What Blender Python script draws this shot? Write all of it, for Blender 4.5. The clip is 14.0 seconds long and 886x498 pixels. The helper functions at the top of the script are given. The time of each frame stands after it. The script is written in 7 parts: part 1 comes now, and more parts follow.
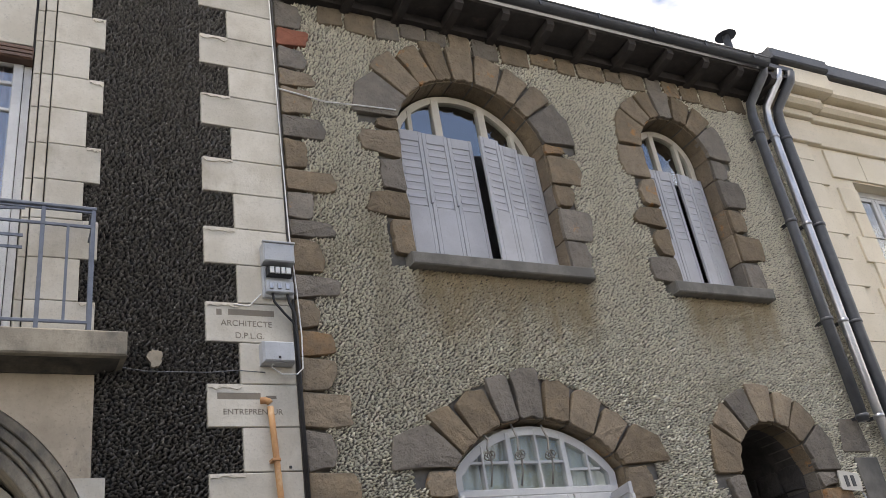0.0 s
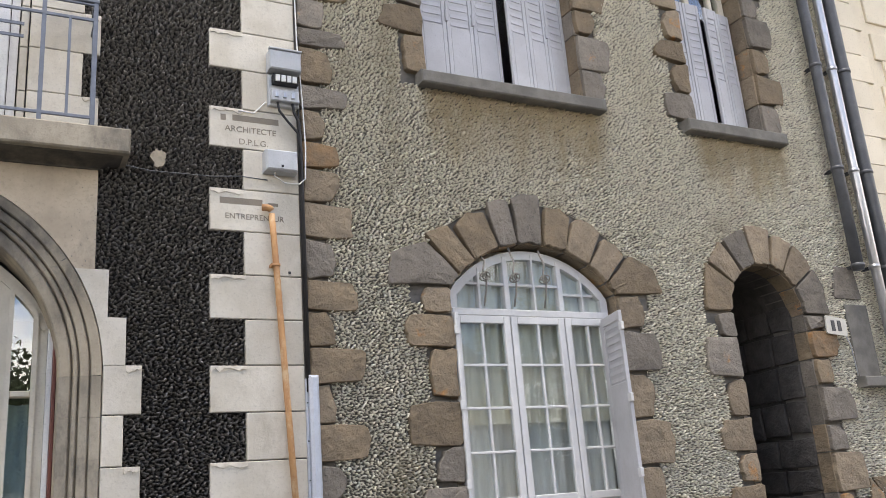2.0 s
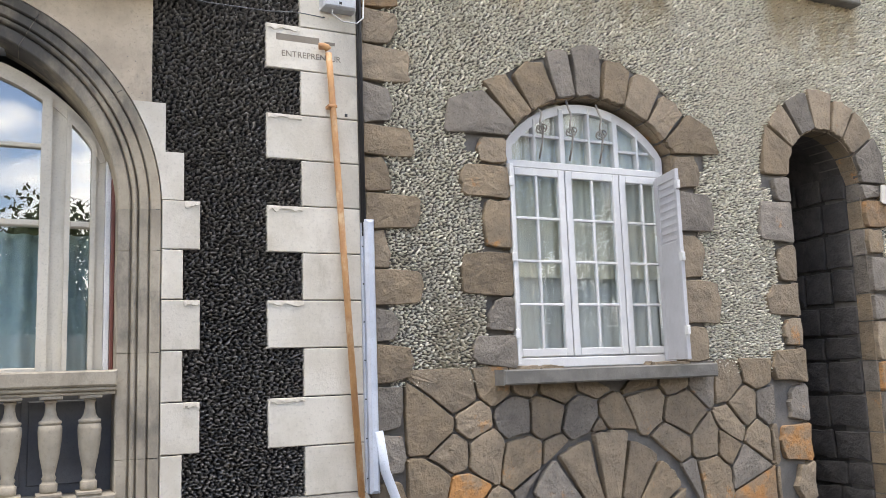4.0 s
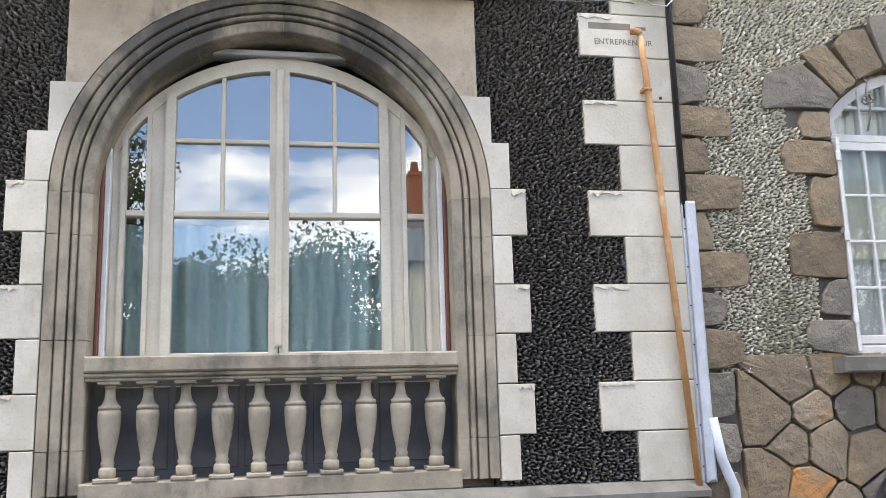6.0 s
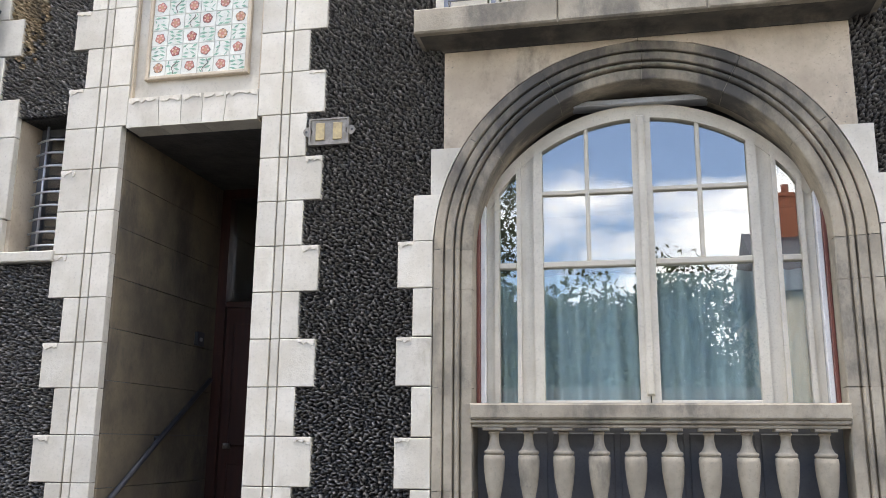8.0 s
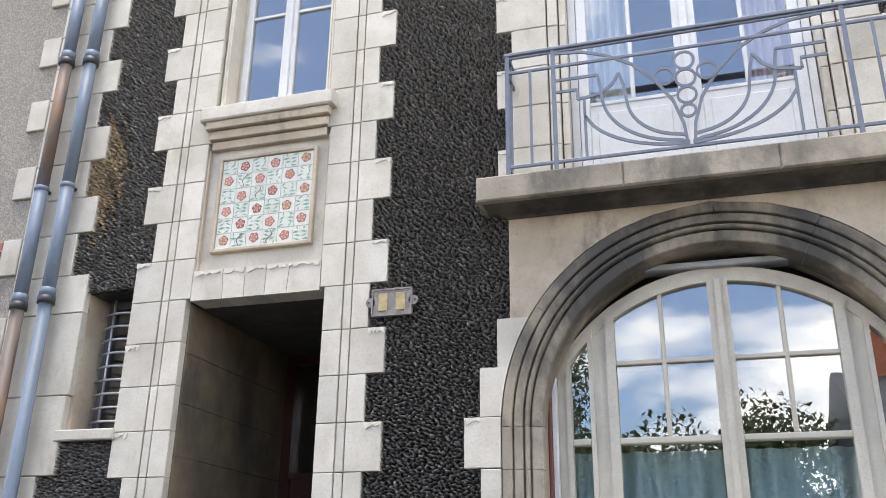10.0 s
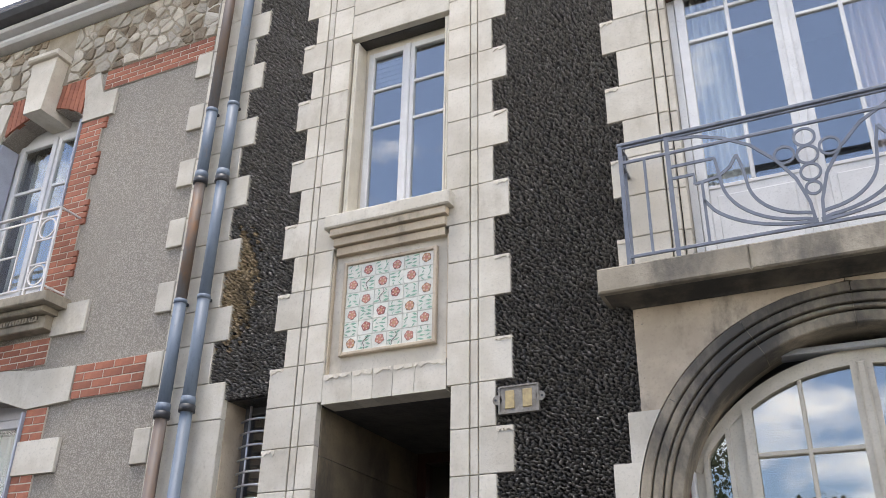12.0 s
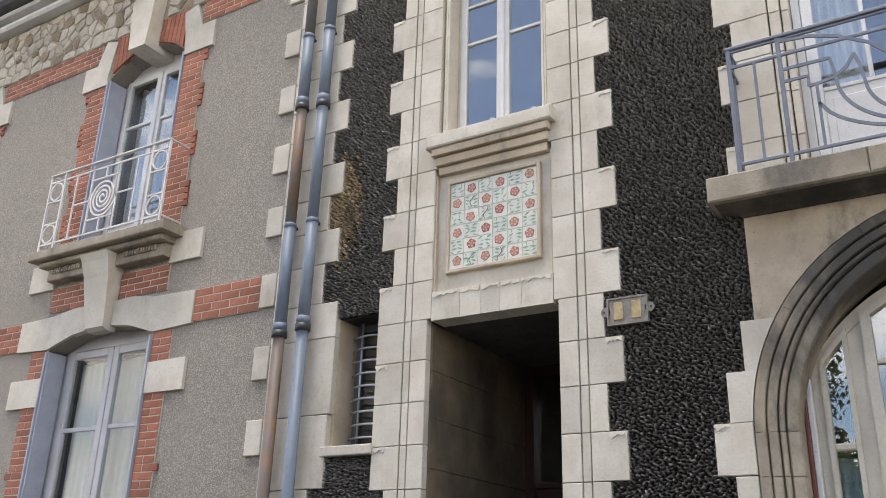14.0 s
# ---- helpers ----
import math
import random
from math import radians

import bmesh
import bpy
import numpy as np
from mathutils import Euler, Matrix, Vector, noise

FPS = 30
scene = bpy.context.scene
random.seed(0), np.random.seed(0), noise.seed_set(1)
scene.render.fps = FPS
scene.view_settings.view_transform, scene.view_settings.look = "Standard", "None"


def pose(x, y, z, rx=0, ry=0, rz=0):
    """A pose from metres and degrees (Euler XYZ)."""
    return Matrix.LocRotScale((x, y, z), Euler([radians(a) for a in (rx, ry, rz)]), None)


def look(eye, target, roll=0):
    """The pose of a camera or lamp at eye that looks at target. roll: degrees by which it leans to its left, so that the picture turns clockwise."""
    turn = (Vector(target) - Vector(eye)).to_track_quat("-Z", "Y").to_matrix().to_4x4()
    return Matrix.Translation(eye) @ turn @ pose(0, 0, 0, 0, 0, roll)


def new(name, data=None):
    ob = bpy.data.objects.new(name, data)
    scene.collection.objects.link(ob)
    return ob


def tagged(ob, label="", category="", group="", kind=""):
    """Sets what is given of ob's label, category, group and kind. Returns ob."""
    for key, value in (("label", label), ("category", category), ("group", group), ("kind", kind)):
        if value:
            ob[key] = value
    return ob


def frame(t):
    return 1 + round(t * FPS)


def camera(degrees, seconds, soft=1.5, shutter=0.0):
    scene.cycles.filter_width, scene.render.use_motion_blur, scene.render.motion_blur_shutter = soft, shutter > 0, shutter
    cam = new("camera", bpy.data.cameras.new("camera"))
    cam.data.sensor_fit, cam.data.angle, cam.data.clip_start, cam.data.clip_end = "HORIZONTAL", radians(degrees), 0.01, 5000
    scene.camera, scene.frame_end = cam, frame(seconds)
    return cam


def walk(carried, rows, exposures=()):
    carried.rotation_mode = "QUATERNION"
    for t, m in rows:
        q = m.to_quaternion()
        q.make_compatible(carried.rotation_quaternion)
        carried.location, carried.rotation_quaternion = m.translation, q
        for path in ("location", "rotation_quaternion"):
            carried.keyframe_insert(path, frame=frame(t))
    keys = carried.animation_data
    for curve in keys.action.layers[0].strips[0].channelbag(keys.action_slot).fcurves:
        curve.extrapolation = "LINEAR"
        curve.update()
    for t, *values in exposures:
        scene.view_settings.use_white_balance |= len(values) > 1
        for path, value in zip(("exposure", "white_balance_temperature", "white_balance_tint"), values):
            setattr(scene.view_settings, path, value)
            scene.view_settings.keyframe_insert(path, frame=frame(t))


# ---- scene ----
cam = camera(53.3, 14.0, 0.6)
PATH = [
    (0, (0.73, -6.138, 1.92), (1.627, -4.599, 2.828), -9.2),
    (0.5, (0.736, -6.115, 1.911), (1.636, -4.556, 2.782), -8.4),
    (1, (0.78, -6.11, 1.854), (1.674, -4.513, 2.662), -7.2),
    (1.5, (0.805, -6.109, 1.816), (1.699, -4.462, 2.515), -5.9),
    (2, (0.82, -6.132, 1.818), (1.716, -4.435, 2.383), -4.6),
    (2.5, (0.799, -6.11, 1.844), (1.707, -4.381, 2.274), -3.2),
    (2.7, (0.783, -6.089, 1.857), (1.698, -4.352, 2.24), -2.8),
    (4.8, (0.582, -5.844, 1.608), (1.305, -3.999, 1.877), -1.9),
    (5, (0.579, -5.863, 1.592), (1.231, -3.993, 1.871), -1.8),
    (5.5, (0.418, -5.816, 1.483), (0.904, -3.904, 1.81), -1.8),
    (6, (0.078, -5.681, 1.415), (0.436, -3.747, 1.776), -1.6),
    (6.5, (0.038, -5.66, 1.481), (0.166, -3.695, 1.832), -1.2),
    (7, (-0.004, -5.675, 1.548), (-0.107, -3.708, 1.891), -0.7),
    (7.5, (-0.052, -5.73, 1.575), (-0.337, -3.783, 1.936), -0.2),
    (8, (-0.066, -5.732, 1.547), (-0.474, -3.821, 1.976), 0.5),
    (8.2, (-0.079, -5.733, 1.55), (-0.514, -3.835, 2.007), 0.7),
    (10.3, (-0.047, -5.537, 1.875), (-0.615, -3.778, 2.638), 0.7),
    (10.5, (-0.032, -5.531, 1.881), (-0.617, -3.79, 2.673), 0.7),
    (11, (-0.047, -5.535, 1.866), (-0.678, -3.856, 2.749), 0.7),
    (11.5, (-0.07, -5.59, 1.896), (-0.761, -3.952, 2.813), 0.8),
    (12, (-0.053, -5.625, 1.91), (-0.825, -4.011, 2.802), 1.0),
    (12.5, (-0.037, -5.624, 1.918), (-0.898, -4.027, 2.761), 1.3),
    (13, (-0.079, -5.628, 1.878), (-1.008, -4.049, 2.679), 1.6),
    (13.5, (-0.108, -5.657, 1.856), (-1.081, -4.081, 2.612), 1.7),
    (14, (-0.128, -5.718, 1.857), (-1.111, -4.133, 2.581), 1.6),
]
walk(cam, [(t, look(eye, target, roll)) for t, eye, target, roll in PATH],
     [(0.0, -0.68, 7250, 12), (0.5, -0.78, 7300, 12), (1.0, -0.80, 7300, 12), (1.6, -0.40, 7300, 12), (2.7, 0.04, 7300, 12), (5.0, 0.20, 7000, 11), (7.0, 0.20, 6950, 11), (8.2, 0.20, 6900, 11),
      (11.0, 0.00, 6850, 11), (12.0, -0.14, 7050, 12), (12.5, -0.18, 7150, 12), (14.0, -0.26, 7300, 12)])

# ---- light: a bright, partly cloudy sky; the street front lies in open shade ----
SUN_ELEVATION, SUN_TURN = radians(77), radians(200)
world = bpy.data.worlds.new("sky")
scene.world = world
world.use_nodes = True
wt = world.node_tree
wt.nodes.clear()
w_out = wt.nodes.new("ShaderNodeOutputWorld")
w_bg = wt.nodes.new("ShaderNodeBackground")
w_sky = wt.nodes.new("ShaderNodeTexSky")
w_sky.sky_type = 'NISHITA'
w_sky.sun_disc = False
w_sky.sun_elevation = SUN_ELEVATION
w_sky.sun_rotation = SUN_TURN
w_co = wt.nodes.new("ShaderNodeTexCoord")
w_map = wt.nodes.new("ShaderNodeMapping")
w_map.inputs["Scale"].default_value = (1.0, 1.0, 2.2)
w_noise = wt.nodes.new("ShaderNodeTexNoise")
w_noise.inputs["Scale"].default_value = 3.1
w_noise.inputs["Detail"].default_value = 9.0
w_noise.inputs["Roughness"].default_value = 0.55
w_ramp = wt.nodes.new("ShaderNodeValToRGB")
w_ramp.color_ramp.elements[0].position = 0.43
w_ramp.color_ramp.elements[0].color = (0.05, 0.05, 0.05, 1)
w_ramp.color_ramp.elements[1].position = 0.56
w_mix = wt.nodes.new("ShaderNodeMix")
w_mix.data_type = 'RGBA'
w_mix.inputs["B"].default_value = (28.0, 27.9, 28.0, 1)
wt.links.new(w_co.outputs["Generated"], w_map.inputs["Vector"])
wt.links.new(w_map.outputs["Vector"], w_noise.inputs["Vector"])
# cloud cover thickens towards the horizon and beyond the roofs
w_xyz = wt.nodes.new("ShaderNodeSeparateXYZ")
wt.links.new(w_co.outputs["Generated"], w_xyz.inputs["Vector"])
w_y = wt.nodes.new("ShaderNodeMath")
w_y.operation = 'MULTIPLY_ADD'
w_y.inputs[1].default_value = 0.28
wt.links.new(w_xyz.outputs["Y"], w_y.inputs[0])
wt.links.new(w_noise.outputs["Fac"], w_y.inputs[2])
w_z = wt.nodes.new("ShaderNodeMath")
w_z.operation = 'MULTIPLY_ADD'
w_z.inputs[1].default_value = -0.75
wt.links.new(w_xyz.outputs["Z"], w_z.inputs[0])
wt.links.new(w_y.outputs["Value"], w_z.inputs[2])
w_up = wt.nodes.new("ShaderNodeMath")
w_up.operation = 'ADD'
w_up.inputs[1].default_value = 0.42
wt.links.new(w_z.outputs["Value"], w_up.inputs[0])
wt.links.new(w_up.outputs["Value"], w_ramp.inputs["Fac"])
wt.links.new(w_ramp.outputs["Color"], w_mix.inputs["Factor"])
w_blue = wt.nodes.new("ShaderNodeMix")
w_blue.data_type = 'RGBA'
w_blue.blend_type = 'MULTIPLY'
w_blue.inputs["Factor"].default_value = 1.0
w_blue.inputs["B"].default_value = (1.7, 1.95, 2.28, 1)
wt.links.new(w_sky.outputs["Color"], w_blue.inputs["A"])
wt.links.new(w_blue.outputs["Result"], w_mix.inputs["A"])
wt.links.new(w_mix.outputs["Result"], w_bg.inputs["Color"])
w_bg.inputs["Strength"].default_value = 0.145
wt.links.new(w_bg.outputs["Background"], w_out.inputs["Surface"])

sun_data = bpy.data.lights.new("sun", 'SUN')
sun_data.energy = 3.6
sun_data.angle = radians(18)
sun_data.color = (1.0, 0.97, 0.93)
sun = new("sun", sun_data)
sun.matrix_world = look((math.sin(SUN_TURN), math.cos(SUN_TURN), math.tan(SUN_ELEVATION)), (0, 0, 0))


# ---- materials ----
def socket_mix(nt, a, b, fac, blend='MIX'):
    n = nt.nodes.new("ShaderNodeMix")
    n.data_type = 'RGBA'
    n.blend_type = blend
    for key, value in (("A", a), ("B", b), ("Factor", fac)):
        sock = n.inputs[key]
        if isinstance(value, bpy.types.NodeSocket):
            nt.links.new(value, sock)
        elif key == "Factor":
            sock.default_value = value
        else:
            sock.default_value = (*value, 1)
    return n.outputs["Result"]


def noise_node(nt, co, scale, detail=5.0, rough=0.55, stretch=(1, 1, 1), distort=0.0):
    mp = nt.nodes.new("ShaderNodeMapping")
    mp.inputs["Scale"].default_value = stretch
    nt.links.new(co, mp.inputs["Vector"])
    n = nt.nodes.new("ShaderNodeTexNoise")
    n.inputs["Scale"].default_value = scale
    n.inputs["Detail"].default_value = detail
    n.inputs["Roughness"].default_value = rough
    n.inputs["Distortion"].default_value = distort
    nt.links.new(mp.outputs["Vector"], n.inputs["Vector"])
    return n.outputs["Fac"]


def ramp(nt, fac, lo, hi):
    n = nt.nodes.new("ShaderNodeMapRange")
    n.interpolation_type = 'SMOOTHSTEP'
    n.inputs["From Min"].default_value = lo
    n.inputs["From Max"].default_value = hi
    nt.links.new(fac, n.inputs["Value"])
    return n.outputs["Result"]


def bump(nt, height, distance, strength=1.0, normal=None):
    n = nt.nodes.new("ShaderNodeBump")
    n.inputs["Distance"].default_value = distance
    n.inputs["Strength"].default_value = strength
    nt.links.new(height, n.inputs["Height"])
    if normal is not None:
        nt.links.new(normal, n.inputs["Normal"])
    return n.outputs["Normal"]


def surface(name, col, col2, scale=4.0, rough=0.8, grain=60.0, grain_depth=0.002, stain=None, stain_scale=1.5,
            stain_at=(0.5, 0.7), spread=0.0, metal=0.0, stretch=(1, 1, 1), spec=0.5, lumps=None):
    """A worn surface: two colours in broad patches, a finer grain, stains, and a spread of tone from piece to piece."""
    m = bpy.data.materials.new(name)
    m.use_nodes = True
    nt = m.node_tree
    p = nt.nodes["Principled BSDF"]
    co = nt.nodes.new("ShaderNodeTexCoord").outputs["Object"]
    broad = ramp(nt, noise_node(nt, co, scale, 5, 0.6, stretch), 0.35, 0.65)
    c = socket_mix(nt, col, col2, broad)
    fine = noise_node(nt, co, grain, 4, 0.65, stretch)
    c = socket_mix(nt, c, tuple(x * 0.62 for x in col), ramp(nt, fine, 0.5, 0.85))
    if stain:
        c = socket_mix(nt, c, stain, ramp(nt, noise_node(nt, co, stain_scale, 8, 0.68, (1, 1, 0.55)), *stain_at))
    if spread:
        info = nt.nodes.new("ShaderNodeObjectInfo")
        hsv = nt.nodes.new("ShaderNodeHueSaturation")
        mr = nt.nodes.new("ShaderNodeMapRange")
        mr.inputs["To Min"].default_value = 1 - spread
        mr.inputs["To Max"].default_value = 1 + spread
        nt.links.new(info.outputs["Random"], mr.inputs["Value"])
        nt.links.new(mr.outputs["Result"], hsv.inputs["Value"])
        nt.links.new(c, hsv.inputs["Color"])
        c = hsv.outputs["Color"]
    nt.links.new(c, p.inputs["Base Color"])
    p.inputs["Roughness"].default_value = rough
    p.inputs["Metallic"].default_value = metal
    p.inputs["Specular IOR Level"].default_value = spec
    nrm = bump(nt, fine, grain_depth)
    if lumps:
        nrm = bump(nt, noise_node(nt, co, lumps[0], 3, 0.5), lumps[1], 1.0, nrm)
    nt.links.new(nrm, p.inputs["Normal"])
    return m


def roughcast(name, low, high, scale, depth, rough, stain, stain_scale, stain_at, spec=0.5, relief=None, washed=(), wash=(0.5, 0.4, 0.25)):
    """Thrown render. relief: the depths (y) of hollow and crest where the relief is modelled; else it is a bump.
    washed: strips (x0, x1, top, foot) where rain off a sill has left a tan bloom."""
    m = bpy.data.materials.new(name)
    m.use_nodes = True
    nt = m.node_tree
    p = nt.nodes["Principled BSDF"]
    co = nt.nodes.new("ShaderNodeTexCoord").outputs["Object"]
    fine = noise_node(nt, co, scale * 4.2, 3, 0.6)
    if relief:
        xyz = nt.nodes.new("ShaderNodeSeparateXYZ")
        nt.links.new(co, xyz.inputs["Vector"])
        # Hollow shade and crest light go into the colour: low to high by depth.
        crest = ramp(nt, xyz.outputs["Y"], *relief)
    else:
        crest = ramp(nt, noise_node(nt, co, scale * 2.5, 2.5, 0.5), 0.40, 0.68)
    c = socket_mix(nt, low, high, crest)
    c = socket_mix(nt, c, stain, ramp(nt, noise_node(nt, co, stain_scale, 7, 0.62, (1, 1, 0.35)), *stain_at), 'MIX')
    for x0, x1, top, foot in washed:
        wxyz = nt.nodes.new("ShaderNodeSeparateXYZ")
        nt.links.new(co, wxyz.inputs["Vector"])
        drift = nt.nodes.new("ShaderNodeMath")
        drift.operation = 'MULTIPLY_ADD'
        drift.inputs[1].default_value = 1.3
        nt.links.new(noise_node(nt, co, 2.6, 5, 0.6, (2.2, 1, 0.5)), drift.inputs[0])
        nt.links.new(wxyz.outputs["Z"], drift.inputs[2])
        mask = ramp(nt, drift.outputs["Value"], foot + 0.65, top + 0.65)
        for a, b in ((x0 - 0.12, x0 + 0.12), (x1 + 0.12, x1 - 0.12)):
            side = nt.nodes.new("ShaderNodeMath")
            side.operation = 'MULTIPLY'
            nt.links.new(mask, side.inputs[0])
            nt.links.new(ramp(nt, wxyz.outputs["X"], a, b), side.inputs[1])
            mask = side.outputs["Value"]
        under = nt.nodes.new("ShaderNodeMath")
        under.operation = 'MULTIPLY'
        nt.links.new(mask, under.inputs[0])
        nt.links.new(ramp(nt, wxyz.outputs["Z"], top + 0.12, top + 0.02), under.inputs[1])
        c = socket_mix(nt, c, wash, under.outputs["Value"])
    c = socket_mix(nt, c, tuple(x * 0.6 for x in low), ramp(nt, fine, 0.52, 0.85))
    nt.links.new(c, p.inputs["Base Color"])
    p.inputs["Roughness"].default_value = rough
    p.inputs["Specular IOR Level"].default_value = spec
    nrm = bump(nt, fine, depth)
    nt.links.new(nrm, p.inputs["Normal"])
    return m


def split_stone(name, col, col2, rusty):
    """Roughly split stone: dull grain, iron staining that differs from stone to stone, pale scars and dark pits."""
    m = bpy.data.materials.new(name)
    m.use_nodes = True
    nt = m.node_tree
    p = nt.nodes["Principled BSDF"]
    co = nt.nodes.new("ShaderNodeTexCoord").outputs["Object"]
    info = nt.nodes.new("ShaderNodeObjectInfo").outputs["Random"]
    c = socket_mix(nt, col, col2, ramp(nt, noise_node(nt, co, 6.0, 6, 0.62), 0.35, 0.65))
    shift = nt.nodes.new("ShaderNodeMath")
    shift.operation = 'MULTIPLY_ADD'
    shift.inputs[1].default_value = 0.26
    nt.links.new(info, shift.inputs[0])
    nt.links.new(noise_node(nt, co, 4.2, 6, 0.66), shift.inputs[2])
    c = socket_mix(nt, c, (0.37, 0.185, 0.068), ramp(nt, shift.outputs["Value"], 0.80 - rusty, 0.93 - rusty))
    c = socket_mix(nt, c, tuple(x * 1.55 for x in col2), ramp(nt, noise_node(nt, co, 17.0, 6, 0.7), 0.58, 0.78))
    pits = noise_node(nt, co, 55.0, 5, 0.7)
    c = socket_mix(nt, c, tuple(x * 0.38 for x in col2), ramp(nt, pits, 0.54, 0.76))
    hsv = nt.nodes.new("ShaderNodeHueSaturation")
    mr = nt.nodes.new("ShaderNodeMapRange")
    mr.inputs["To Min"].default_value = 0.80
    mr.inputs["To Max"].default_value = 1.22
    nt.links.new(info, mr.inputs["Value"])
    nt.links.new(mr.outputs["Result"], hsv.inputs["Value"])
    nt.links.new(c, hsv.inputs["Color"])
    nt.links.new(hsv.outputs["Color"], p.inputs["Base Color"])
    p.inputs["Roughness"].default_value = 0.88
    p.inputs["Specular IOR Level"].default_value = 0.35
    nrm = bump(nt, noise_node(nt, co, 9.0, 6, 0.60, distort=0.15), 0.035)
    nrm = bump(nt, pits, 0.006, 1.0, nrm)
    nt.links.new(nrm, p.inputs["Normal"])
    return m


def plain(name, col, rough=0.5, metal=0.0, spec=0.5):
    return surface(name, col, tuple(x * 0.86 for x in col), 6.0, rough, 90.0, 0.0006, None, metal=metal, spec=spec)


M = {}
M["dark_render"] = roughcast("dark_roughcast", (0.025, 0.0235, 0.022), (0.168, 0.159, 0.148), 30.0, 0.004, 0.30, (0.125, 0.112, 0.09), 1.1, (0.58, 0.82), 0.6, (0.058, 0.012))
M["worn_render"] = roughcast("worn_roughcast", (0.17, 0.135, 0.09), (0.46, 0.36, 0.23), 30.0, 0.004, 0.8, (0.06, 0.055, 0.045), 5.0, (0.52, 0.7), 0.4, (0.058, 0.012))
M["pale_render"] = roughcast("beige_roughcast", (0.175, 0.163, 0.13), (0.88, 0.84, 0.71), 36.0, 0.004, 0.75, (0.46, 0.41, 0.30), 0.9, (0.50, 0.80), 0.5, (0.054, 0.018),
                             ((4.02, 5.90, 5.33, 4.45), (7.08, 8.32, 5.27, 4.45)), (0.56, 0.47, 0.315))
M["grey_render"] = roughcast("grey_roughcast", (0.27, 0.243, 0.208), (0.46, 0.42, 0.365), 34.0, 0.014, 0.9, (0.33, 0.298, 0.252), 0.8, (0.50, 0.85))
M["ashlar"] = surface("white_limestone", (0.59, 0.555, 0.48), (0.50, 0.462, 0.385), 3.0, 0.85, 45.0, 0.0022, (0.37, 0.33, 0.26), 2.6, (0.52, 0.76), 0.10)
M["ashlar_peel"] = surface("fresh_limestone", (0.68, 0.635, 0.55), (0.58, 0.53, 0.44), 14.0, 0.9, 60.0, 0.003, (0.52, 0.47, 0.38), 9.0, (0.5, 0.75))
M["weathered"] = surface("weathered_limestone", (0.56, 0.475, 0.36), (0.43, 0.355, 0.265), 2.4, 0.88, 40.0, 0.003, (0.11, 0.098, 0.08), 1.9, (0.52, 0.76), 0.05)
M["sooty"] = surface("sooty_moulded_limestone", (0.42, 0.36, 0.27), (0.31, 0.265, 0.195), 2.2, 0.88, 40.0, 0.003, (0.075, 0.07, 0.062), 1.0, (0.38, 0.60))
M["moulding"] = surface("moulded_limestone", (0.38, 0.335, 0.26), (0.27, 0.235, 0.18), 2.6, 0.88, 40.0, 0.003, (0.125, 0.113, 0.093), 2.2, (0.43, 0.68))
M["cove_dark"] = surface("near_black_limestone", (0.15, 0.13, 0.10), (0.085, 0.078, 0.066), 3.0, 0.9, 40.0, 0.003, (0.045, 0.042, 0.038), 1.8, (0.40, 0.62))
# Door recess limestone: brown grime, plus a base darkened to hold the recess's shade.
M["recess"] = surface("grimy_shaded_limestone", (0.20, 0.16, 0.105), (0.13, 0.106, 0.074), 2.0, 0.9, 40.0, 0.003, (0.07, 0.062, 0.05), 1.6, (0.45, 0.72), 0.06)
M["concrete"] = surface("grey_concrete", (0.19, 0.18, 0.16), (0.13, 0.124, 0.11), 5.0, 0.9, 70.0, 0.003, (0.10, 0.10, 0.085), 3.0, (0.55, 0.8))
M["mortar"] = surface("grey_mortar", (0.17, 0.158, 0.142), (0.125, 0.117, 0.105), 6.0, 0.92, 50.0, 0.004, (0.10, 0.095, 0.085), 2.4, (0.52, 0.78))
for key, a, b, rusty in (("stone_tan", (0.27, 0.215, 0.15), (0.21, 0.168, 0.12), 0.0), ("stone_grey", (0.215, 0.19, 0.158), (0.17, 0.15, 0.125), -0.03),
                         ("stone_brown", (0.24, 0.185, 0.122), (0.185, 0.145, 0.10), 0.02), ("stone_rust", (0.29, 0.185, 0.10), (0.23, 0.165, 0.105), 0.16)):
    M[key] = split_stone(key, a, b, rusty)
M["brick"] = surface("red_brick", (0.36, 0.135, 0.08), (0.27, 0.10, 0.062), 8.0, 0.88, 70.0, 0.002, (0.22, 0.11, 0.075), 5.0, (0.56, 0.8), 0.24)
M["brick_joint"] = surface("brick_mortar", (0.56, 0.50, 0.42), (0.46, 0.41, 0.34), 8.0, 0.92, 80.0, 0.002)
M["white_paint"] = surface("white_gloss_paint", (0.66, 0.66, 0.65), (0.60, 0.60, 0.59), 6.0, 0.38, 90.0, 0.0006, (0.58, 0.57, 0.54), 6.0, (0.62, 0.85))
M["cream_paint"] = surface("cream_window_paint", (0.62, 0.575, 0.475), (0.55, 0.505, 0.41), 5.0, 0.5, 80.0, 0.001, (0.42, 0.37, 0.29), 5.0, (0.56, 0.82))
M["shutter_grey"] = surface("pale_grey_shutter_paint", (0.50, 0.50, 0.52), (0.45, 0.45, 0.465), 4.0, 0.5, 80.0, 0.001, (0.34, 0.33, 0.32), 4.0, (0.55, 0.85))
M["shutter_blue"] = surface("blue_grey_shutter_paint", (0.36, 0.39, 0.46), (0.31, 0.335, 0.40), 4.0, 0.45, 80.0, 0.001, (0.24, 0.24, 0.25), 4.0, (0.58, 0.85))
M["rail_paint"] = surface("blue_grey_iron_paint", (0.155, 0.175, 0.215), (0.125, 0.14, 0.17), 9.0, 0.42, 90.0, 0.001, (0.12, 0.085, 0.06), 12.0, (0.64, 0.82))
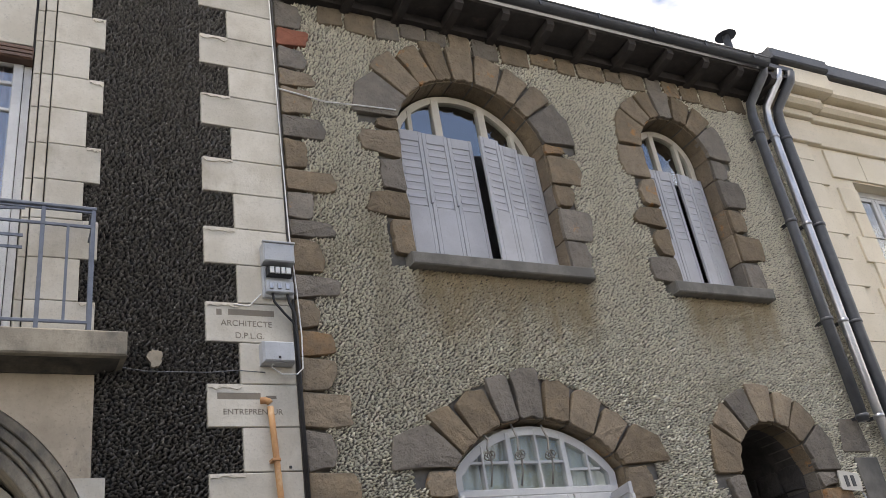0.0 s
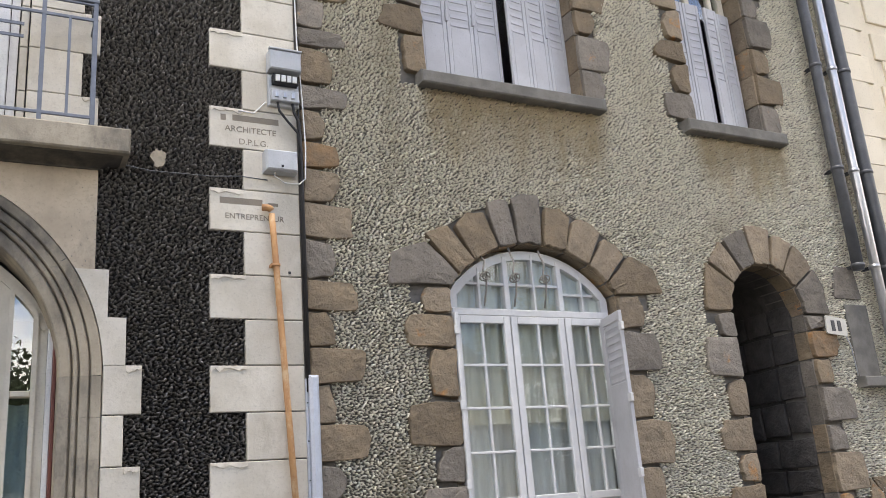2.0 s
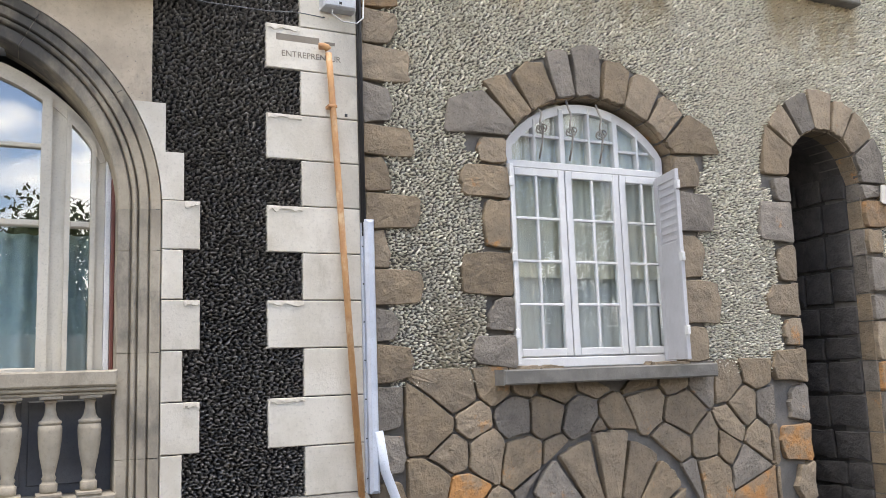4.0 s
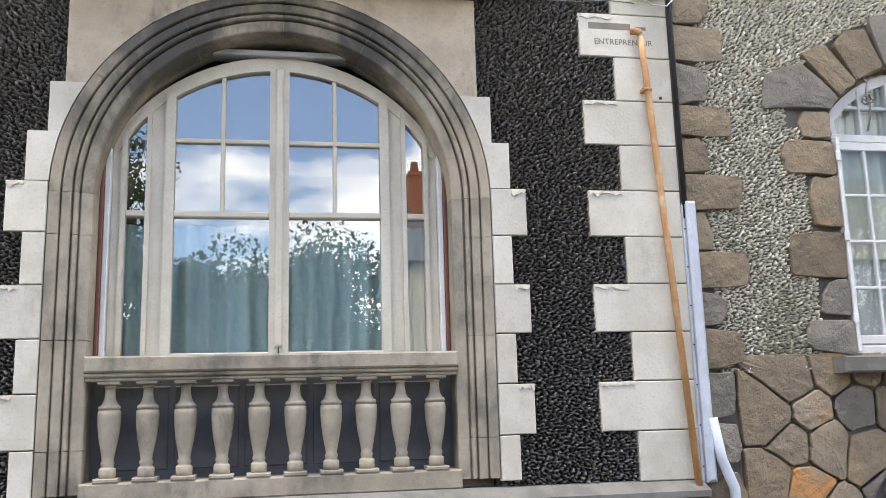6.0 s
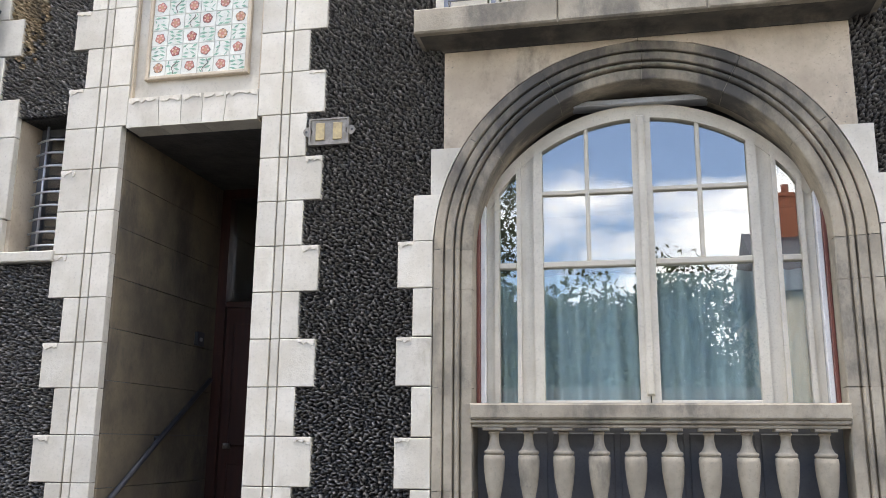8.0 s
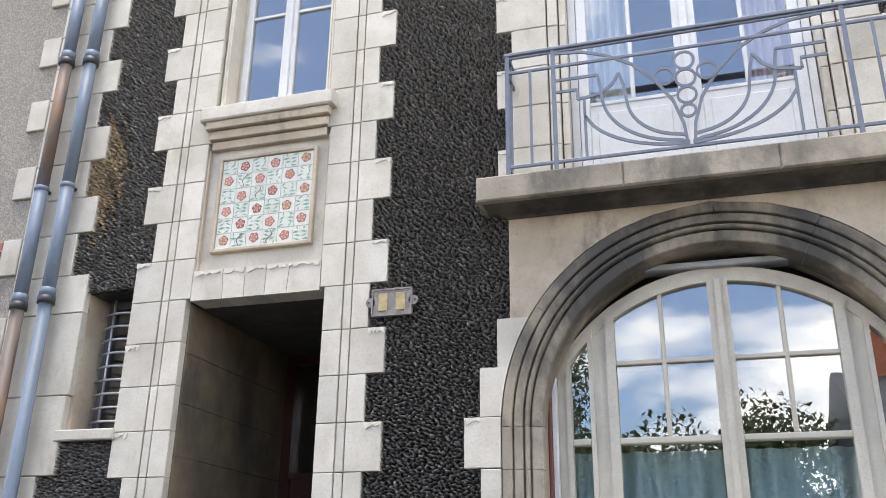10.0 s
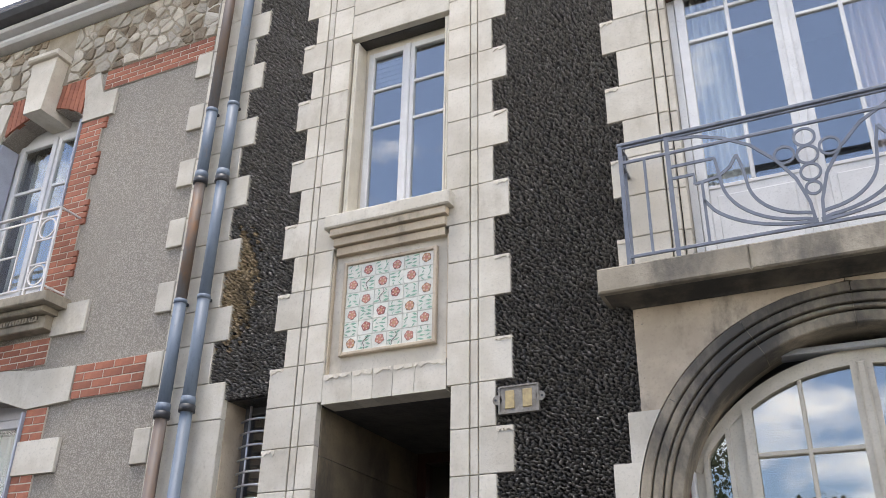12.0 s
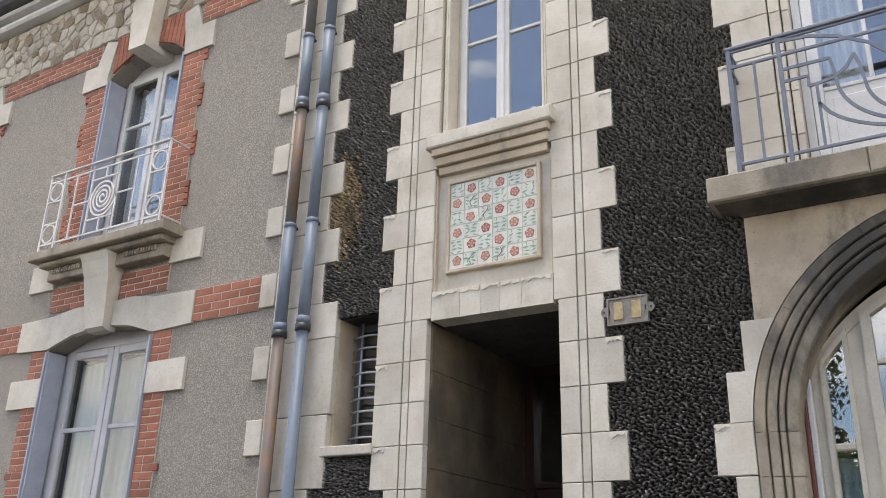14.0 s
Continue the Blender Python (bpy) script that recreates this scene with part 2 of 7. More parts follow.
M["rail_white"] = surface("white_iron_paint", (0.66, 0.64, 0.62), (0.58, 0.56, 0.54), 9.0, 0.45, 90.0, 0.001, (0.38, 0.27, 0.19), 14.0, (0.62, 0.8))
M["apron"] = surface("grey_apron_paint", (0.135, 0.14, 0.15), (0.105, 0.11, 0.118), 5.0, 0.6, 70.0, 0.001, (0.11, 0.11, 0.11), 4.0, (0.55, 0.8))
M["zinc_blue"] = surface("blue_grey_pipe_paint", (0.145, 0.185, 0.24), (0.12, 0.155, 0.20), 7.0, 0.55, 60.0, 0.001, (0.20, 0.17, 0.15), 5.0, (0.60, 0.80), stretch=(1, 1, 0.25))
M["pipe_rusty"] = surface("rust_streaked_pipe", (0.135, 0.14, 0.15), (0.15, 0.10, 0.07), 5.0, 0.6, 60.0, 0.0015, (0.22, 0.115, 0.055), 5.0, (0.5, 0.7), stretch=(1, 1, 0.2))
M["zinc"] = surface("bare_zinc", (0.55, 0.56, 0.58), (0.42, 0.43, 0.45), 7.0, 0.32, 60.0, 0.001, (0.30, 0.30, 0.31), 5.0, (0.55, 0.8), metal=0.75, stretch=(1, 1, 0.3))
M["pipe_dark"] = surface("dark_grey_pipe", (0.085, 0.09, 0.10), (0.065, 0.068, 0.075), 6.0, 0.45, 60.0, 0.001, (0.05, 0.045, 0.04), 5.0, (0.55, 0.8))
M["copper"] = surface("orange_oxidised_pipe", (0.50, 0.27, 0.11), (0.40, 0.20, 0.085), 14.0, 0.6, 80.0, 0.001, (0.58, 0.40, 0.23), 11.0, (0.5, 0.72), stretch=(1, 1, 0.3))
M["pvc"] = plain("pale_blue_pvc", (0.50, 0.545, 0.62), 0.4)
M["grey_plastic"] = plain("pale_grey_plastic", (0.48, 0.50, 0.52), 0.45)
M["white_plastic"] = plain("white_plastic", (0.74, 0.74, 0.72), 0.4)
M["black"] = plain("black_rubber", (0.018, 0.018, 0.02), 0.6)
M["dark_iron"] = plain("dark_iron", (0.05, 0.052, 0.058), 0.5, 0.3)
M["slate"] = surface("roof_slate", (0.075, 0.08, 0.095), (0.055, 0.058, 0.068), 6.0, 0.55, 50.0, 0.002, (0.10, 0.10, 0.09), 4.0, (0.55, 0.8), 0.2)
M["eave_wood"] = surface("tarred_eave_wood", (0.055, 0.048, 0.045), (0.04, 0.034, 0.032), 8.0, 0.75, 60.0, 0.002, (0.11, 0.09, 0.075), 6.0, (0.55, 0.8))
M["door_wood"] = surface("dark_red_door_wood", (0.055, 0.018, 0.012), (0.035, 0.013, 0.010), 5.0, 0.4, 50.0, 0.001, stretch=(4, 1, 0.4))
M["brown_wood"] = surface("brown_shutter_wood", (0.115, 0.058, 0.035), (0.08, 0.042, 0.027), 5.0, 0.6, 50.0, 0.002, stretch=(0.4, 1, 4))
M["red_strip"] = plain("red_brown_paint", (0.17, 0.055, 0.04), 0.5)
M["bronze"] = surface("aged_bronze", (0.27, 0.25, 0.22), (0.20, 0.185, 0.16), 20.0, 0.55, 90.0, 0.002, (0.18, 0.15, 0.11), 14.0, (0.5, 0.75), metal=0.35)
M["gilt"] = surface("worn_gilt_metal", (0.46, 0.36, 0.18), (0.36, 0.28, 0.15), 20.0, 0.45, 90.0, 0.001, (0.22, 0.18, 0.11), 16.0, (0.52, 0.75), metal=0.3)
M["plate_white"] = plain("white_enamel", (0.50, 0.48, 0.43), 0.35)
M["ink"] = plain("dark_engraving", (0.22, 0.19, 0.15), 0.8)
M["asphalt"] = surface("asphalt", (0.055, 0.055, 0.056), (0.045, 0.045, 0.046), 3.0, 0.9, 120.0, 0.004)
M["paving"] = surface("pavement_concrete", (0.11, 0.106, 0.10), (0.09, 0.087, 0.082), 2.0, 0.9, 80.0, 0.002, (0.12, 0.115, 0.10), 2.0, (0.55, 0.8))
# Plaster set dark to stand for dim rooms, so glass reflections show.
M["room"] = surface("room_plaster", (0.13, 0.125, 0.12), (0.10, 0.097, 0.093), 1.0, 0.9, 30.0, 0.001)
M["room_dark"] = surface("dim_room_plaster", (0.16, 0.155, 0.15), (0.13, 0.125, 0.12), 1.0, 0.9, 30.0, 0.001)
M["cream_ashlar"] = surface("cream_limestone", (0.76, 0.68, 0.54), (0.70, 0.62, 0.475), 1.6, 0.85, 45.0, 0.0015, (0.50, 0.42, 0.30), 2.0, (0.6, 0.85), 0.05)
# Stone near black: the shade inside passage and door recess is in its colour.
M["passage"] = surface("deep_shade_stone", (0.085, 0.078, 0.072), (0.06, 0.055, 0.052), 5.0, 0.85, 40.0, 0.006, (0.04, 0.036, 0.034), 4.0, (0.5, 0.75), 0.2, lumps=(10.0, 0.02))
M["flint"] = surface("pale_rubble_stone", (0.50, 0.46, 0.38), (0.40, 0.36, 0.29), 6.0, 0.88, 40.0, 0.005, (0.25, 0.22, 0.17), 6.0, (0.55, 0.78), 0.2, lumps=(12.0, 0.02))
M["frieze_mortar"] = surface("sandy_mortar", (0.36, 0.31, 0.235), (0.29, 0.25, 0.185), 6.0, 0.92, 60.0, 0.004)
M["tile"] = surface("cream_glazed_tile", (0.66, 0.65, 0.57), (0.60, 0.60, 0.53), 7.0, 0.3, 60.0, 0.0006, (0.52, 0.50, 0.43), 8.0, (0.55, 0.8), 0.05)
M["tile_red"] = plain("coral_glaze", (0.46, 0.17, 0.12), 0.35)
M["tile_rose"] = plain("brick_red_glaze", (0.34, 0.085, 0.065), 0.35)
M["tile_ochre"] = plain("ochre_glaze", (0.46, 0.24, 0.12), 0.35)
M["tile_blush"] = plain("blush_glaze", (0.62, 0.42, 0.33), 0.35)
M["tile_green"] = plain("sea_green_glaze", (0.20, 0.38, 0.26), 0.35)
M["tile_line"] = plain("dark_outline_glaze", (0.11, 0.085, 0.07), 0.4)
M["leaf"] = surface("foliage", (0.10, 0.125, 0.055), (0.07, 0.10, 0.04), 1.5, 0.6, 20.0, 0.001)
M["bark"] = surface("bark", (0.13, 0.10, 0.075), (0.09, 0.07, 0.055), 5.0, 0.9, 30.0, 0.01, stretch=(1, 1, 0.3))


def cloth(name, col, through_share=0.5):
    m = bpy.data.materials.new(name)
    m.use_nodes = True
    nt = m.node_tree
    out = nt.nodes["Material Output"]
    d = nt.nodes["Principled BSDF"]
    co = nt.nodes.new("ShaderNodeTexCoord").outputs["Object"]
    c = socket_mix(nt, col, tuple(x * 0.8 for x in col), ramp(nt, noise_node(nt, co, 3.0, 4, 0.6, (3, 3, 0.3)), 0.35, 0.7))
    nt.links.new(c, d.inputs["Base Color"])
    d.inputs["Roughness"].default_value = 0.9
    tr = nt.nodes.new("ShaderNodeBsdfTranslucent")
    nt.links.new(c, tr.inputs["Color"])
    mx = nt.nodes.new("ShaderNodeMixShader")
    mx.inputs["Fac"].default_value = through_share
    nt.links.new(d.outputs["BSDF"], mx.inputs[1])
    nt.links.new(tr.outputs["BSDF"], mx.inputs[2])
    nt.links.new(mx.outputs["Shader"], out.inputs["Surface"])
    return m


def glass(name, ior, tint=(0.93, 0.96, 0.96)):
    m = bpy.data.materials.new(name)
    m.use_nodes = True
    nt = m.node_tree
    nt.nodes.remove(nt.nodes["Principled BSDF"])
    out = nt.nodes["Material Output"]
    t = nt.nodes.new("ShaderNodeBsdfTransparent")
    t.inputs["Color"].default_value = (*tint, 1)
    g = nt.nodes.new("ShaderNodeBsdfGlossy")
    g.inputs["Roughness"].default_value = 0.0
    co = nt.nodes.new("ShaderNodeTexCoord").outputs["Object"]
    nt.links.new(bump(nt, noise_node(nt, co, 2.6, 2, 0.5), 0.0005), g.inputs["Normal"])
    f0 = ((ior - 1) / (ior + 1)) ** 2
    lw = nt.nodes.new("ShaderNodeLayerWeight")
    lw.inputs["Blend"].default_value = 0.5
    p5 = nt.nodes.new("ShaderNodeMath")
    p5.operation = 'POWER'
    p5.inputs[1].default_value = 5.0
    nt.links.new(lw.outputs["Facing"], p5.inputs[0])
    f = nt.nodes.new("ShaderNodeMath")
    f.operation = 'MULTIPLY_ADD'
    f.inputs[1].default_value = 1 - f0
    f.inputs[2].default_value = f0
    nt.links.new(p5.outputs["Value"], f.inputs[0])
    mx = nt.nodes.new("ShaderNodeMixShader")
    nt.links.new(f.outputs["Value"], mx.inputs["Fac"])
    nt.links.new(t.outputs["BSDF"], mx.inputs[1])
    nt.links.new(g.outputs["BSDF"], mx.inputs[2])
    nt.links.new(mx.outputs["Shader"], out.inputs["Surface"])
    return m


M["glass"] = glass("window_glass", 2.7)
M["thin_glass"] = glass("plain_thin_glass", 1.55)
M["curtain_teal"] = cloth("pale_teal_curtain", (0.64, 0.81, 0.85), 0.2)
M["curtain_white"] = cloth("white_net_curtain", (0.80, 0.80, 0.77), 0.3)
M["curtain_pink"] = cloth("white_and_pink_curtain", (0.82, 0.68, 0.66), 0.3)
M["curtain_cream"] = cloth("cream_net_curtain", (0.80, 0.77, 0.66), 0.3)


# ---- building helpers ----
def mesh_of(bm, name, material):
    bmesh.ops.recalc_face_normals(bm, faces=bm.faces)
    me = bpy.data.meshes.new(name)
    bm.to_mesh(me)
    bm.free()
    me.materials.append(material)
    return me


def part(name, bm, material, parent=None, label="", smooth=False):
    """One bmesh as one mesh object under a thing or a part."""
    me = mesh_of(bm, name, material)
    if smooth:
        me.polygons.foreach_set("use_smooth", [True] * len(me.polygons))
    ob = new(name, me)
    if parent is not None:
        ob.parent = parent
        ob.matrix_parent_inverse = parent.matrix_basis.inverted()
    return tagged(ob, label)


def thing(name, at, label, category, group="", kind=""):
    ob = new(name)
    ob.empty_display_size = 0.1
    ob.matrix_basis = Matrix.Translation(at)
    return tagged(ob, label, category, group, kind)


def box(bm, x0, x1, y0, y1, z0, z1, b=0.0):
    """A block; b chamfers the edges of its street face (y0)."""
    back = [bm.verts.new(v) for v in ((x0, y1, z0), (x1, y1, z0), (x1, y1, z1), (x0, y1, z1))]
    mid = [bm.verts.new(v) for v in ((x0, y0 + b, z0), (x1, y0 + b, z0), (x1, y0 + b, z1), (x0, y0 + b, z1))]
    rings = [back, mid]
    if b:
        rings.append([bm.verts.new(v) for v in ((x0 + b, y0, z0 + b), (x1 - b, y0, z0 + b), (x1 - b, y0, z1 - b), (x0 + b, y0, z1 - b))])
    bm.faces.new(back)
    for r, q in zip(rings, rings[1:]):
        for k in range(4):
            bm.faces.new((r[k], r[(k + 1) % 4], q[(k + 1) % 4], q[k]))
    bm.faces.new(rings[-1])
    return bm


def boxes(*rows):
    bm = bmesh.new()
    for r in rows:
        box(bm, *r)
    return bm


def prism(bm, poly, y0, y1):
    """A flat outline of (x, z) points carried from y0 to y1."""
    a = [bm.verts.new((x, y0, z)) for x, z in poly]
    b = [bm.verts.new((x, y1, z)) for x, z in poly]
    n = len(poly)
    bm.faces.new(a)
    bm.faces.new(b)
    for k in range(n):
        bm.faces.new((a[k], a[(k + 1) % n], b[(k + 1) % n], b[k]))
    return bm


def wall_sheet(outer, holes, y0, y1):
    """A wall with openings cut through it."""
    bm = bmesh.new()
    for loop in (outer, *holes):
        vs = [bm.verts.new((x, y0, z)) for x, z in loop]
        for k in range(len(vs)):
            bm.edges.new((vs[k], vs[(k + 1) % len(vs)]))
    bmesh.ops.triangle_fill(bm, use_beauty=True, use_dissolve=False, edges=bm.edges[:])
    got = bmesh.ops.extrude_face_region(bm, geom=bm.faces[:])
    bmesh.ops.translate(bm, verts=[g for g in got["geom"] if isinstance(g, bmesh.types.BMVert)], vec=(0, y1 - y0, 0))
    return bm


def rect(x0, x1, z0, z1):
    return [(x0, z0), (x1, z0), (x1, z1), (x0, z1)]


def arched(x0, x1, z0, cz, r, n=28):
    """An opening with upright jambs and an arc of radius r about the height cz."""
    cx, half = (x0 + x1) / 2, (x1 - x0) / 2
    a0 = math.acos(min(1.0, half / r))
    pts = [(x0, z0), (x1, z0)]
    pts += [(cx + r * math.cos(a0 + (math.pi - 2 * a0) * k / n), cz + r * math.sin(a0 + (math.pi - 2 * a0) * k / n)) for k in range(n + 1)]
    return pts


def rounded(poly, rnd, jitter, cut=0.22, split=1):
    """An outline with worn corners and uneven edges."""
    out = []
    n = len(poly)
    for k in range(n):
        (ax, az), (bx, bz) = poly[k], poly[(k + 1) % n]
        length = math.hypot(bx - ax, bz - az)
        c = min(cut, 0.017 / max(length, 1e-4))
        ts = [c] + [c + (1 - 2 * c) * (i + 1) / (split + 1) for i in range(split)] + [1 - c]
        for t in ts:
            out.append((ax + (bx - ax) * t + rnd.uniform(-jitter, jitter), az + (bz - az) * t + rnd.uniform(-jitter, jitter)))
    return out


def stone_mesh(poly, y_wall, y_face, rnd, round_in=0.014, swell=0.006):
    """A split stone: a rounded rim and a faceted, slightly swollen face."""
    bm = bmesh.new()
    cx = sum(p[0] for p in poly) / len(poly)
    cz = sum(p[1] for p in poly) / len(poly)

    def ring(y, inset, dy=0.0):
        vs = []
        for x, z in poly:
            d = math.hypot(x - cx, z - cz)
            k = max(0.3, 1 - inset / max(d, 1e-3))
            vs.append(bm.verts.new((cx + (x - cx) * k, y + rnd.uniform(-dy, dy), cz + (z - cz) * k)))
        return vs
    rings = [ring(y_wall, 0), ring(y_face + round_in * 0.5, 0.001), ring(y_face, round_in * 0.5, 0.002), ring(y_face - swell * 0.6, 0.06, 0.003)]
    n = len(poly)
    for a, b in zip(rings, rings[1:]):
        for k in range(n):
            bm.faces.new((a[k], a[(k + 1) % n], b[(k + 1) % n], b[k]))
    mid = bm.verts.new((cx, y_face - swell + rnd.uniform(-0.004, 0.004), cz))
    for k in range(n):
        bm.faces.new((rings[-1][k], rings[-1][(k + 1) % n], mid))
    return bm


def stone(poly, rnd, parent, y_wall=0.08, y_face=0.0, kind=None, jitter=0.008, name="stone", swell=0.006):
    key = kind or rnd.choices(("stone_tan", "stone_grey", "stone_brown", "stone_rust"), (5, 4, 4, 0.7))[0]
    return part(name, stone_mesh(rounded(poly, rnd, jitter), y_wall, y_face, rnd, swell=swell), M[key], parent)


def ashlar(x0, x1, z0, z1, parent, y0=0.0, y1=0.06, mat="ashlar", name="stone", joint=0.003, b=0.006):
    bm = bmesh.new()
    box(bm, x0 + joint, x1 - joint, y0, y1, z0 + joint, z1 - joint, b)
    return part(name, bm, M[mat], parent)


def peel(x0, x1, z_top, rnd, parent, y=0.0):
    """The ragged lip of mortar left along the top of a projecting block."""
    n = 9
    top = [(x0 + (x1 - x0) * k / n, z_top - 0.002) for k in range(n + 1)]
    low = [(x, z_top - 0.016 - rnd.random() * 0.026 * (1.4 if k in (1, 2, n - 1) else 1)) for k, (x, _) in enumerate(top)]
    bm = bmesh.new()
    prism(bm, top + low[::-1], y - 0.008, y + 0.004)
    return part("mortar_lip", bm, M["ashlar_peel"], parent)


def tube(points, r, name, material, parent=None, label="", segments=10, smooth=True):
    """A round bar or pipe along a line of points."""
    bm = bmesh.new()
    pts = [Vector(p) for p in points]
    rings = []
    for k, p in enumerate(pts):
        d = (pts[min(k + 1, len(pts) - 1)] - pts[max(k - 1, 0)]).normalized()
        ref = Vector((0, 1, 0)) if abs(d.y) < 0.9 else Vector((1, 0, 0))
        u = d.cross(ref).normalized()
        v = d.cross(u)
        rings.append([bm.verts.new(p + (u * math.cos(2 * math.pi * i / segments) + v * math.sin(2 * math.pi * i / segments)) * r) for i in range(segments)])
    for a, b in zip(rings, rings[1:]):
        for i in range(segments):
            bm.faces.new((a[i], a[(i + 1) % segments], b[(i + 1) % segments], b[i]))
    bm.faces.new(rings[0])
    bm.faces.new(rings[-1])
    return part(name, bm, material, parent, label, smooth)


def flat_bar(points, w, y0, y1, closed=False):
    """A flat iron strip of width w that follows (x, z) points."""
    bm = bmesh.new()
    n = len(points)
    left, right = [], []
    for k, (x, z) in enumerate(points):
        a = points[(k - 1) % n] if closed else points[max(k - 1, 0)]
        b = points[(k + 1) % n] if closed else points[min(k + 1, n - 1)]
        dx, dz = b[0] - a[0], b[1] - a[1]
        m = math.hypot(dx, dz) or 1.0
        nx, nz = -dz / m * w / 2, dx / m * w / 2
        left.append([bm.verts.new((x + nx, y, z + nz)) for y in (y0, y1)])
        right.append([bm.verts.new((x - nx, y, z - nz)) for y in (y0, y1)])
    for k in range(n if closed else n - 1):
        a, b, c, d = left[k], left[(k + 1) % n], right[(k + 1) % n], right[k]
        bm.faces.new((a[0], b[0], c[0], d[0]))
        bm.faces.new((a[1], b[1], c[1], d[1]))
        bm.faces.new((a[0], a[1], b[1], b[0]))
        bm.faces.new((c[0], c[1], d[1], d[0]))
    if not closed:
        for k in (0, n - 1):
            bm.faces.new((left[k][0], left[k][1], right[k][1], right[k][0]))
    return bm


def arc_points(cx, cz, rx, rz, a0, a1, n=24):
    return [(cx + rx * math.cos(radians(a0 + (a1 - a0) * k / n)), cz + rz * math.sin(radians(a0 + (a1 - a0) * k / n))) for k in range(n + 1)]


def sash(parent, x0, x1, y, z0, z1, cols, rows, rim=0.05, bar=0.022, depth=0.045, mat="white_paint", name="casement", row_z=None, panel=0.0, pane_mat="glass"):
    """A glazed leaf: rim and glazing bars in one piece, each pane its own piece. panel: height of a solid foot."""
    bm = bmesh.new()
    box(bm, x0, x0 + rim, y, y + depth, z0, z1, 0.006)
    box(bm, x1 - rim, x1, y, y + depth, z0, z1, 0.006)
    box(bm, x0 + rim, x1 - rim, y + 0.002, y + depth, z0, z0 + rim, 0.005)
    box(bm, x0 + rim, x1 - rim, y + 0.002, y + depth, z1 - rim, z1, 0.005)
    gz0 = z0 + rim
    if panel:
        box(bm, x0 + rim, x1 - rim, y + 0.010, y + depth, z0 + rim, z0 + panel, 0.004)
        box(bm, x0 + rim + 0.05, x1 - rim - 0.05, y + 0.002, y + 0.012, z0 + rim + 0.05, z0 + panel - 0.06, 0.006)
        box(bm, x0 + rim, x1 - rim, y + 0.004, y + depth, z0 + panel, z0 + panel + 0.03, 0.005)
        gz0 = z0 + panel + 0.03
    gx0, gx1, gz1 = x0 + rim, x1 - rim, z1 - rim
    zs = row_z or [gz0 + (gz1 - gz0) * k / rows for k in range(1, rows)]
    for k in range(1, cols):
        x = gx0 + (gx1 - gx0) * k / cols
        box(bm, x - bar / 2, x + bar / 2, y + 0.006, y + depth - 0.006, gz0, gz1, 0.005)
    for z in zs:
        box(bm, gx0, gx1, y + 0.008, y + depth - 0.008, z - bar / 2, z + bar / 2, 0.005)
    leaf = part(name, bm, M[mat], parent)
    zz = [gz0, *zs, gz1]
    for c in range(cols):
        for a, b in zip(zz, zz[1:]):
            xa, xb = gx0 + (gx1 - gx0) * c / cols, gx0 + (gx1 - gx0) * (c + 1) / cols
            pane = part("pane", boxes((xa - 0.004, xb + 0.004, y + depth * 0.5, y + depth * 0.5 + 0.004, a - 0.004, b + 0.004)), M[pane_mat], leaf)
            pane.visible_shadow = False
    return leaf


def curtain(name, x0, x1, y, z0, z1, mat, label, folds=9, amp=0.03, seed=1):
    rnd = random.Random(seed)
    n = folds * 8
    bm = bmesh.new()
    ph = [rnd.uniform(0, 6.3) for _ in range(3)]
    rows = []
    for zi in range(5):
        z = z0 + (z1 - z0) * zi / 4
        rows.append([bm.verts.new((x0 + (x1 - x0) * k / n, y + amp * math.sin(2 * math.pi * folds * k / n + ph[0] + 0.4 * math.sin(zi + ph[1]))
                                   + amp * 0.5 * math.sin(2 * math.pi * folds * 0.37 * k / n + ph[2]), z)) for k in range(n + 1)])
    for a, b in zip(rows, rows[1:]):
        for k in range(n):
            bm.faces.new((a[k], a[k + 1], b[k + 1], b[k]))
    ob = part(name, bm, M[mat], None, label, True)
    return tagged(ob, label, "curtain")


def lettering(name, text, x, z, size, y, material, parent, tilt=0.0):
    cu = bpy.data.curves.new(name, 'FONT')
    cu.body = text
    cu.size = size
    cu.extrude = 0.0015
    cu.align_x = 'CENTER'
    tmp = new(name + "_outline", cu)
    bpy.context.view_layer.update()
    me = bpy.data.meshes.new_from_object(tmp.evaluated_get(bpy.context.evaluated_depsgraph_get()))
    bpy.data.objects.remove(tmp)
    me.materials.clear()
    me.materials.append(material)
    ob = new(name, me)
    ob.parent = parent
    ob.matrix_basis = pose(x, y, z, 90, -tilt, 0)
    return ob


# ---- ground ----
def slab_thing(name, bm, mat, label, category):
    ob = part(name, bm, M[mat])
    return tagged(ob, label, category, kind="structure")


slab_thing("ground", boxes((-300, 300, -300, 300, -0.6, -0.10)), "paving", "flat pale town ground reaching the horizon", "ground")
slab_thing("road", boxes((-120, 120, -9.0, -1.75, -0.09, 0.0)), "asphalt", "dark grey asphalt street between the pavements", "road")
slab_thing("pavement", boxes((-120, 120, -1.62, 0.2, -0.095, 0.12)), "paving", "grey concrete pavement along the house fronts", "pavement")
slab_thing("kerb", boxes((-120, 120, -1.75, -1.62, -0.095, 0.125, 0.015)), "concrete", "grey concrete kerb at the pavement edge", "kerb")

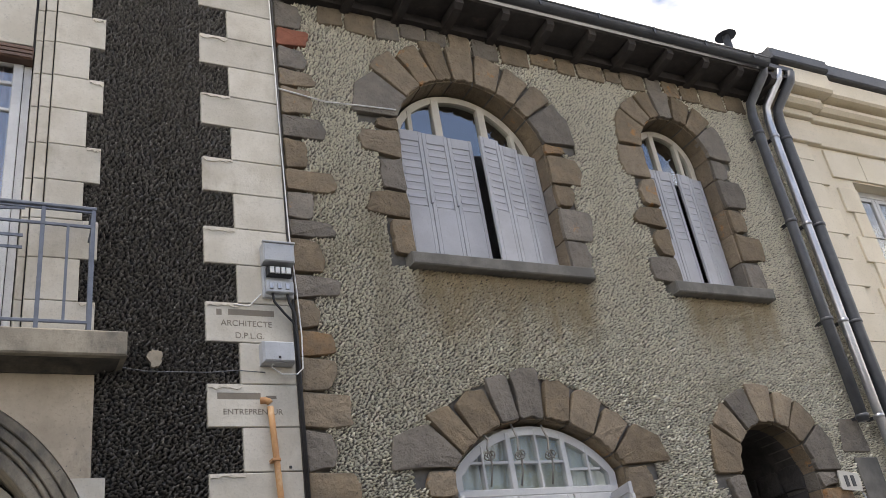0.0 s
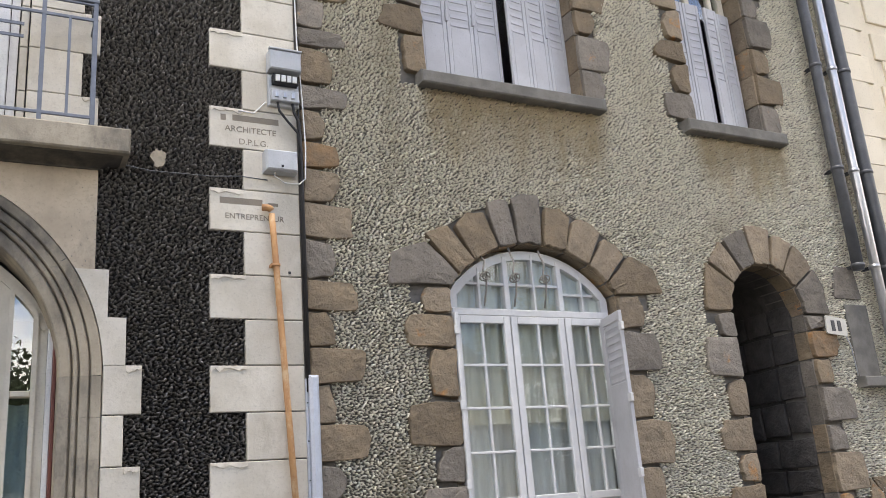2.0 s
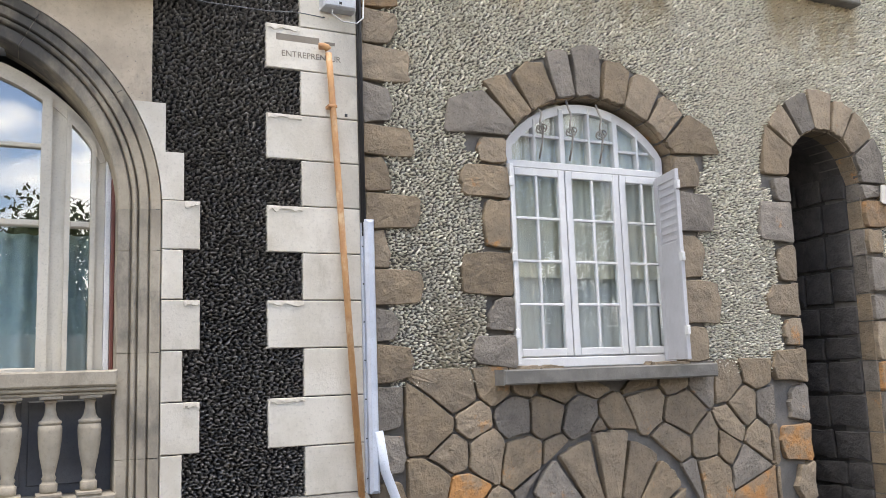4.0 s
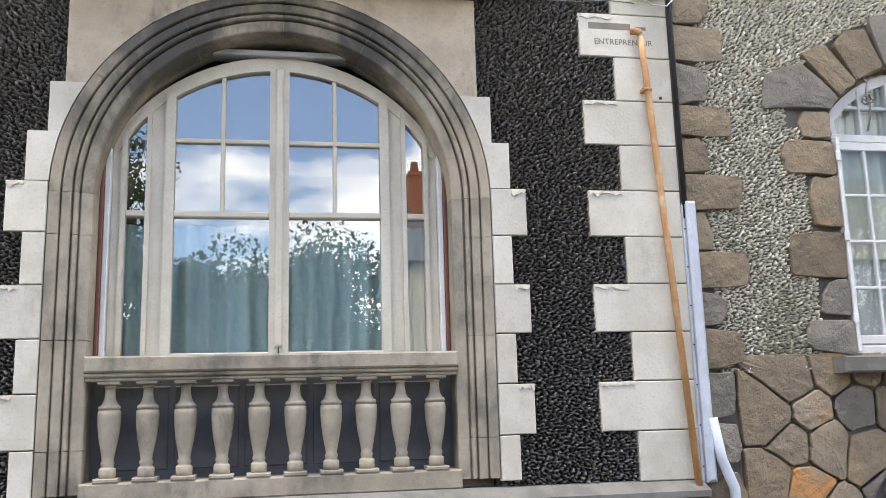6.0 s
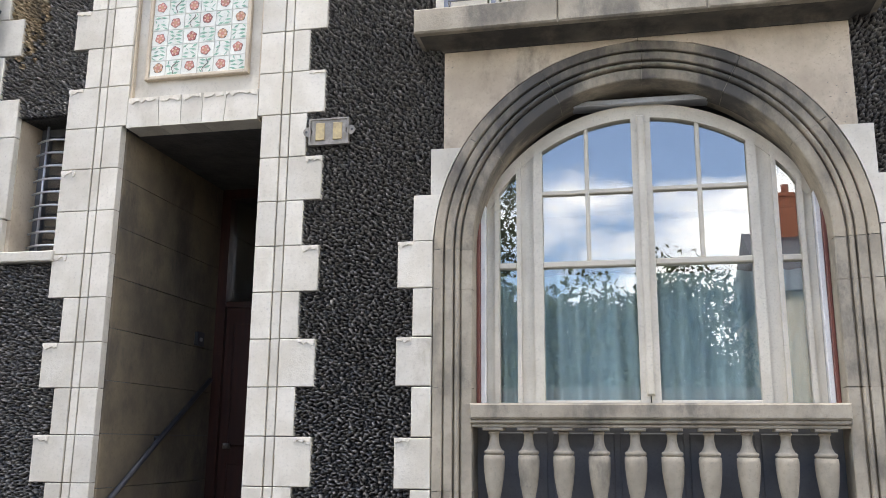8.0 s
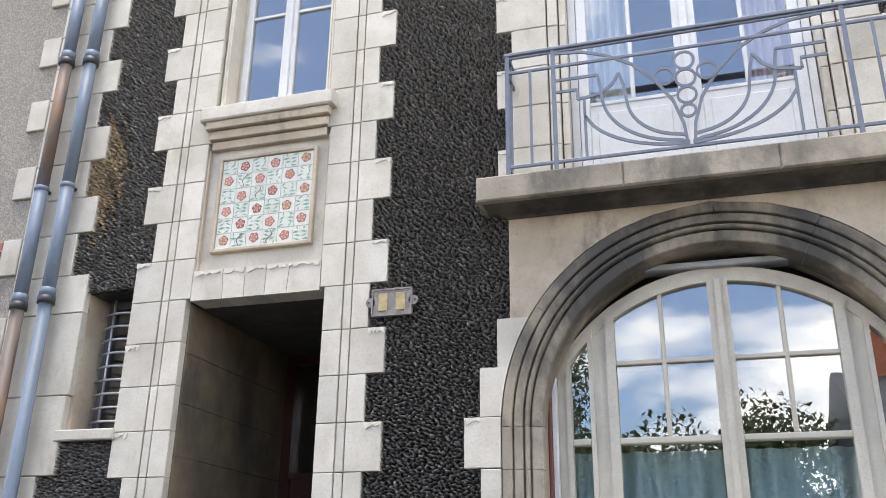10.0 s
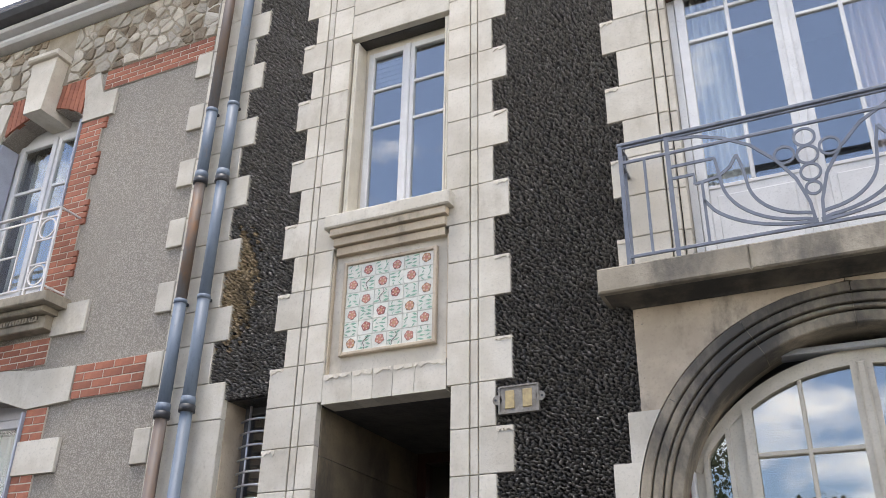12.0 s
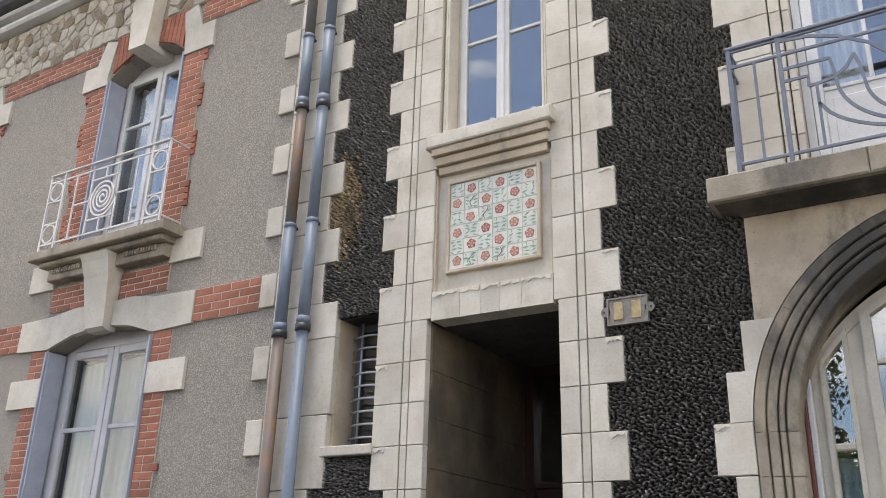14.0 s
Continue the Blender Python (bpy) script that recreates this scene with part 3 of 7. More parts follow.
# ---- dark house: wall, rooms ----
RX0, RX1 = -5.46, 2.85
ACX, ACZ = 0.055, 2.83
holes = [arched(ACX - 1.40, ACX + 1.40, 0.93, ACZ, 1.40), rect(-0.84, 0.86, 4.46, 7.06), rect(-3.80, -2.67, 0.45, 7.45), rect(-4.73, -4.30, 2.93, 4.02)]
wall_dark = tagged(part("wall_dark_house", wall_sheet(rect(RX0, RX1, 0.1, 9.6), holes, 0.078, 0.42), M["dark_render"]),
                   "black roughcast house front with white limestone quoins", "wall", kind="structure")


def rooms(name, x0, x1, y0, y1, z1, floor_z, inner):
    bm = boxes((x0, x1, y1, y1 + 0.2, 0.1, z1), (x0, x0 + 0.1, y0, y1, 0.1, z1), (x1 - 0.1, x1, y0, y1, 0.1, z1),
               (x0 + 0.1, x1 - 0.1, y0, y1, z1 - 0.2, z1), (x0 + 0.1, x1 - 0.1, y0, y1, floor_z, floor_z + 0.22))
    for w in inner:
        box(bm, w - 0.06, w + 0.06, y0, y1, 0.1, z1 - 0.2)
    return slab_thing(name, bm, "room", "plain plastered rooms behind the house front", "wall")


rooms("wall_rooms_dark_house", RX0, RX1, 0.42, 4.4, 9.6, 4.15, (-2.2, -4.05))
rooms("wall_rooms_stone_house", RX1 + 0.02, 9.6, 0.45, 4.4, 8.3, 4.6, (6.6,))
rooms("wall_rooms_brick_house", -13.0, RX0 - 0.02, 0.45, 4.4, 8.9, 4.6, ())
rnd = random.Random(7)

# stone courses: bottoms of the projecting blocks
def course(k):
    return 1.25 + 0.66 * k if k <= 5 else 4.55 + 0.664 * (k - 5)


# right-hand quoin
quoin_block = {}
for k in range(-1, 12):
    z0, z1, z2 = course(k), course(k) + 0.33, course(k + 1)
    if k >= 0:
        quoin_block[k] = ashlar(2.165, 2.85, z0, z1, wall_dark)
        peel(2.175, 2.42, z1 - 0.004, rnd, wall_dark)
    else:
        z1 = 0.92
    ashlar(2.415, 2.85, z1, z2, wall_dark)

# arch surround: jamb courses and the stepped stones over them
def ring_z(x, r):
    return ACZ + math.sqrt(max(0.0, r * r - (x - ACX) ** 2))


R_OUT = 1.415
for side in (-1, 1):
    for k in range(-1, 3):
        z0, z1, z2 = course(k), course(k) + 0.33, course(k + 1)
        xi, xs, xl = ACX + side * R_OUT, ACX + side * 1.555, ACX + side * 1.665
        if k >= 0:
            ashlar(min(xi, xl), max(xi, xl), z0, z1, wall_dark)
            peel(min(xs, xl) + 0.005, max(xs, xl) - 0.005, z1 - 0.004, rnd, wall_dark)
        else:
            z1 = 0.96
        if k < 2:
            ashlar(min(xi, xs), max(xi, xs), z1, z2, wall_dark)
    steps = ((2.90, 3.22, 1.555), (3.22, 3.55, 1.435), (3.55, 4.27, 1.345))
    for z0, z1, w in steps:
        pts = [(ACX + side * w, z0), (ACX + side * w, z1)]
        inner = []
        n = 10
        for i in range(n + 1):
            z = z1 + (z0 - z1) * i / n
            d = R_OUT ** 2 - (z - ACZ) ** 2
            inner.append((ACX + side * (math.sqrt(d) + 0.002 if d > 0 else 0.002), z))
        if z1 > 4.2:
            inner = [(ACX + side * 0.002, z1)] + [p for p in inner if p[1] < ACZ + R_OUT - 0.004]
            inner.insert(1, (ACX + side * 0.002, ACZ + R_OUT + 0.004))
        bm = bmesh.new()
        prism(bm, pts + inner, 0.004 if z0 > 3.5 else 0.0, 0.06)
        part("spandrel_stone" if z0 > 3.5 else "stone", bm, M["weathered" if z0 > 3.5 else "ashlar"], wall_dark)

# moulded archivolt, swept up one jamb, round, and down the other; a voussoir joint splits it at the crown
profile = ((1.415, 0.06), (1.413, 0.012), (1.406, 0.0), (1.352, 0.002), (1.346, 0.008), (1.344, 0.042), (1.337, 0.042), (1.335, 0.018), (1.328, 0.012),
           (1.285, 0.015), (1.279, 0.022), (1.277, 0.060), (1.269, 0.060), (1.267, 0.032), (1.260, 0.023), (1.252, 0.020), (1.244, 0.023), (1.238, 0.032), (1.236, 0.072),
           (1.228, 0.072), (1.226, 0.050), (1.219, 0.043), (1.160, 0.048), (1.152, 0.056), (1.150, 0.30))


def sweep(path):
    """path: (sx, cz, angle or None) stations as functions of the radius."""
    bm = bmesh.new()
    rows = []
    for f in path:
        rows.append([bm.verts.new(f(r, y)) for r, y in profile])
    for a, b in zip(rows, rows[1:]):
        for i in range(len(profile) - 1):
            bm.faces.new((a[i], a[i + 1], b[i + 1], b[i]))
    return bm


def jamb_at(side, z):
    return lambda r, y: (ACX + side * r, y, z)


def ring_at(a):
    return lambda r, y: (ACX + r * math.cos(a), y, ACZ + r * math.sin(a))


for side in (-1, 1):
    zs = [0.98, 1.24, 1.90, 2.56, ACZ]
    for a, b in zip(zs, zs[1:]):
        part("jamb_moulding", sweep([jamb_at(side, a + 0.002), jamb_at(side, b - 0.002)]), M["moulding"], wall_dark)
ends = (0, 34, 62, 89, 118, 146, 180)
for a, b in zip(ends, ends[1:]):
    n = 12
    part("arch_moulding", sweep([ring_at(radians(a + 0.08 + (b - a - 0.16) * i / n)) for i in range(n + 1)]), M["sooty"], wall_dark, smooth=False)

# door and stair-window bay
BX = -3.235
for side in (-1, 1):
    for k in range(-2, 12):
        z0, z1, z2 = course(k), course(k) + 0.33, course(k + 1)
        if k == -2:
            z0, z1 = 0.12, 0.26
        for j, (a, b) in enumerate(((z0, z1), (z1, z2))):
            long = j == 0 and k >= -1
            outer = 1.055 if long or (side < 0 and b > 2.86 and a < 4.02) else 0.925
            door_in = 0.57 if b < 3.90 else (0.535 if a < 5.2 else 0.51)
            for u, v in ((door_in, 0.720), (0.725, 0.788), (0.700, 0.810), (0.793, outer)):
                xa, xb = BX + side * u, BX + side * v
                ashlar(min(xa, xb), max(xa, xb), a, b, wall_dark, 0.025 if v == 0.810 else 0.004 if v == 0.788 else 0.0, 0.07, joint=0.004 if v == 0.810 else 0.0025, b=0.004)
            if long:
                xa, xb = BX + side * 0.93, BX + side * 1.05
                peel(min(xa, xb), max(xa, xb), b - 0.004, rnd, wall_dark)
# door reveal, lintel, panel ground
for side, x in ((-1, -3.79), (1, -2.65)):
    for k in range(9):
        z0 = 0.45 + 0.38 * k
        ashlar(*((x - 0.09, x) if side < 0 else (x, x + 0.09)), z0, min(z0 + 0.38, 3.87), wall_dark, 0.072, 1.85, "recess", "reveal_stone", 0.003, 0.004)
lint = [(-3.77, -3.50), (-3.50, -3.32), (-3.32, -3.15), (-3.15, -2.97), (-2.97, -2.70)]
for a, b in lint:
    bm = bmesh.new()
    sl0, sl1 = (a - BX) * 0.10, (b - BX) * 0.10
    prism(bm, [(a + 0.002, 3.87), (b - 0.002, 3.87), (b + sl1 * 0.6 - 0.002 if b < -2.72 else b - 0.002, 4.11), (a + sl0 * 0.6 + 0.002 if a > -3.75 else a + 0.002, 4.11)], 0.0, 0.20)
    part("lintel_stone", bm, M["ashlar"], wall_dark)
    peel(a + 0.01, b - 0.01, 4.106, rnd, wall_dark)
part("panel_ground", boxes((-3.77, -2.70, 0.055, 0.2, 4.11, 5.16)), M["ashlar"], wall_dark)
# Ceiling borrows the near-black passage stone for the shade behind the lintel.
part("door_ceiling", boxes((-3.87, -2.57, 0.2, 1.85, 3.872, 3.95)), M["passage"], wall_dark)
for x0, x1 in ((-3.77, -3.755), (-2.715, -2.70)):
    part("panel_border", boxes((x0, x1, 0.02, 0.06, 4.11, 5.16)), M["weathered"], wall_dark)
# window sill with stepped cornice under it
part("cornice", boxes((-3.74, -2.73, 0.005, 0.2, 5.15, 5.222, 0.004), (-3.755, -2.715, -0.030, 0.2, 5.228, 5.302, 0.004), (-3.775, -2.695, -0.070, 0.2, 5.308, 5.374, 0.004)), M["weathered"], wall_dark)
part("sill", boxes((-3.82, -2.65, -0.10, 0.34, 5.375, 5.50, 0.012)), M["ashlar"], wall_dark)
part("window_lintel", boxes((-3.745, -2.725, 0.0, 0.07, 7.45, 7.74, 0.006), (-3.745, -2.725, 0.0, 0.07, 7.745, 9.55, 0.006)), M["ashlar"], wall_dark)
for x0, x1 in ((-3.79, -3.735), (-2.725, -2.67)):
    part("window_reveal", boxes((x0, x1, 0.06, 0.36, 5.50, 7.45)), M["weathered"], wall_dark)

# left party quoin with blocks to both sides, and the jamb of the barred window
for k in range(5, 12):
    z0 = course(k)
    ashlar(-5.46, -4.765, z0, z0 + 0.325, wall_dark)
    ashlar(-5.46, -4.91, z0 + 0.325, course(k + 1), wall_dark)
    ashlar(-5.665, -5.462, z0 + 0.385, z0 + 0.69, wall_dark)
for z0, z1, x1 in ((4.18, 4.55, -4.91), (3.86, 4.18, -4.73), (3.20, 3.86, -4.73), (2.60, 3.20, -4.755), (2.26, 2.60, -4.91), (1.60, 2.26, -4.77), (0.94, 1.60, -4.91), (0.12, 0.94, -4.77)):
    ashlar(-5.46, x1, z0, z1, wall_dark)
for z0, z1 in ((4.235, 4.56), (3.56, 3.87), (2.90, 3.21), (2.24, 2.55), (1.58, 1.90)):
    ashlar(-5.655, -5.462, z0, z1, wall_dark)
part("reveal_stone", boxes((-4.76, -4.725, 0.06, 0.40, 2.93, 4.02)), M["weathered"], wall_dark)
part("sill", boxes((-4.785, -4.27, -0.03, 0.40, 2.85, 2.93, 0.008)), M["ashlar"], wall_dark)

# French-window surround
FX = 0.012
for side in (-1, 1):
    for k in range(5, 10):
        z0 = course(k) - 0.06
        for a, b, w in ((z0, z0 + 0.325, 1.375), (z0 + 0.325, course(k + 1) - 0.06, 1.26)):
            a = max(a, 4.46)
            for u, v, y in ((0.845, 0.90, 0.03), (0.905, 0.985, 0.012), (0.99, w, 0.0)):
                xa, xb = FX + side * u, FX + side * v
                ashlar(min(xa, xb), max(xa, xb), a, b, wall_dark, y, 0.3 if u < 0.9 else 0.07, joint=0.0025, b=0.005)
            if w > 1.3:
                xa, xb = FX + side * 1.265, FX + side * 1.37
                peel(min(xa, xb), max(xa, xb), b - 0.004, rnd, wall_dark)
part("window_lintel", boxes((-1.24, -0.43, 0.0, 0.07, 7.755, 8.1, 0.006), (-0.425, 0.45, 0.0, 0.07, 7.755, 8.1, 0.006), (0.455, 1.26, 0.0, 0.07, 7.755, 8.1, 0.006),
                            (-0.82, 0.84, 0.01, 0.3, 7.06, 7.75, 0.006)), M["ashlar"], wall_dark)

# plinth ledge under the dark house
part("plinth", boxes((RX0, -3.83, -0.10, 0.06, 0.1, 0.82, 0.02), (-2.61, RX1, -0.10, 0.06, 0.1, 0.82, 0.02)), M["concrete"], wall_dark)
bm = bmesh.new()
for xa, xb in ((RX0, -3.83), (-2.61, RX1)):
    prof = ((-0.12, 0.82), (-0.12, 0.86), (0.02, 0.925), (0.06, 0.925), (0.06, 0.82))
    rows = [[bm.verts.new((x, y, z)) for y, z in prof] for x in (xa, xb)]
    for i in range(5):
        bm.faces.new((rows[0][i], rows[0][(i + 1) % 5], rows[1][(i + 1) % 5], rows[1][i]))
    bm.faces.new(rows[0])
    bm.faces.new(rows[1])
part("plinth_ledge", bm, M["concrete"], wall_dark)
part("window_base", boxes((ACX - 1.165, ACX + 1.165, 0.02, 0.42, 0.925, 1.045, 0.01)), M["moulding"], wall_dark)

part("window_backing", wall_sheet(rect(ACX - 1.42, ACX + 1.42, 0.93, 4.26), [arched(ACX - 1.155, ACX + 1.155, 1.04, ACZ, 1.155)], 0.14, 0.40), M["moulding"], wall_dark)

# balcony slab on its two corbels
slab = thing("balcony_slab", (FX, 0, 4.27), "grey limestone balcony slab on curved corbels", "balcony", kind="structure")
part("slab", boxes((-1.458, -0.465, -0.26, 0.05, 4.309, 4.49, 0.012), (-0.462, 0.50, -0.26, 0.05, 4.309, 4.49, 0.012), (0.503, 1.577, -0.26, 0.05, 4.309, 4.49, 0.012)), M["moulding"], slab)
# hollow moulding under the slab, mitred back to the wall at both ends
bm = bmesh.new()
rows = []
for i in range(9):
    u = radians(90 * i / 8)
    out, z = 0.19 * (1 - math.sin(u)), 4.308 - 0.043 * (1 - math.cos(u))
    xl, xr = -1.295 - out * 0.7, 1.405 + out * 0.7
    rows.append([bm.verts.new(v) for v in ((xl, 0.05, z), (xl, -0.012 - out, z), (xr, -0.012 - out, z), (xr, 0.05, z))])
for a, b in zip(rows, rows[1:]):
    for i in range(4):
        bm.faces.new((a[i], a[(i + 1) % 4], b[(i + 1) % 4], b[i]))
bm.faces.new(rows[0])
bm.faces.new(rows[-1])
part("cove_moulding", bm, M["cove_dark"], slab, "near-black hollow moulding")


# ---- dark house: large arched window ----
WY = 0.30
AR, AZ = 1.25, 2.62     # curve of the window's head


def head_z(x, r=AR):
    return AZ + math.sqrt(max(0.0, r * r - (x - ACX) ** 2))


arch_window = thing("arched_window", (ACX, WY, 1.8), "large cream-painted arched window with small upper panes", "window", kind="structure")


def head_strip(x0, x1, z_low, y0, y1, r, n=14):
    """Fills from z_low up to the window's arched head."""
    bm = bmesh.new()
    return prism(bm, [(x0, z_low), (x1, z_low)] + [(x1 + (x0 - x1) * k / n, head_z(x1 + (x0 - x1) * k / n, r)) for k in range(n + 1)], y0, y1)


# outer frame: upright posts and the curved head
for x0, x1 in ((ACX - 1.09, ACX - 1.03), (ACX - 0.845, ACX - 0.755), (ACX + 0.755, ACX + 0.845), (ACX + 1.03, ACX + 1.09)):
    part("post", head_strip(x0, x1, 1.75, WY, WY + 0.07, AR - 0.005), M["cream_paint"], arch_window)
part("head", flat_bar([(ACX + 1.232 * math.cos(radians(a)), AZ + 1.232 * math.sin(radians(a))) for a in range(28, 153, 4)], 0.075, WY - 0.012, WY + 0.07), M["cream_paint"], arch_window)
part("bottom_rail", boxes((ACX - 1.09, ACX + 1.09, WY - 0.01, WY + 0.08, 1.72, 1.78, 0.006)), M["cream_paint"], arch_window)


def arch_leaf(x0, x1, name, cols):
    """A leaf under the curved head: one tall pane below, small panes above the transom."""
    z0, zt = 1.78, 2.735
    rim = 0.062 if x1 - x0 > 0.4 else 0.03
    bm = bmesh.new()
    y0, y1 = WY - 0.03, WY + 0.045
    prism(bm, [(x0, z0), (x0 + rim, z0), (x0 + rim, head_z(x0 + rim) - 0.03), (x0, head_z(x0) - 0.03)], y0, y1)
    prism(bm, [(x1 - rim, z0), (x1, z0), (x1, head_z(x1) - 0.03), (x1 - rim, head_z(x1 - rim) - 0.03)], y0, y1)
    box(bm, x0 + rim, x1 - rim, y0 + 0.002, y1, z0, z0 + rim * 0.8, 0.006)
    box(bm, x0 + rim, x1 - rim, y0 + 0.002, y1, zt, zt + 0.042, 0.008)
    n = 10
    low = [(x0 + rim + (x1 - x0 - 2 * rim) * k / n, 0) for k in range(n + 1)]
    prism(bm, [(x, head_z(x) - 0.03) for x, _ in low] + [(x, head_z(x) - 0.085) for x, _ in low[::-1]], y0 + 0.001, y1)
    if cols == 2:
        xm = (x0 + x1) / 2
        box(bm, xm - 0.014, xm + 0.014, y0 + 0.01, y1 - 0.006, zt + 0.042, head_z(xm) - 0.06, 0.006)
        box(bm, x0 + rim, x1 - rim, y0 + 0.012, y1 - 0.006, 3.255, 3.285, 0.006)
    leaf = part(name, bm, M["cream_paint"], arch_window)
    spans = [(x0 + rim, x1 - rim)] if cols == 1 else [(x0 + rim, (x0 + x1) / 2 - 0.014), ((x0 + x1) / 2 + 0.014, x1 - rim)]
    gy = WY + 0.012
    for a, b, in spans:
        rows = [(zt + 0.042, 3.255), (3.285, None)] if cols == 2 else [(zt + 0.042, None)]
        for za, zb in rows:
            g = bmesh.new()
            if zb:
                box(g, a - 0.004, b + 0.004, gy, gy + 0.004, za - 0.003, zb + 0.003)
            else:
                xs = [b + (a - b) * k / 8 for k in range(9)]
                prism(g, [(a, za), (b, za)] + [(x, head_z(x) - 0.07) for x in xs], gy, gy + 0.004)
            part("pane", g, M["glass"], leaf).visible_shadow = False
    part("pane", boxes((x0 + rim - 0.004, x1 - rim + 0.004, gy, gy + 0.004, z0 + rim * 0.8 - 0.003, zt + 0.003)), M["glass"], leaf).visible_shadow = False
    return leaf


arch_leaf(ACX - 0.755, ACX - 0.004, "casement", 2)
arch_leaf(ACX + 0.004, ACX + 0.755, "casement", 2)
arch_leaf(ACX - 1.03, ACX - 0.845, "side_light", 1)
arch_leaf(ACX + 0.845, ACX + 1.03, "side_light", 1)
part("cover_strip", boxes((ACX - 0.028, ACX + 0.028, WY - 0.055, WY - 0.031, 1.86, 3.80, 0.012)), M["cream_paint"], arch_window)
part("blind_box", boxes((ACX - 0.48, ACX + 0.48, WY - 0.06, WY + 0.08, 3.885, 3.925, 0.006)), M["grey_plastic"], arch_window)
for s in (-1, 1):
    xa, xb = ACX + s * 1.092, ACX + s * 1.125
    part("blind_guide", boxes((min(xa, xb), max(xa, xb), WY - 0.06, WY + 0.02, 1.80, 3.28 if s < 0 else 3.22, 0.004)), M["white_plastic"], arch_window)
    xa, xb = ACX + s * 1.126, ACX + s * 1.149
    part("red_strip", boxes((min(xa, xb), max(xa, xb), WY - 0.09, WY + 0.02, 1.80, 3.16, 0.004)), M["red_strip"], arch_window)
curtain("curtain", ACX - 1.05, ACX - 0.02, 0.40, 1.15, 2.70, "curtain_teal", "pale teal curtain hanging behind the arched window", 8, 0.032, 3)
curtain("curtain", ACX + 0.02, ACX + 1.05, 0.40, 1.15, 2.70, "curtain_teal", "pale teal curtain hanging behind the arched window", 8, 0.032, 4)
apron = thing("window_apron", (ACX, 0.3, 1.05), "grey painted panelling behind the balustrade", "panel", kind="structure")
part("board", boxes((ACX - 1.15, ACX + 1.15, 0.26, 0.42, 1.045, 1.74)), M["apron"], apron)
for k in range(5):
    x0 = ACX - 1.08 + 0.435 * k
    part("panel", boxes((x0, x0 + 0.40, 0.248, 0.262, 1.10, 1.62, 0.008)), M["apron"], apron)

# balustrade
balustrade = thing("balustrade", (ACX, 0.06, 1.045), "weathered limestone balustrade with turned balusters", "balustrade")
part("handrail", boxes((ACX - 1.158, ACX + 1.158, -0.015, 0.20, 1.70, 1.80, 0.012)), M["moulding"], balustrade)
part("rail_moulding", boxes((ACX - 1.158, ACX + 1.158, 0.005, 0.18, 1.672, 1.699, 0.008)), M["moulding"], balustrade)
part("rail_moulding", boxes((ACX - 1.15, ACX + 1.15, 0.025, 0.16, 1.648, 1.671, 0.006)), M["moulding"], balustrade)
turn = ((0.048, 0.0), (0.050, 0.02), (0.050, 0.055), (0.040, 0.062), (0.036, 0.075), (0.043, 0.09), (0.034, 0.105), (0.040, 0.14), (0.056, 0.22), (0.066, 0.30), (0.070, 0.37), (0.068, 0.40),
        (0.058, 0.405), (0.066, 0.415), (0.066, 0.428), (0.050, 0.438), (0.036, 0.465), (0.030, 0.50), (0.030, 0.535), (0.037, 0.540), (0.037, 0.552), (0.030, 0.556), (0.046, 0.575), (0.046, 0.578))


def baluster(x, parent):
    bm = bmesh.new()
    n = 20
    rings = [[bm.verts.new((x + r * math.cos(2 * math.pi * i / n), 0.09 + r * math.sin(2 * math.pi * i / n), 1.07 + z)) for i in range(n)] for r, z in turn]
    for a, b in zip(rings, rings[1:]):
        for i in range(n):
            bm.faces.new((a[i], a[(i + 1) % n], b[(i + 1) % n], b[i]))
    bm.faces.new(rings[0])
    bm.faces.new(rings[-1])
    ob = part("baluster", bm, M["moulding"], parent)
    for p in ob.data.polygons:
        p.use_smooth = abs(p.normal.z) < 0.6
    part("plinth", boxes((x - 0.073, x + 0.073, 0.018, 0.162, 1.046, 1.071, 0.006)), M["moulding"], ob)
    part("cap", boxes((x - 0.066, x + 0.066, 0.024, 0.156, 1.628, 1.647, 0.005)), M["moulding"], ob)
    return ob


for k in range(10):
    baluster(ACX - 1.012 + 0.2245 * k, balustrade)

# ---- dark house: front door in its recess ----
door = thing("door_1", (BX, 1.8, 0.45), "dark red panelled front door in shadow", "door", kind="structure")
part("frame", boxes((-3.79, -3.70, 1.720, 1.860, 0.45, 3.87), (-2.74, -2.65, 1.720, 1.860, 0.45, 3.87), (-3.70, -2.74, 1.720, 1.860, 3.78, 3.87)), M["door_wood"], door)
leaf = part("leaf", boxes((-3.70, -2.74, 1.770, 1.840, 0.45, 2.75)), M["door_wood"], door)
for a, b in ((-3.62, -3.26), (-3.18, -2.82)):
    part("panel", boxes((a, b, 1.752, 1.772, 0.60, 1.35, 0.012)), M["door_wood"], leaf)
    part("panel", boxes((a, b, 1.752, 1.772, 1.50, 2.60, 0.012)), M["door_wood"], leaf)
part("letter_slot", boxes((-3.35, -3.10, 1.745, 1.755, 1.40, 1.45, 0.003)), M["bronze"], leaf)
part("knob", boxes((-3.64, -3.59, 1.690, 1.770, 1.48, 1.53, 0.02)), M["bronze"], leaf)
part("fanlight_pane", boxes((-3.70, -2.74, 1.800, 1.810, 2.80, 3.78)), M["glass"], door)
part("transom", boxes((-3.70, -2.74, 1.740, 1.850, 2.75, 2.80)), M["door_wood"], door)
steps = thing("door_steps", (BX, 0.6, 0.12), "worn stone steps inside the door recess", "steps", kind="structure")
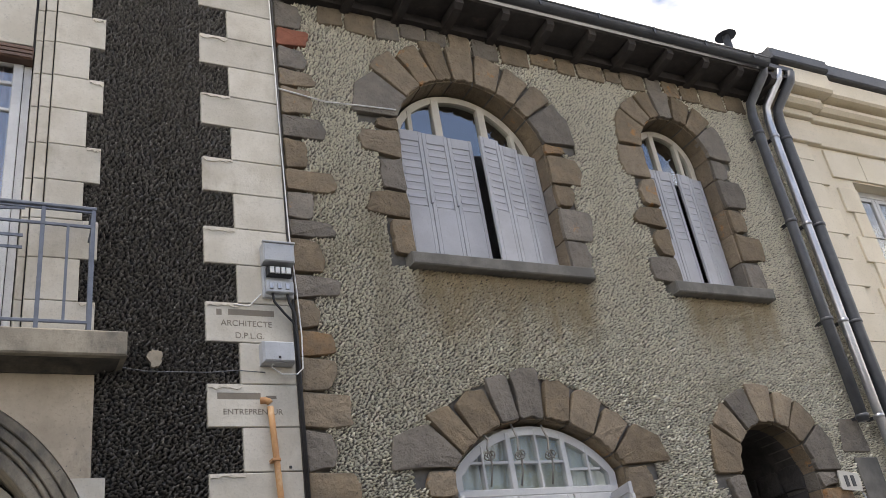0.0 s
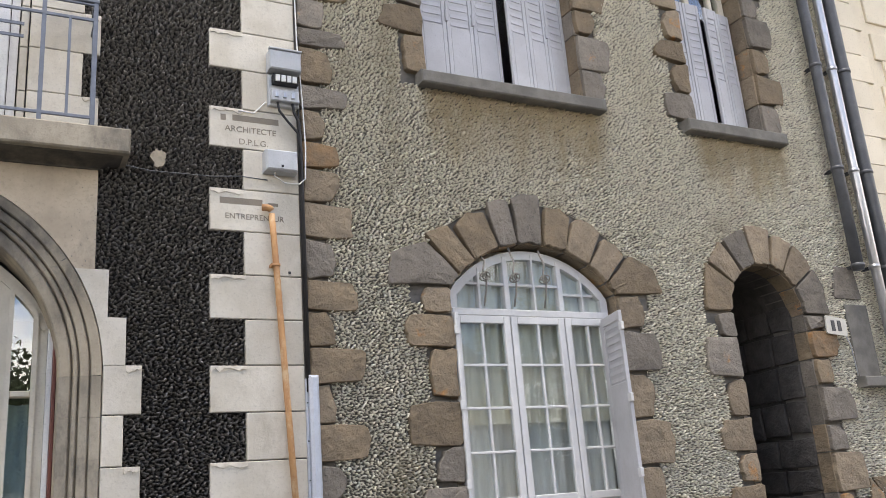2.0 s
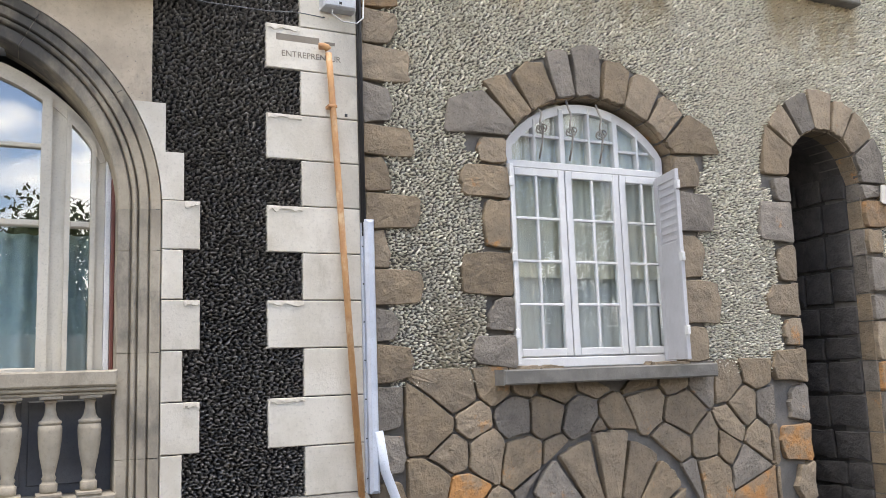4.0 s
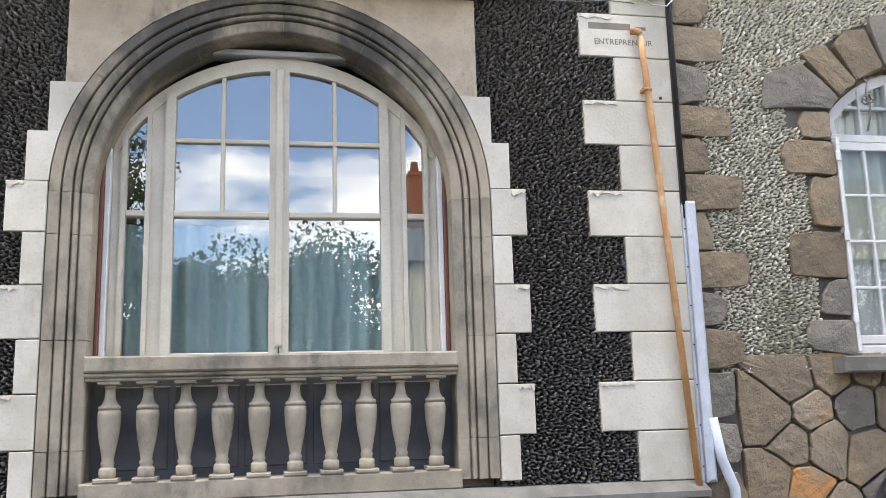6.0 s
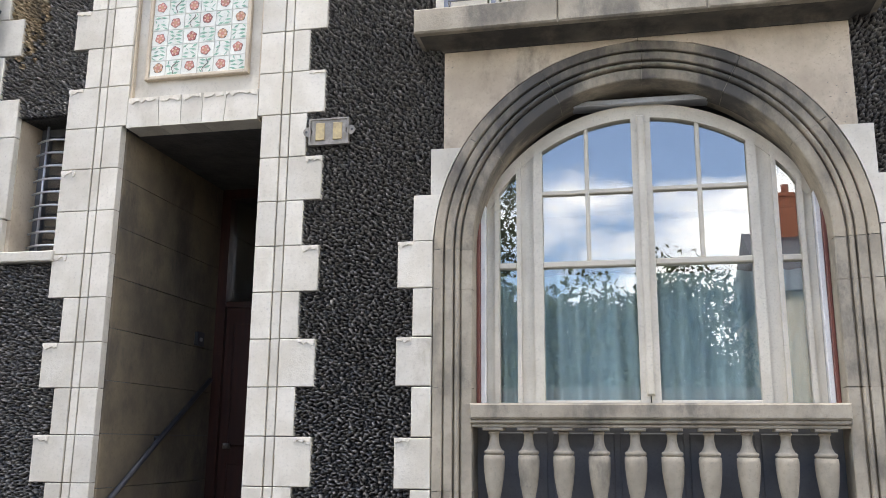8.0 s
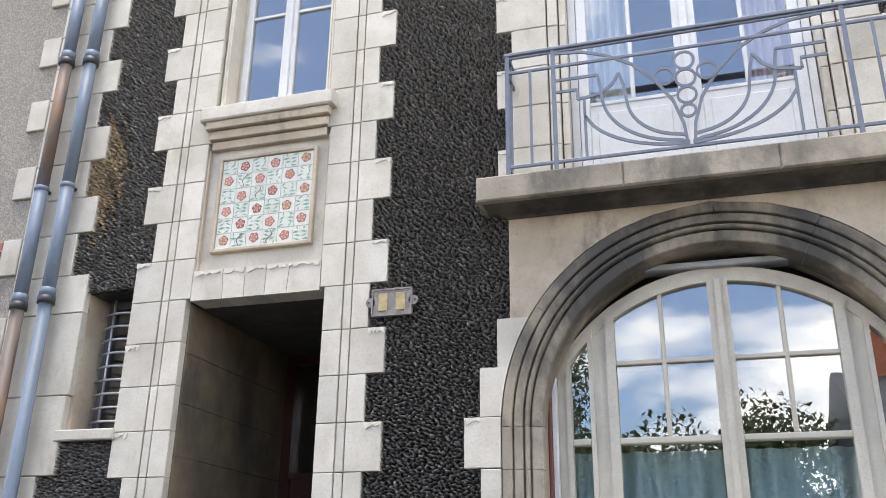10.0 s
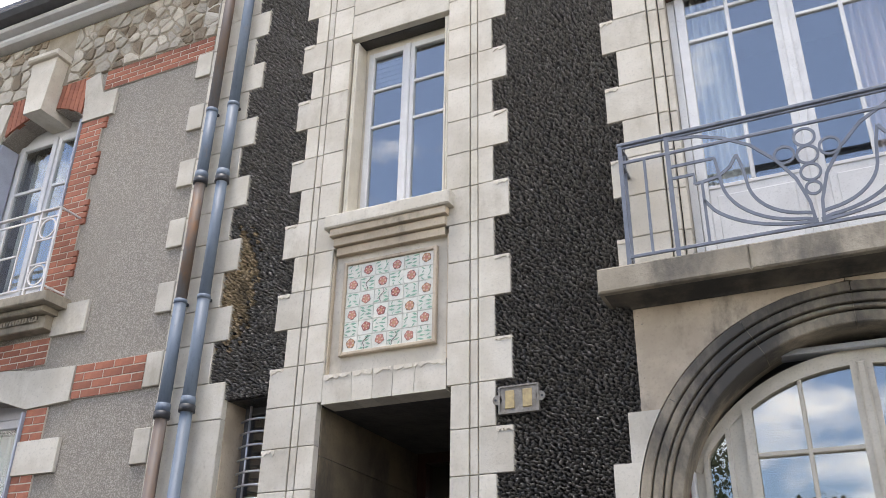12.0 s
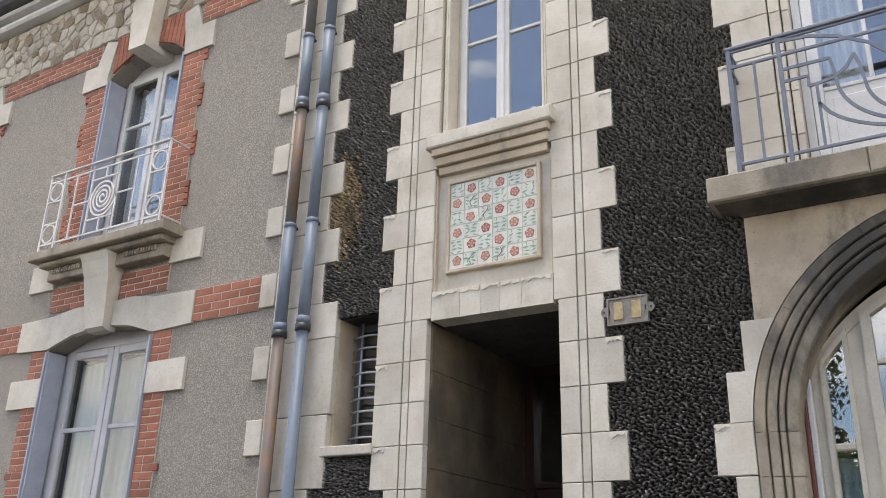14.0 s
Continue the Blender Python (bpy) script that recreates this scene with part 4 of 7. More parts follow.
for k, y in enumerate((-0.02, 0.30, 0.62)):
    part("step", boxes((-3.79, -2.65, y, 1.85, 0.12 + 0.18 * k - (0.0 if k else 0.02), 0.30 + 0.18 * k, 0.012)), M["concrete"], steps)
tube([(-3.76, 0.12, 1.08), (-3.75, 0.82, 1.56), (-3.75, 1.62, 2.08)], 0.022, "handrail", M["dark_iron"], None)
hr = bpy.data.objects["handrail.001"] if "handrail.001" in bpy.data.objects else bpy.data.objects["handrail"]
tagged(hr, "black iron handrail rising along the door recess", "handrail")
for y, z in ((0.16, 1.11), (0.82, 1.56)):
    tube([(-3.80, y, z), (-3.75, y, z)], 0.022, "bracket", M["dark_iron"], hr)
bell = tagged(part("doorbell", boxes((-3.795, -3.76, 1.35, 1.47, 2.36, 2.48, 0.006)), M["dark_iron"]), "small dark doorbell box on the door reveal", "doorbell")
part("button", boxes((-3.765, -3.752, 1.385, 1.425, 2.40, 2.43, 0.004)), M["zinc"], bell)

# stair window over the door
stair_window = thing("window_2", (BX, 0.25, 5.5), "white two-leaf stair window with three panes a leaf", "window", kind="structure")
part("frame", boxes((-3.735, -3.66, 0.20, 0.29, 5.50, 7.45), (-2.79, -2.725, 0.20, 0.29, 5.50, 7.45), (-3.66, -2.79, 0.20, 0.29, 7.38, 7.45), (-3.66, -2.79, 0.20, 0.29, 5.50, 5.55)), M["cream_paint"], stair_window)
sash(stair_window, -3.655, -3.228, 0.185, 5.555, 7.375, 1, 3, 0.06, 0.03, 0.05, row_z=[6.52, 6.93])
sash(stair_window, -3.222, -2.795, 0.185, 5.555, 7.375, 1, 3, 0.06, 0.03, 0.05, row_z=[6.52, 6.93])
part("cover_strip", boxes((-3.25, -3.20, 0.165, 0.184, 5.56, 7.37, 0.008)), M["white_paint"], stair_window)
lv = part("louvre", boxes(*[(-3.60, -3.29, 0.225, 0.245, 6.98 + 0.055 * k, 7.025 + 0.055 * k) for k in range(6)]), M["apron"], stair_window)
curtain("net_curtain", -3.64, -2.82, 0.40, 5.5, 5.80, "curtain_white", "white cloth bundled on the stair window ledge", 6, 0.04, 8)
for s, x in ((-1, -3.728), (1, -2.735)):
    shut = thing("folding_shutter", (x, 0.12, 5.5), "cream folded shutter standing in the window reveal", "shutter", "stair window shutters")
    for k in range(2):
        xa = x - s * (0.002 + 0.022 * k)
        part("leaf", boxes((min(xa, xa - s * 0.02), max(xa, xa - s * 0.02), 0.03, 0.195, 5.52, 7.42, 0.004)), M["cream_paint"], shut)

# painted tile panel
tiles = thing("tile_panel", (BX, 0.04, 4.25), "ceramic panel of rose and leaf tiles in a stone frame", "tile panel")
TX0, TX1, TZ0, TZ1 = -3.63, -2.835, 4.285, 5.045
part("frame", boxes((TX0 - 0.03, TX0, 0.012, 0.056, TZ0 - 0.03, TZ1 + 0.03, 0.006), (TX1, TX1 + 0.03, 0.012, 0.056, TZ0 - 0.03, TZ1 + 0.03, 0.006),
                    (TX0, TX1, 0.012, 0.056, TZ0 - 0.03, TZ0, 0.006), (TX0, TX1, 0.012, 0.056, TZ1, TZ1 + 0.03, 0.006)), M["weathered"], tiles)
NT = 6
tw, th = (TX1 - TX0) / NT, (TZ1 - TZ0) / NT
rt = random.Random(11)


def disc(bm, cx, cz, r, y, n=12, wob=0.0, ph=0.0):
    pts = [(cx + r * (1 + wob * math.cos(5 * (2 * math.pi * i / n) + ph)) * math.cos(2 * math.pi * i / n), cz + r * (1 + wob * math.cos(5 * (2 * math.pi * i / n) + ph)) * math.sin(2 * math.pi * i / n)) for i in range(n)]
    return prism(bm, pts, y, y + 0.002)


for i in range(NT):
    for j in range(NT):
        x0, z0 = TX0 + tw * i, TZ0 + th * j
        tile = part("tile", boxes((x0 + 0.001, x0 + tw - 0.001, 0.030, 0.056, z0 + 0.001, z0 + th - 0.001, 0.002)), M["tile"], tiles)
        cx, cz = x0 + tw / 2, z0 + th / 2
        if (i + j) % 2 == 0:
            kind = rt.choice(("tile_red", "tile_rose", "tile_red", "tile_ochre"))
            dx, dz = rt.uniform(-0.008, 0.008), rt.uniform(-0.008, 0.008)
            bm = bmesh.new()
            disc(bm, cx + dx, cz + dz, 0.040, 0.0285, 20, 0.10, rt.uniform(0, 6))
            part("petals", bm, M["tile_line"], tile)
            bm = bmesh.new()
            disc(bm, cx + dx, cz + dz, 0.037, 0.0275, 20, 0.10, rt.uniform(0, 6))
            part("petals", bm, M[kind], tile)
            bm = bmesh.new()
            for n in range(5):
                disc(bm, cx + dx + 0.024 * math.cos(n * 1.257), cz + dz + 0.024 * math.sin(n * 1.257), 0.0075, 0.0268, 7)
            tagged(part("petal_lights", bm, M["tile_blush"], tile), kind="stuff")
            bm = bmesh.new()
            disc(bm, cx + dx, cz + dz, 0.014, 0.0265, 10)
            part("heart", bm, M["tile_ochre" if kind != "tile_ochre" else "tile_red"], tile)
        else:
            bm = bmesh.new()
            for n in range(8):
                a0 = rt.uniform(0, 360)
                px, pz = cx + (n % 2 - 0.5) * 0.064 + rt.uniform(-0.012, 0.012), cz + (n // 2 - 1.5) * 0.030
                ux, uz = math.cos(radians(a0)), math.sin(radians(a0)) * 0.5
                L, W = rt.uniform(0.024, 0.034), rt.uniform(0.007, 0.011)
                prism(bm, [(px - ux * L, pz - uz * L), (px + uz * W, pz - ux * W), (px + ux * L, pz + uz * L), (px - uz * W, pz + ux * W)], 0.0278 - 0.0002 * n, 0.0295)
            tagged(part("leaf_sprays", bm, M["tile_green"], tile), kind="stuff")
            pts = [(cx + 0.014 * math.sin(k * 0.9 + i) + (k - 4) * 0.004, z0 + 0.01 + k * (th - 0.02) / 8) for k in range(9)]
            if rt.random() < 0.55:
                part("stem", flat_bar(pts, 0.0045, 0.0258, 0.0295), M["tile_line"], tile)

# number plates: unlettered bars stand for the figures
plate = thing("house_number_plate", (-2.13, 0.03, 3.73), "bronze number plate with scrolled ears on black roughcast", "number plate")
bm = bmesh.new()
prism(bm, [(-2.285, 3.63), (-1.985, 3.63), (-1.985, 3.83), (-2.285, 3.83)], 0.012, 0.036)
part("backplate", bm, M["bronze"], plate)
part("rim", boxes((-2.285, -1.985, 0.004, 0.013, 3.63, 3.642), (-2.285, -1.985, 0.004, 0.013, 3.818, 3.83), (-2.285, -2.273, 0.004, 0.013, 3.642, 3.818), (-1.997, -1.985, 0.004, 0.013, 3.642, 3.818)), M["bronze"], plate)
for x in (-2.295, -1.975):
    bm = bmesh.new()
    disc(bm, x, 3.735, 0.036, 0.012, 14)
    ear = part("ear", bm, M["bronze"], plate)
    bm = bmesh.new()
    disc(bm, x + (-0.012 if x < -2.1 else 0.012), 3.735, 0.009, 0.009, 8)
    part("screw", bm, M["dark_iron"], ear)
for x in (-2.20, -2.07):
    part("figure_bar", boxes((x - 0.034, x + 0.034, 0.004, 0.013, 3.665, 3.795, 0.004)), M["gilt"], plate)

for ob in plate.children_recursive:
    for v in ob.data.vertices:
        v.co.y -= 0.022

# ---- barred side window ----
side_window = thing("barred_window", (-4.51, 0.3, 2.93), "narrow dark window behind curved iron bars", "window", kind="structure")
part("frame", boxes((-4.72, -4.66, 0.30, 0.36, 2.93, 4.02), (-4.36, -4.30, 0.30, 0.36, 2.93, 4.02), (-4.66, -4.36, 0.30, 0.36, 3.96, 4.02), (-4.66, -4.36, 0.30, 0.36, 2.93, 2.99)), M["apron"], side_window)
part("pane", boxes((-4.66, -4.36, 0.33, 0.334, 2.99, 3.96)), M["glass"], side_window)
grille = thing("window_grille", (-4.51, 0.2, 2.93), "pale iron grille of bowed bars in a small window", "grille")
for k in range(9):
    z = 3.02 + 0.108 * k
    tube([(-4.70 + 0.39 * i / 8, 0.24 - 0.07 * math.sin(math.pi * i / 8), z) for i in range(9)], 0.010, "bar", M["zinc"], grille, "", 6)
for x, y in ((-4.58, 0.19), (-4.40, 0.19)):
    tube([(x, y, 2.93), (x, y, 4.0)], 0.011, "upright", M["zinc"], grille, "", 6)

# ---- French window over the balcony ----
french = thing("french_window", (FX, 0.15, 4.46), "white French window with small panes and solid foot", "window", kind="structure")
part("frame", boxes((-0.83, -0.775, 0.12, 0.21, 4.46, 7.06), (0.795, 0.85, 0.12, 0.21, 4.46, 7.06), (-0.775, 0.795, 0.12, 0.21, 7.0, 7.06), (-0.775, 0.795, 0.12, 0.22, 4.46, 4.51)), M["white_paint"], french)
sash(french, -0.77, 0.004, 0.105, 4.515, 6.995, 2, 3, 0.075, 0.03, 0.05, row_z=[6.48, 6.74], panel=0.62)
sash(french, 0.016, 0.79, 0.105, 4.515, 6.995, 2, 3, 0.075, 0.03, 0.05, row_z=[6.48, 6.74], panel=0.62)
part("cover_strip", boxes((-0.022, 0.042, 0.082, 0.104, 4.52, 6.99, 0.010)), M["white_paint"], french)
part("blind_box", boxes((-0.83, 0.85, 0.02, 0.12, 6.93, 7.06, 0.006), *[(-0.82, 0.84, 0.012, 0.02, 6.94 + 0.04 * k, 6.972 + 0.04 * k, 0.003) for k in range(3)]), M["brown_wood"], french)
for s in (-1, 1):
    c = 0.4 * s + FX
    curtain("curtain", c - 0.16 + 0.17 * s, c + 0.16 + 0.17 * s, 0.21, 4.5, 7.0, "curtain_pink" if s > 0 else "curtain_white", "white and pink curtain drawn aside in the French window", 5, 0.03, 20 + s)

# balcony railing
railing = thing("balcony_railing", (FX, -0.40, 4.455), "blue-grey wrought-iron balcony railing with bowl and circle ornament", "railing")
RM = M["rail_paint"]
ZB, ZM, ZT = 4.52, 5.24, 5.385
Y0, Y1 = -0.425, -0.405
XL, XR = -1.19, 1.28
CX = (XL + XR) / 2 - 0.06
part("top_rail", boxes((XL - 0.02, XR + 0.02, -0.438, -0.392, ZT - 0.012, ZT + 0.012, 0.005)), RM, railing)
part("top_rail", boxes((XL, XR, -0.428, -0.402, ZT - 0.035, ZT - 0.022, 0.003)), RM, railing)
part("middle_rail", boxes((XL, XR, Y0 - 0.002, Y1 + 0.002, ZM - 0.011, ZM + 0.011, 0.003)), RM, railing)
part("bottom_rail", boxes((XL, XR, Y0 - 0.002, Y1 + 0.002, ZB - 0.011, ZB + 0.011, 0.003)), RM, railing)
for x in (XL, XR, XL + 0.32, XR - 0.32):
    part("post", boxes((x - 0.014, x + 0.014, Y0 - 0.004, Y1 + 0.004, 4.456, ZT - 0.012)), RM, railing)
for x in (XL + 0.16, XR - 0.16):
    part("bar", boxes((x - 0.009, x + 0.009, Y0, Y1, ZB, ZM)), RM, railing)
for x in (XL, XR):
    for z in (ZT, ZM, ZB):
        part("return_bar", boxes((x - 0.012, x + 0.012, -0.40, 0.06, z - 0.011, z + 0.011)), RM, railing)
    part("bar", boxes((x - 0.009, x + 0.009, -0.21, -0.19, ZB, ZT)), RM, railing)
W = 0.020
for s in (-1, 1):
    def px(u):
        return CX + s * u
    # long stem: rises from the foot and sweeps out to the top rail
    part("scroll", flat_bar([(px(0.022), 4.53), (px(0.035), 4.68), (px(0.09), 4.86), (px(0.19), 5.02), (px(0.33), 5.17), (px(0.50), 5.27), (px(0.66), 5.325), (px(0.86), 5.345)], W, Y0, Y1), RM, railing)
    part("scroll", flat_bar([(px(0.02), 4.60)] + [(px(0.02 + 0.36 * math.sin(radians(a))), 4.93 - 0.30 * math.cos(radians(a)) - 0.02) for a in range(8, 89, 8)] + [(px(0.395), 5.02), (px(0.42), 5.12)], W, Y0, Y1), RM, railing)
    part("scroll", flat_bar([(px(0.01), 4.55)] + [(px(0.02 + 0.52 * math.sin(radians(a))), 4.97 - 0.40 * math.cos(radians(a))) for a in range(6, 91, 7)] + [(px(0.55), 5.06), (px(0.56), 5.13)], W, Y0, Y1), RM, railing)
    part("scroll", flat_bar([(px(0.01), 4.535)] + [(px(0.02 + 0.66 * math.sin(radians(a))), 4.93 - 0.385 * math.cos(radians(a))) for a in range(6, 66, 7)] + [(px(0.655), 4.83)], W, Y0, Y1), RM, railing)
    part("scroll", flat_bar([(px(0.42), 5.12), (px(0.47), 5.04), (px(0.55), 4.985), (px(0.64), 4.97), (px(0.70), 4.965)], W, Y0, Y1), RM, railing)
    part("key_bar", flat_bar([(px(0.56), 5.13), (px(0.86), 5.13)], W, Y0, Y1), RM, railing)
    part("key_bar", flat_bar([(px(0.70), 4.965), (px(0.70), 5.04), (px(0.86), 5.04)], W, Y0, Y1), RM, railing)
    part("bar", boxes((px(0.655) - 0.009, px(0.655) + 0.009, Y0, Y1, ZB, 4.965)), RM, railing)
for dx, z, r in ((0, 5.145, 0.062), (0, 5.015, 0.062), (0, 4.888, 0.058), (0, 4.775, 0.044), (-0.135, 5.045, 0.060), (0.135, 5.045, 0.060)):
    part("ring", flat_bar([(CX + dx + r * math.cos(radians(a)), z + r * math.sin(radians(a))) for a in range(0, 360, 12)], 0.016, Y0, Y1, True), RM, railing)

# the railing stands close to the wall on the slab
for i, ob in enumerate(railing.children):
    for v in ob.data.vertices:
        v.co = Vector((FX + (v.co.x - FX) * 1.038, 0.06 + (v.co.y - 0.06) * 0.59 + 0.0006 * (i % 9), 4.49 + (v.co.z - 4.455) * 1.038))

# ---- inscriptions, meters and pipes on the right-hand quoin ----
st = quoin_block[5]
IY = -0.0005
part("name_bar", boxes((2.25, 2.29, IY, 0.01, 4.77, 4.82), (2.34, 2.70, IY, 0.01, 4.775, 4.825)), M["ink"], st)
lettering("inscription", "ARCHITECTE", 2.48, 4.685, 0.068, IY, M["ink"], st)
lettering("inscription", "D.P.L.G.", 2.50, 4.585, 0.068, IY, M["ink"], st)
st = quoin_block[4]
part("name_bar", boxes((2.24, 2.56, IY, 0.01, 4.10, 4.15), (2.60, 2.68, IY, 0.01, 4.105, 4.13)), M["ink"], st)
lettering("inscription", "ENTREPRENEUR", 2.50, 3.985, 0.062, IY, M["ink"], st)
meter = thing("electric_meter_box", (2.73, 0, 4.90), "open grey fuse box with its cover hinged up", "meter box")
part("back_plate", boxes((2.615, 2.86, -0.04, 0.0, 4.93, 5.20, 0.006)), M["grey_plastic"], meter)
part("cover", boxes((2.605, 2.86, -0.13, -0.02, 5.205, 5.37, 0.01), (2.60, 2.865, -0.14, -0.10, 5.37, 5.385, 0.004)), M["grey_plastic"], meter)
part("fuse_block", boxes((2.64, 2.84, -0.10, -0.04, 5.10, 5.175, 0.006)), M["black"], meter)
for k in range(4):
    part("fuse", boxes((2.655 + 0.045 * k, 2.69 + 0.045 * k, -0.112, -0.10, 5.11, 5.165, 0.003)), M["white_plastic"], meter)
part("terminal_block", boxes((2.625, 2.85, -0.085, -0.04, 4.955, 5.05, 0.006)), M["grey_plastic"], meter)
for k in range(3):
    part("terminal", boxes((2.65 + 0.065 * k, 2.68 + 0.065 * k, -0.097, -0.085, 4.98, 5.03, 0.003)), M["zinc"], meter)
jb = thing("junction_box", (2.69, 0, 4.35), "pale grey plastic junction box on white stone", "junction box")
part("body", boxes((2.565, 2.815, -0.10, 0.0, 4.36, 4.53, 0.012)), M["grey_plastic"], jb)
part("lid", boxes((2.57, 2.81, -0.115, -0.10, 4.365, 4.525, 0.010)), M["grey_plastic"], jb)
part("lock", boxes((2.68, 2.70, -0.121, -0.115, 4.385, 4.405, 0.004)), M["black"], jb)


def cable(points, r, mat, label, name="cable"):
    return tagged(tube(points, r, name, M[mat], None, "", 6), label, "cable")


cable([(2.68, -0.06, 4.95), (2.69, -0.06, 4.88), (2.76, -0.05, 4.80), (2.84, -0.04, 4.72), (2.862, -0.03, 4.55)], 0.011, "black", "black cable looping from the fuse box")
cable([(2.80, -0.06, 4.95), (2.81, -0.06, 4.88), (2.85, -0.05, 4.80), (2.866, -0.03, 4.60), (2.868, -0.03, 2.80)], 0.013, "black", "black cable running down beside the quoin")
cable([(2.858, -0.015, 2.7), (2.858, -0.015, 4.6), (2.857, -0.015, 8.2)], 0.010, "black", "black cable running up the house joint")
cable([(2.83, -0.02, 8.2), (2.845, -0.02, 6.6), (2.86, -0.03, 5.5), (2.885, -0.04, 5.0), (2.90, -0.04, 4.60), (2.89, -0.04, 4.34), (2.84, -0.04, 4.29), (2.72, -0.06, 4.28), (2.64, -0.06, 4.33), (2.65, -0.06, 4.37)], 0.006, "white_plastic", "thin white cable hanging in a loop under the junction box")
cable([(2.60, -0.012, 4.31), (2.40, -0.012, 4.32), (2.18, -0.006, 4.30), (1.75, 0.0, 4.30), (1.52, 0.0, 4.33), (1.42, -0.02, 4.40)], 0.004, "apron", "thin grey cable stretched across black roughcast")
cable([(2.60, -0.012, 4.96), (2.50, -0.012, 4.85), (2.38, -0.012, 4.86)], 0.006, "white_plastic", "thin white cable end on white stone")
cable([(2.86, -0.02, 7.04), (3.3, -0.02, 6.98), (4.02, -0.03, 7.02)], 0.008, "white_plastic", "pale cable running across to the arched window")
gas = thing("gas_pipe", (2.7, -0.04, 0.9), "orange oxidised pipe with elbow clipped to white stone", "pipe")
tube([(2.615, -0.045, 4.03), (2.63, -0.047, 3.8), (2.70, -0.047, 2.6), (2.80, -0.05, 0.86)], 0.024, "riser", M["copper"], gas)
tube([(2.615, -0.045, 4.055), (2.605, -0.045, 4.07), (2.58, -0.042, 4.078), (2.545, -0.035, 4.078)], 0.026, "elbow", M["copper"], gas)
part("clip", boxes((2.60, 2.665, -0.075, 0.0, 3.62, 3.64, 0.004)), M["copper"], gas)
part("stud", boxes((2.745, 2.765, -0.01, 0.0, 3.58, 3.60, 0.003)), M["dark_iron"], gas)
guard = thing("cable_guard", (2.9, -0.04, 0.9), "pale blue plastic cable guard with elbow at its foot", "conduit")
part("channel", boxes((2.862, 2.935, -0.065, 0.02, 0.90, 2.82, 0.02)), M["pvc"], guard)
part("flange", boxes((2.845, 2.8615, -0.02, 0.02, 0.90, 2.80, 0.004)), M["pvc"], guard)
for k in range(7):
    part("screw", boxes((2.849, 2.858, -0.026, -0.02, 1.0 + 0.27 * k, 1.01 + 0.27 * k)), M["dark_iron"], guard)
tube([(2.93, -0.05, 1.32), (2.97, -0.06, 1.05), (3.04, -0.07, 0.86), (3.05, -0.07, 0.45), (3.05, -0.07, 0.12)], 0.035, "elbow_pipe", M["pvc"], guard)

# scar of old mortar on the dark wall
bm = bmesh.new()
rs = random.Random(5)
prism(bm, [(1.80 + (0.050 + rs.uniform(-0.016, 0.014)) * math.cos(a / 22 * 6.283), 4.41 + (0.065 + rs.uniform(-0.022, 0.02)) * math.sin(a / 22 * 6.283)) for a in range(22)], -0.006, 0.04)
part("mortar_scar", bm, M["frieze_mortar"], wall_dark)


# ---- stone house: wall with three arched windows and a passage ----
UW = dict(x0=4.03, x1=5.72, z0=5.44, cz=6.70, r=0.88)      # upper wide window
SW = dict(x0=7.09, x1=8.09, z0=5.39, cz=7.13, r=0.5)       # upper narrow window
GW = dict(x0=4.10, x1=5.78, z0=1.72, cz=2.925, r=1.046)    # ground-floor window
PA = dict(x0=7.15, x1=8.15, z0=0.12, cz=3.43, r=0.5)       # passage
CE = dict(x0=4.56, x1=5.30, z0=0.12, cz=0.31, r=0.37)      # cellar light
stone_openings = [arched(**o) for o in (UW, SW, GW, PA, CE)]
wall_stone = tagged(part("wall_stone_house", wall_sheet(rect(RX1 + 0.005, 9.62, 0.1, 8.25), stone_openings, 0.05, 0.47), M["mortar"]),
                    "beige roughcast house front trimmed with brown rubble stone", "wall", kind="structure")
rq = random.Random(21)
# long-and-short corner stones: heights run down the corner
tops = [8.14, 7.81, 7.58, 7.32, 7.11, 6.79, 6.53, 6.20, 5.98, 5.70, 5.52, 5.18, 4.96, 4.69, 4.45, 4.17, 3.88, 3.55, 3.31, 3.04, 2.76, 2.47, 2.20, 1.93, 1.64, 1.30, 0.98, 0.60, 0.14]
ends_x = [3.14, 3.20, 3.18, 3.24, 3.18, 3.30, 3.09, 3.32, 3.12, 3.28, 3.16, 3.29, 3.08, 3.19, 3.17, 3.28, 3.13, 3.30, 3.11, 3.33, 3.09, 3.34, 3.13, 3.24, 3.15, 3.15, 3.15, 3.15]
for k, xe in enumerate(ends_x):
    z1, z0 = tops[k] - 0.007, tops[k + 1] + 0.007
    kind = "brick" if k == 1 else ("stone_rust" if k in (13,) else None)
    stone([(2.885, z0), (xe - rq.uniform(0, 0.05), z0 + rq.uniform(0, 0.03)), (xe + rq.uniform(-0.01, 0.03), (z0 + z1) / 2 + rq.uniform(-0.04, 0.04)), (xe - rq.uniform(0, 0.06), z1 - rq.uniform(0, 0.03)), (2.885, z1)], rq, wall_stone, 0.08, rq.uniform(-0.012, 0.004), kind, 0.010)


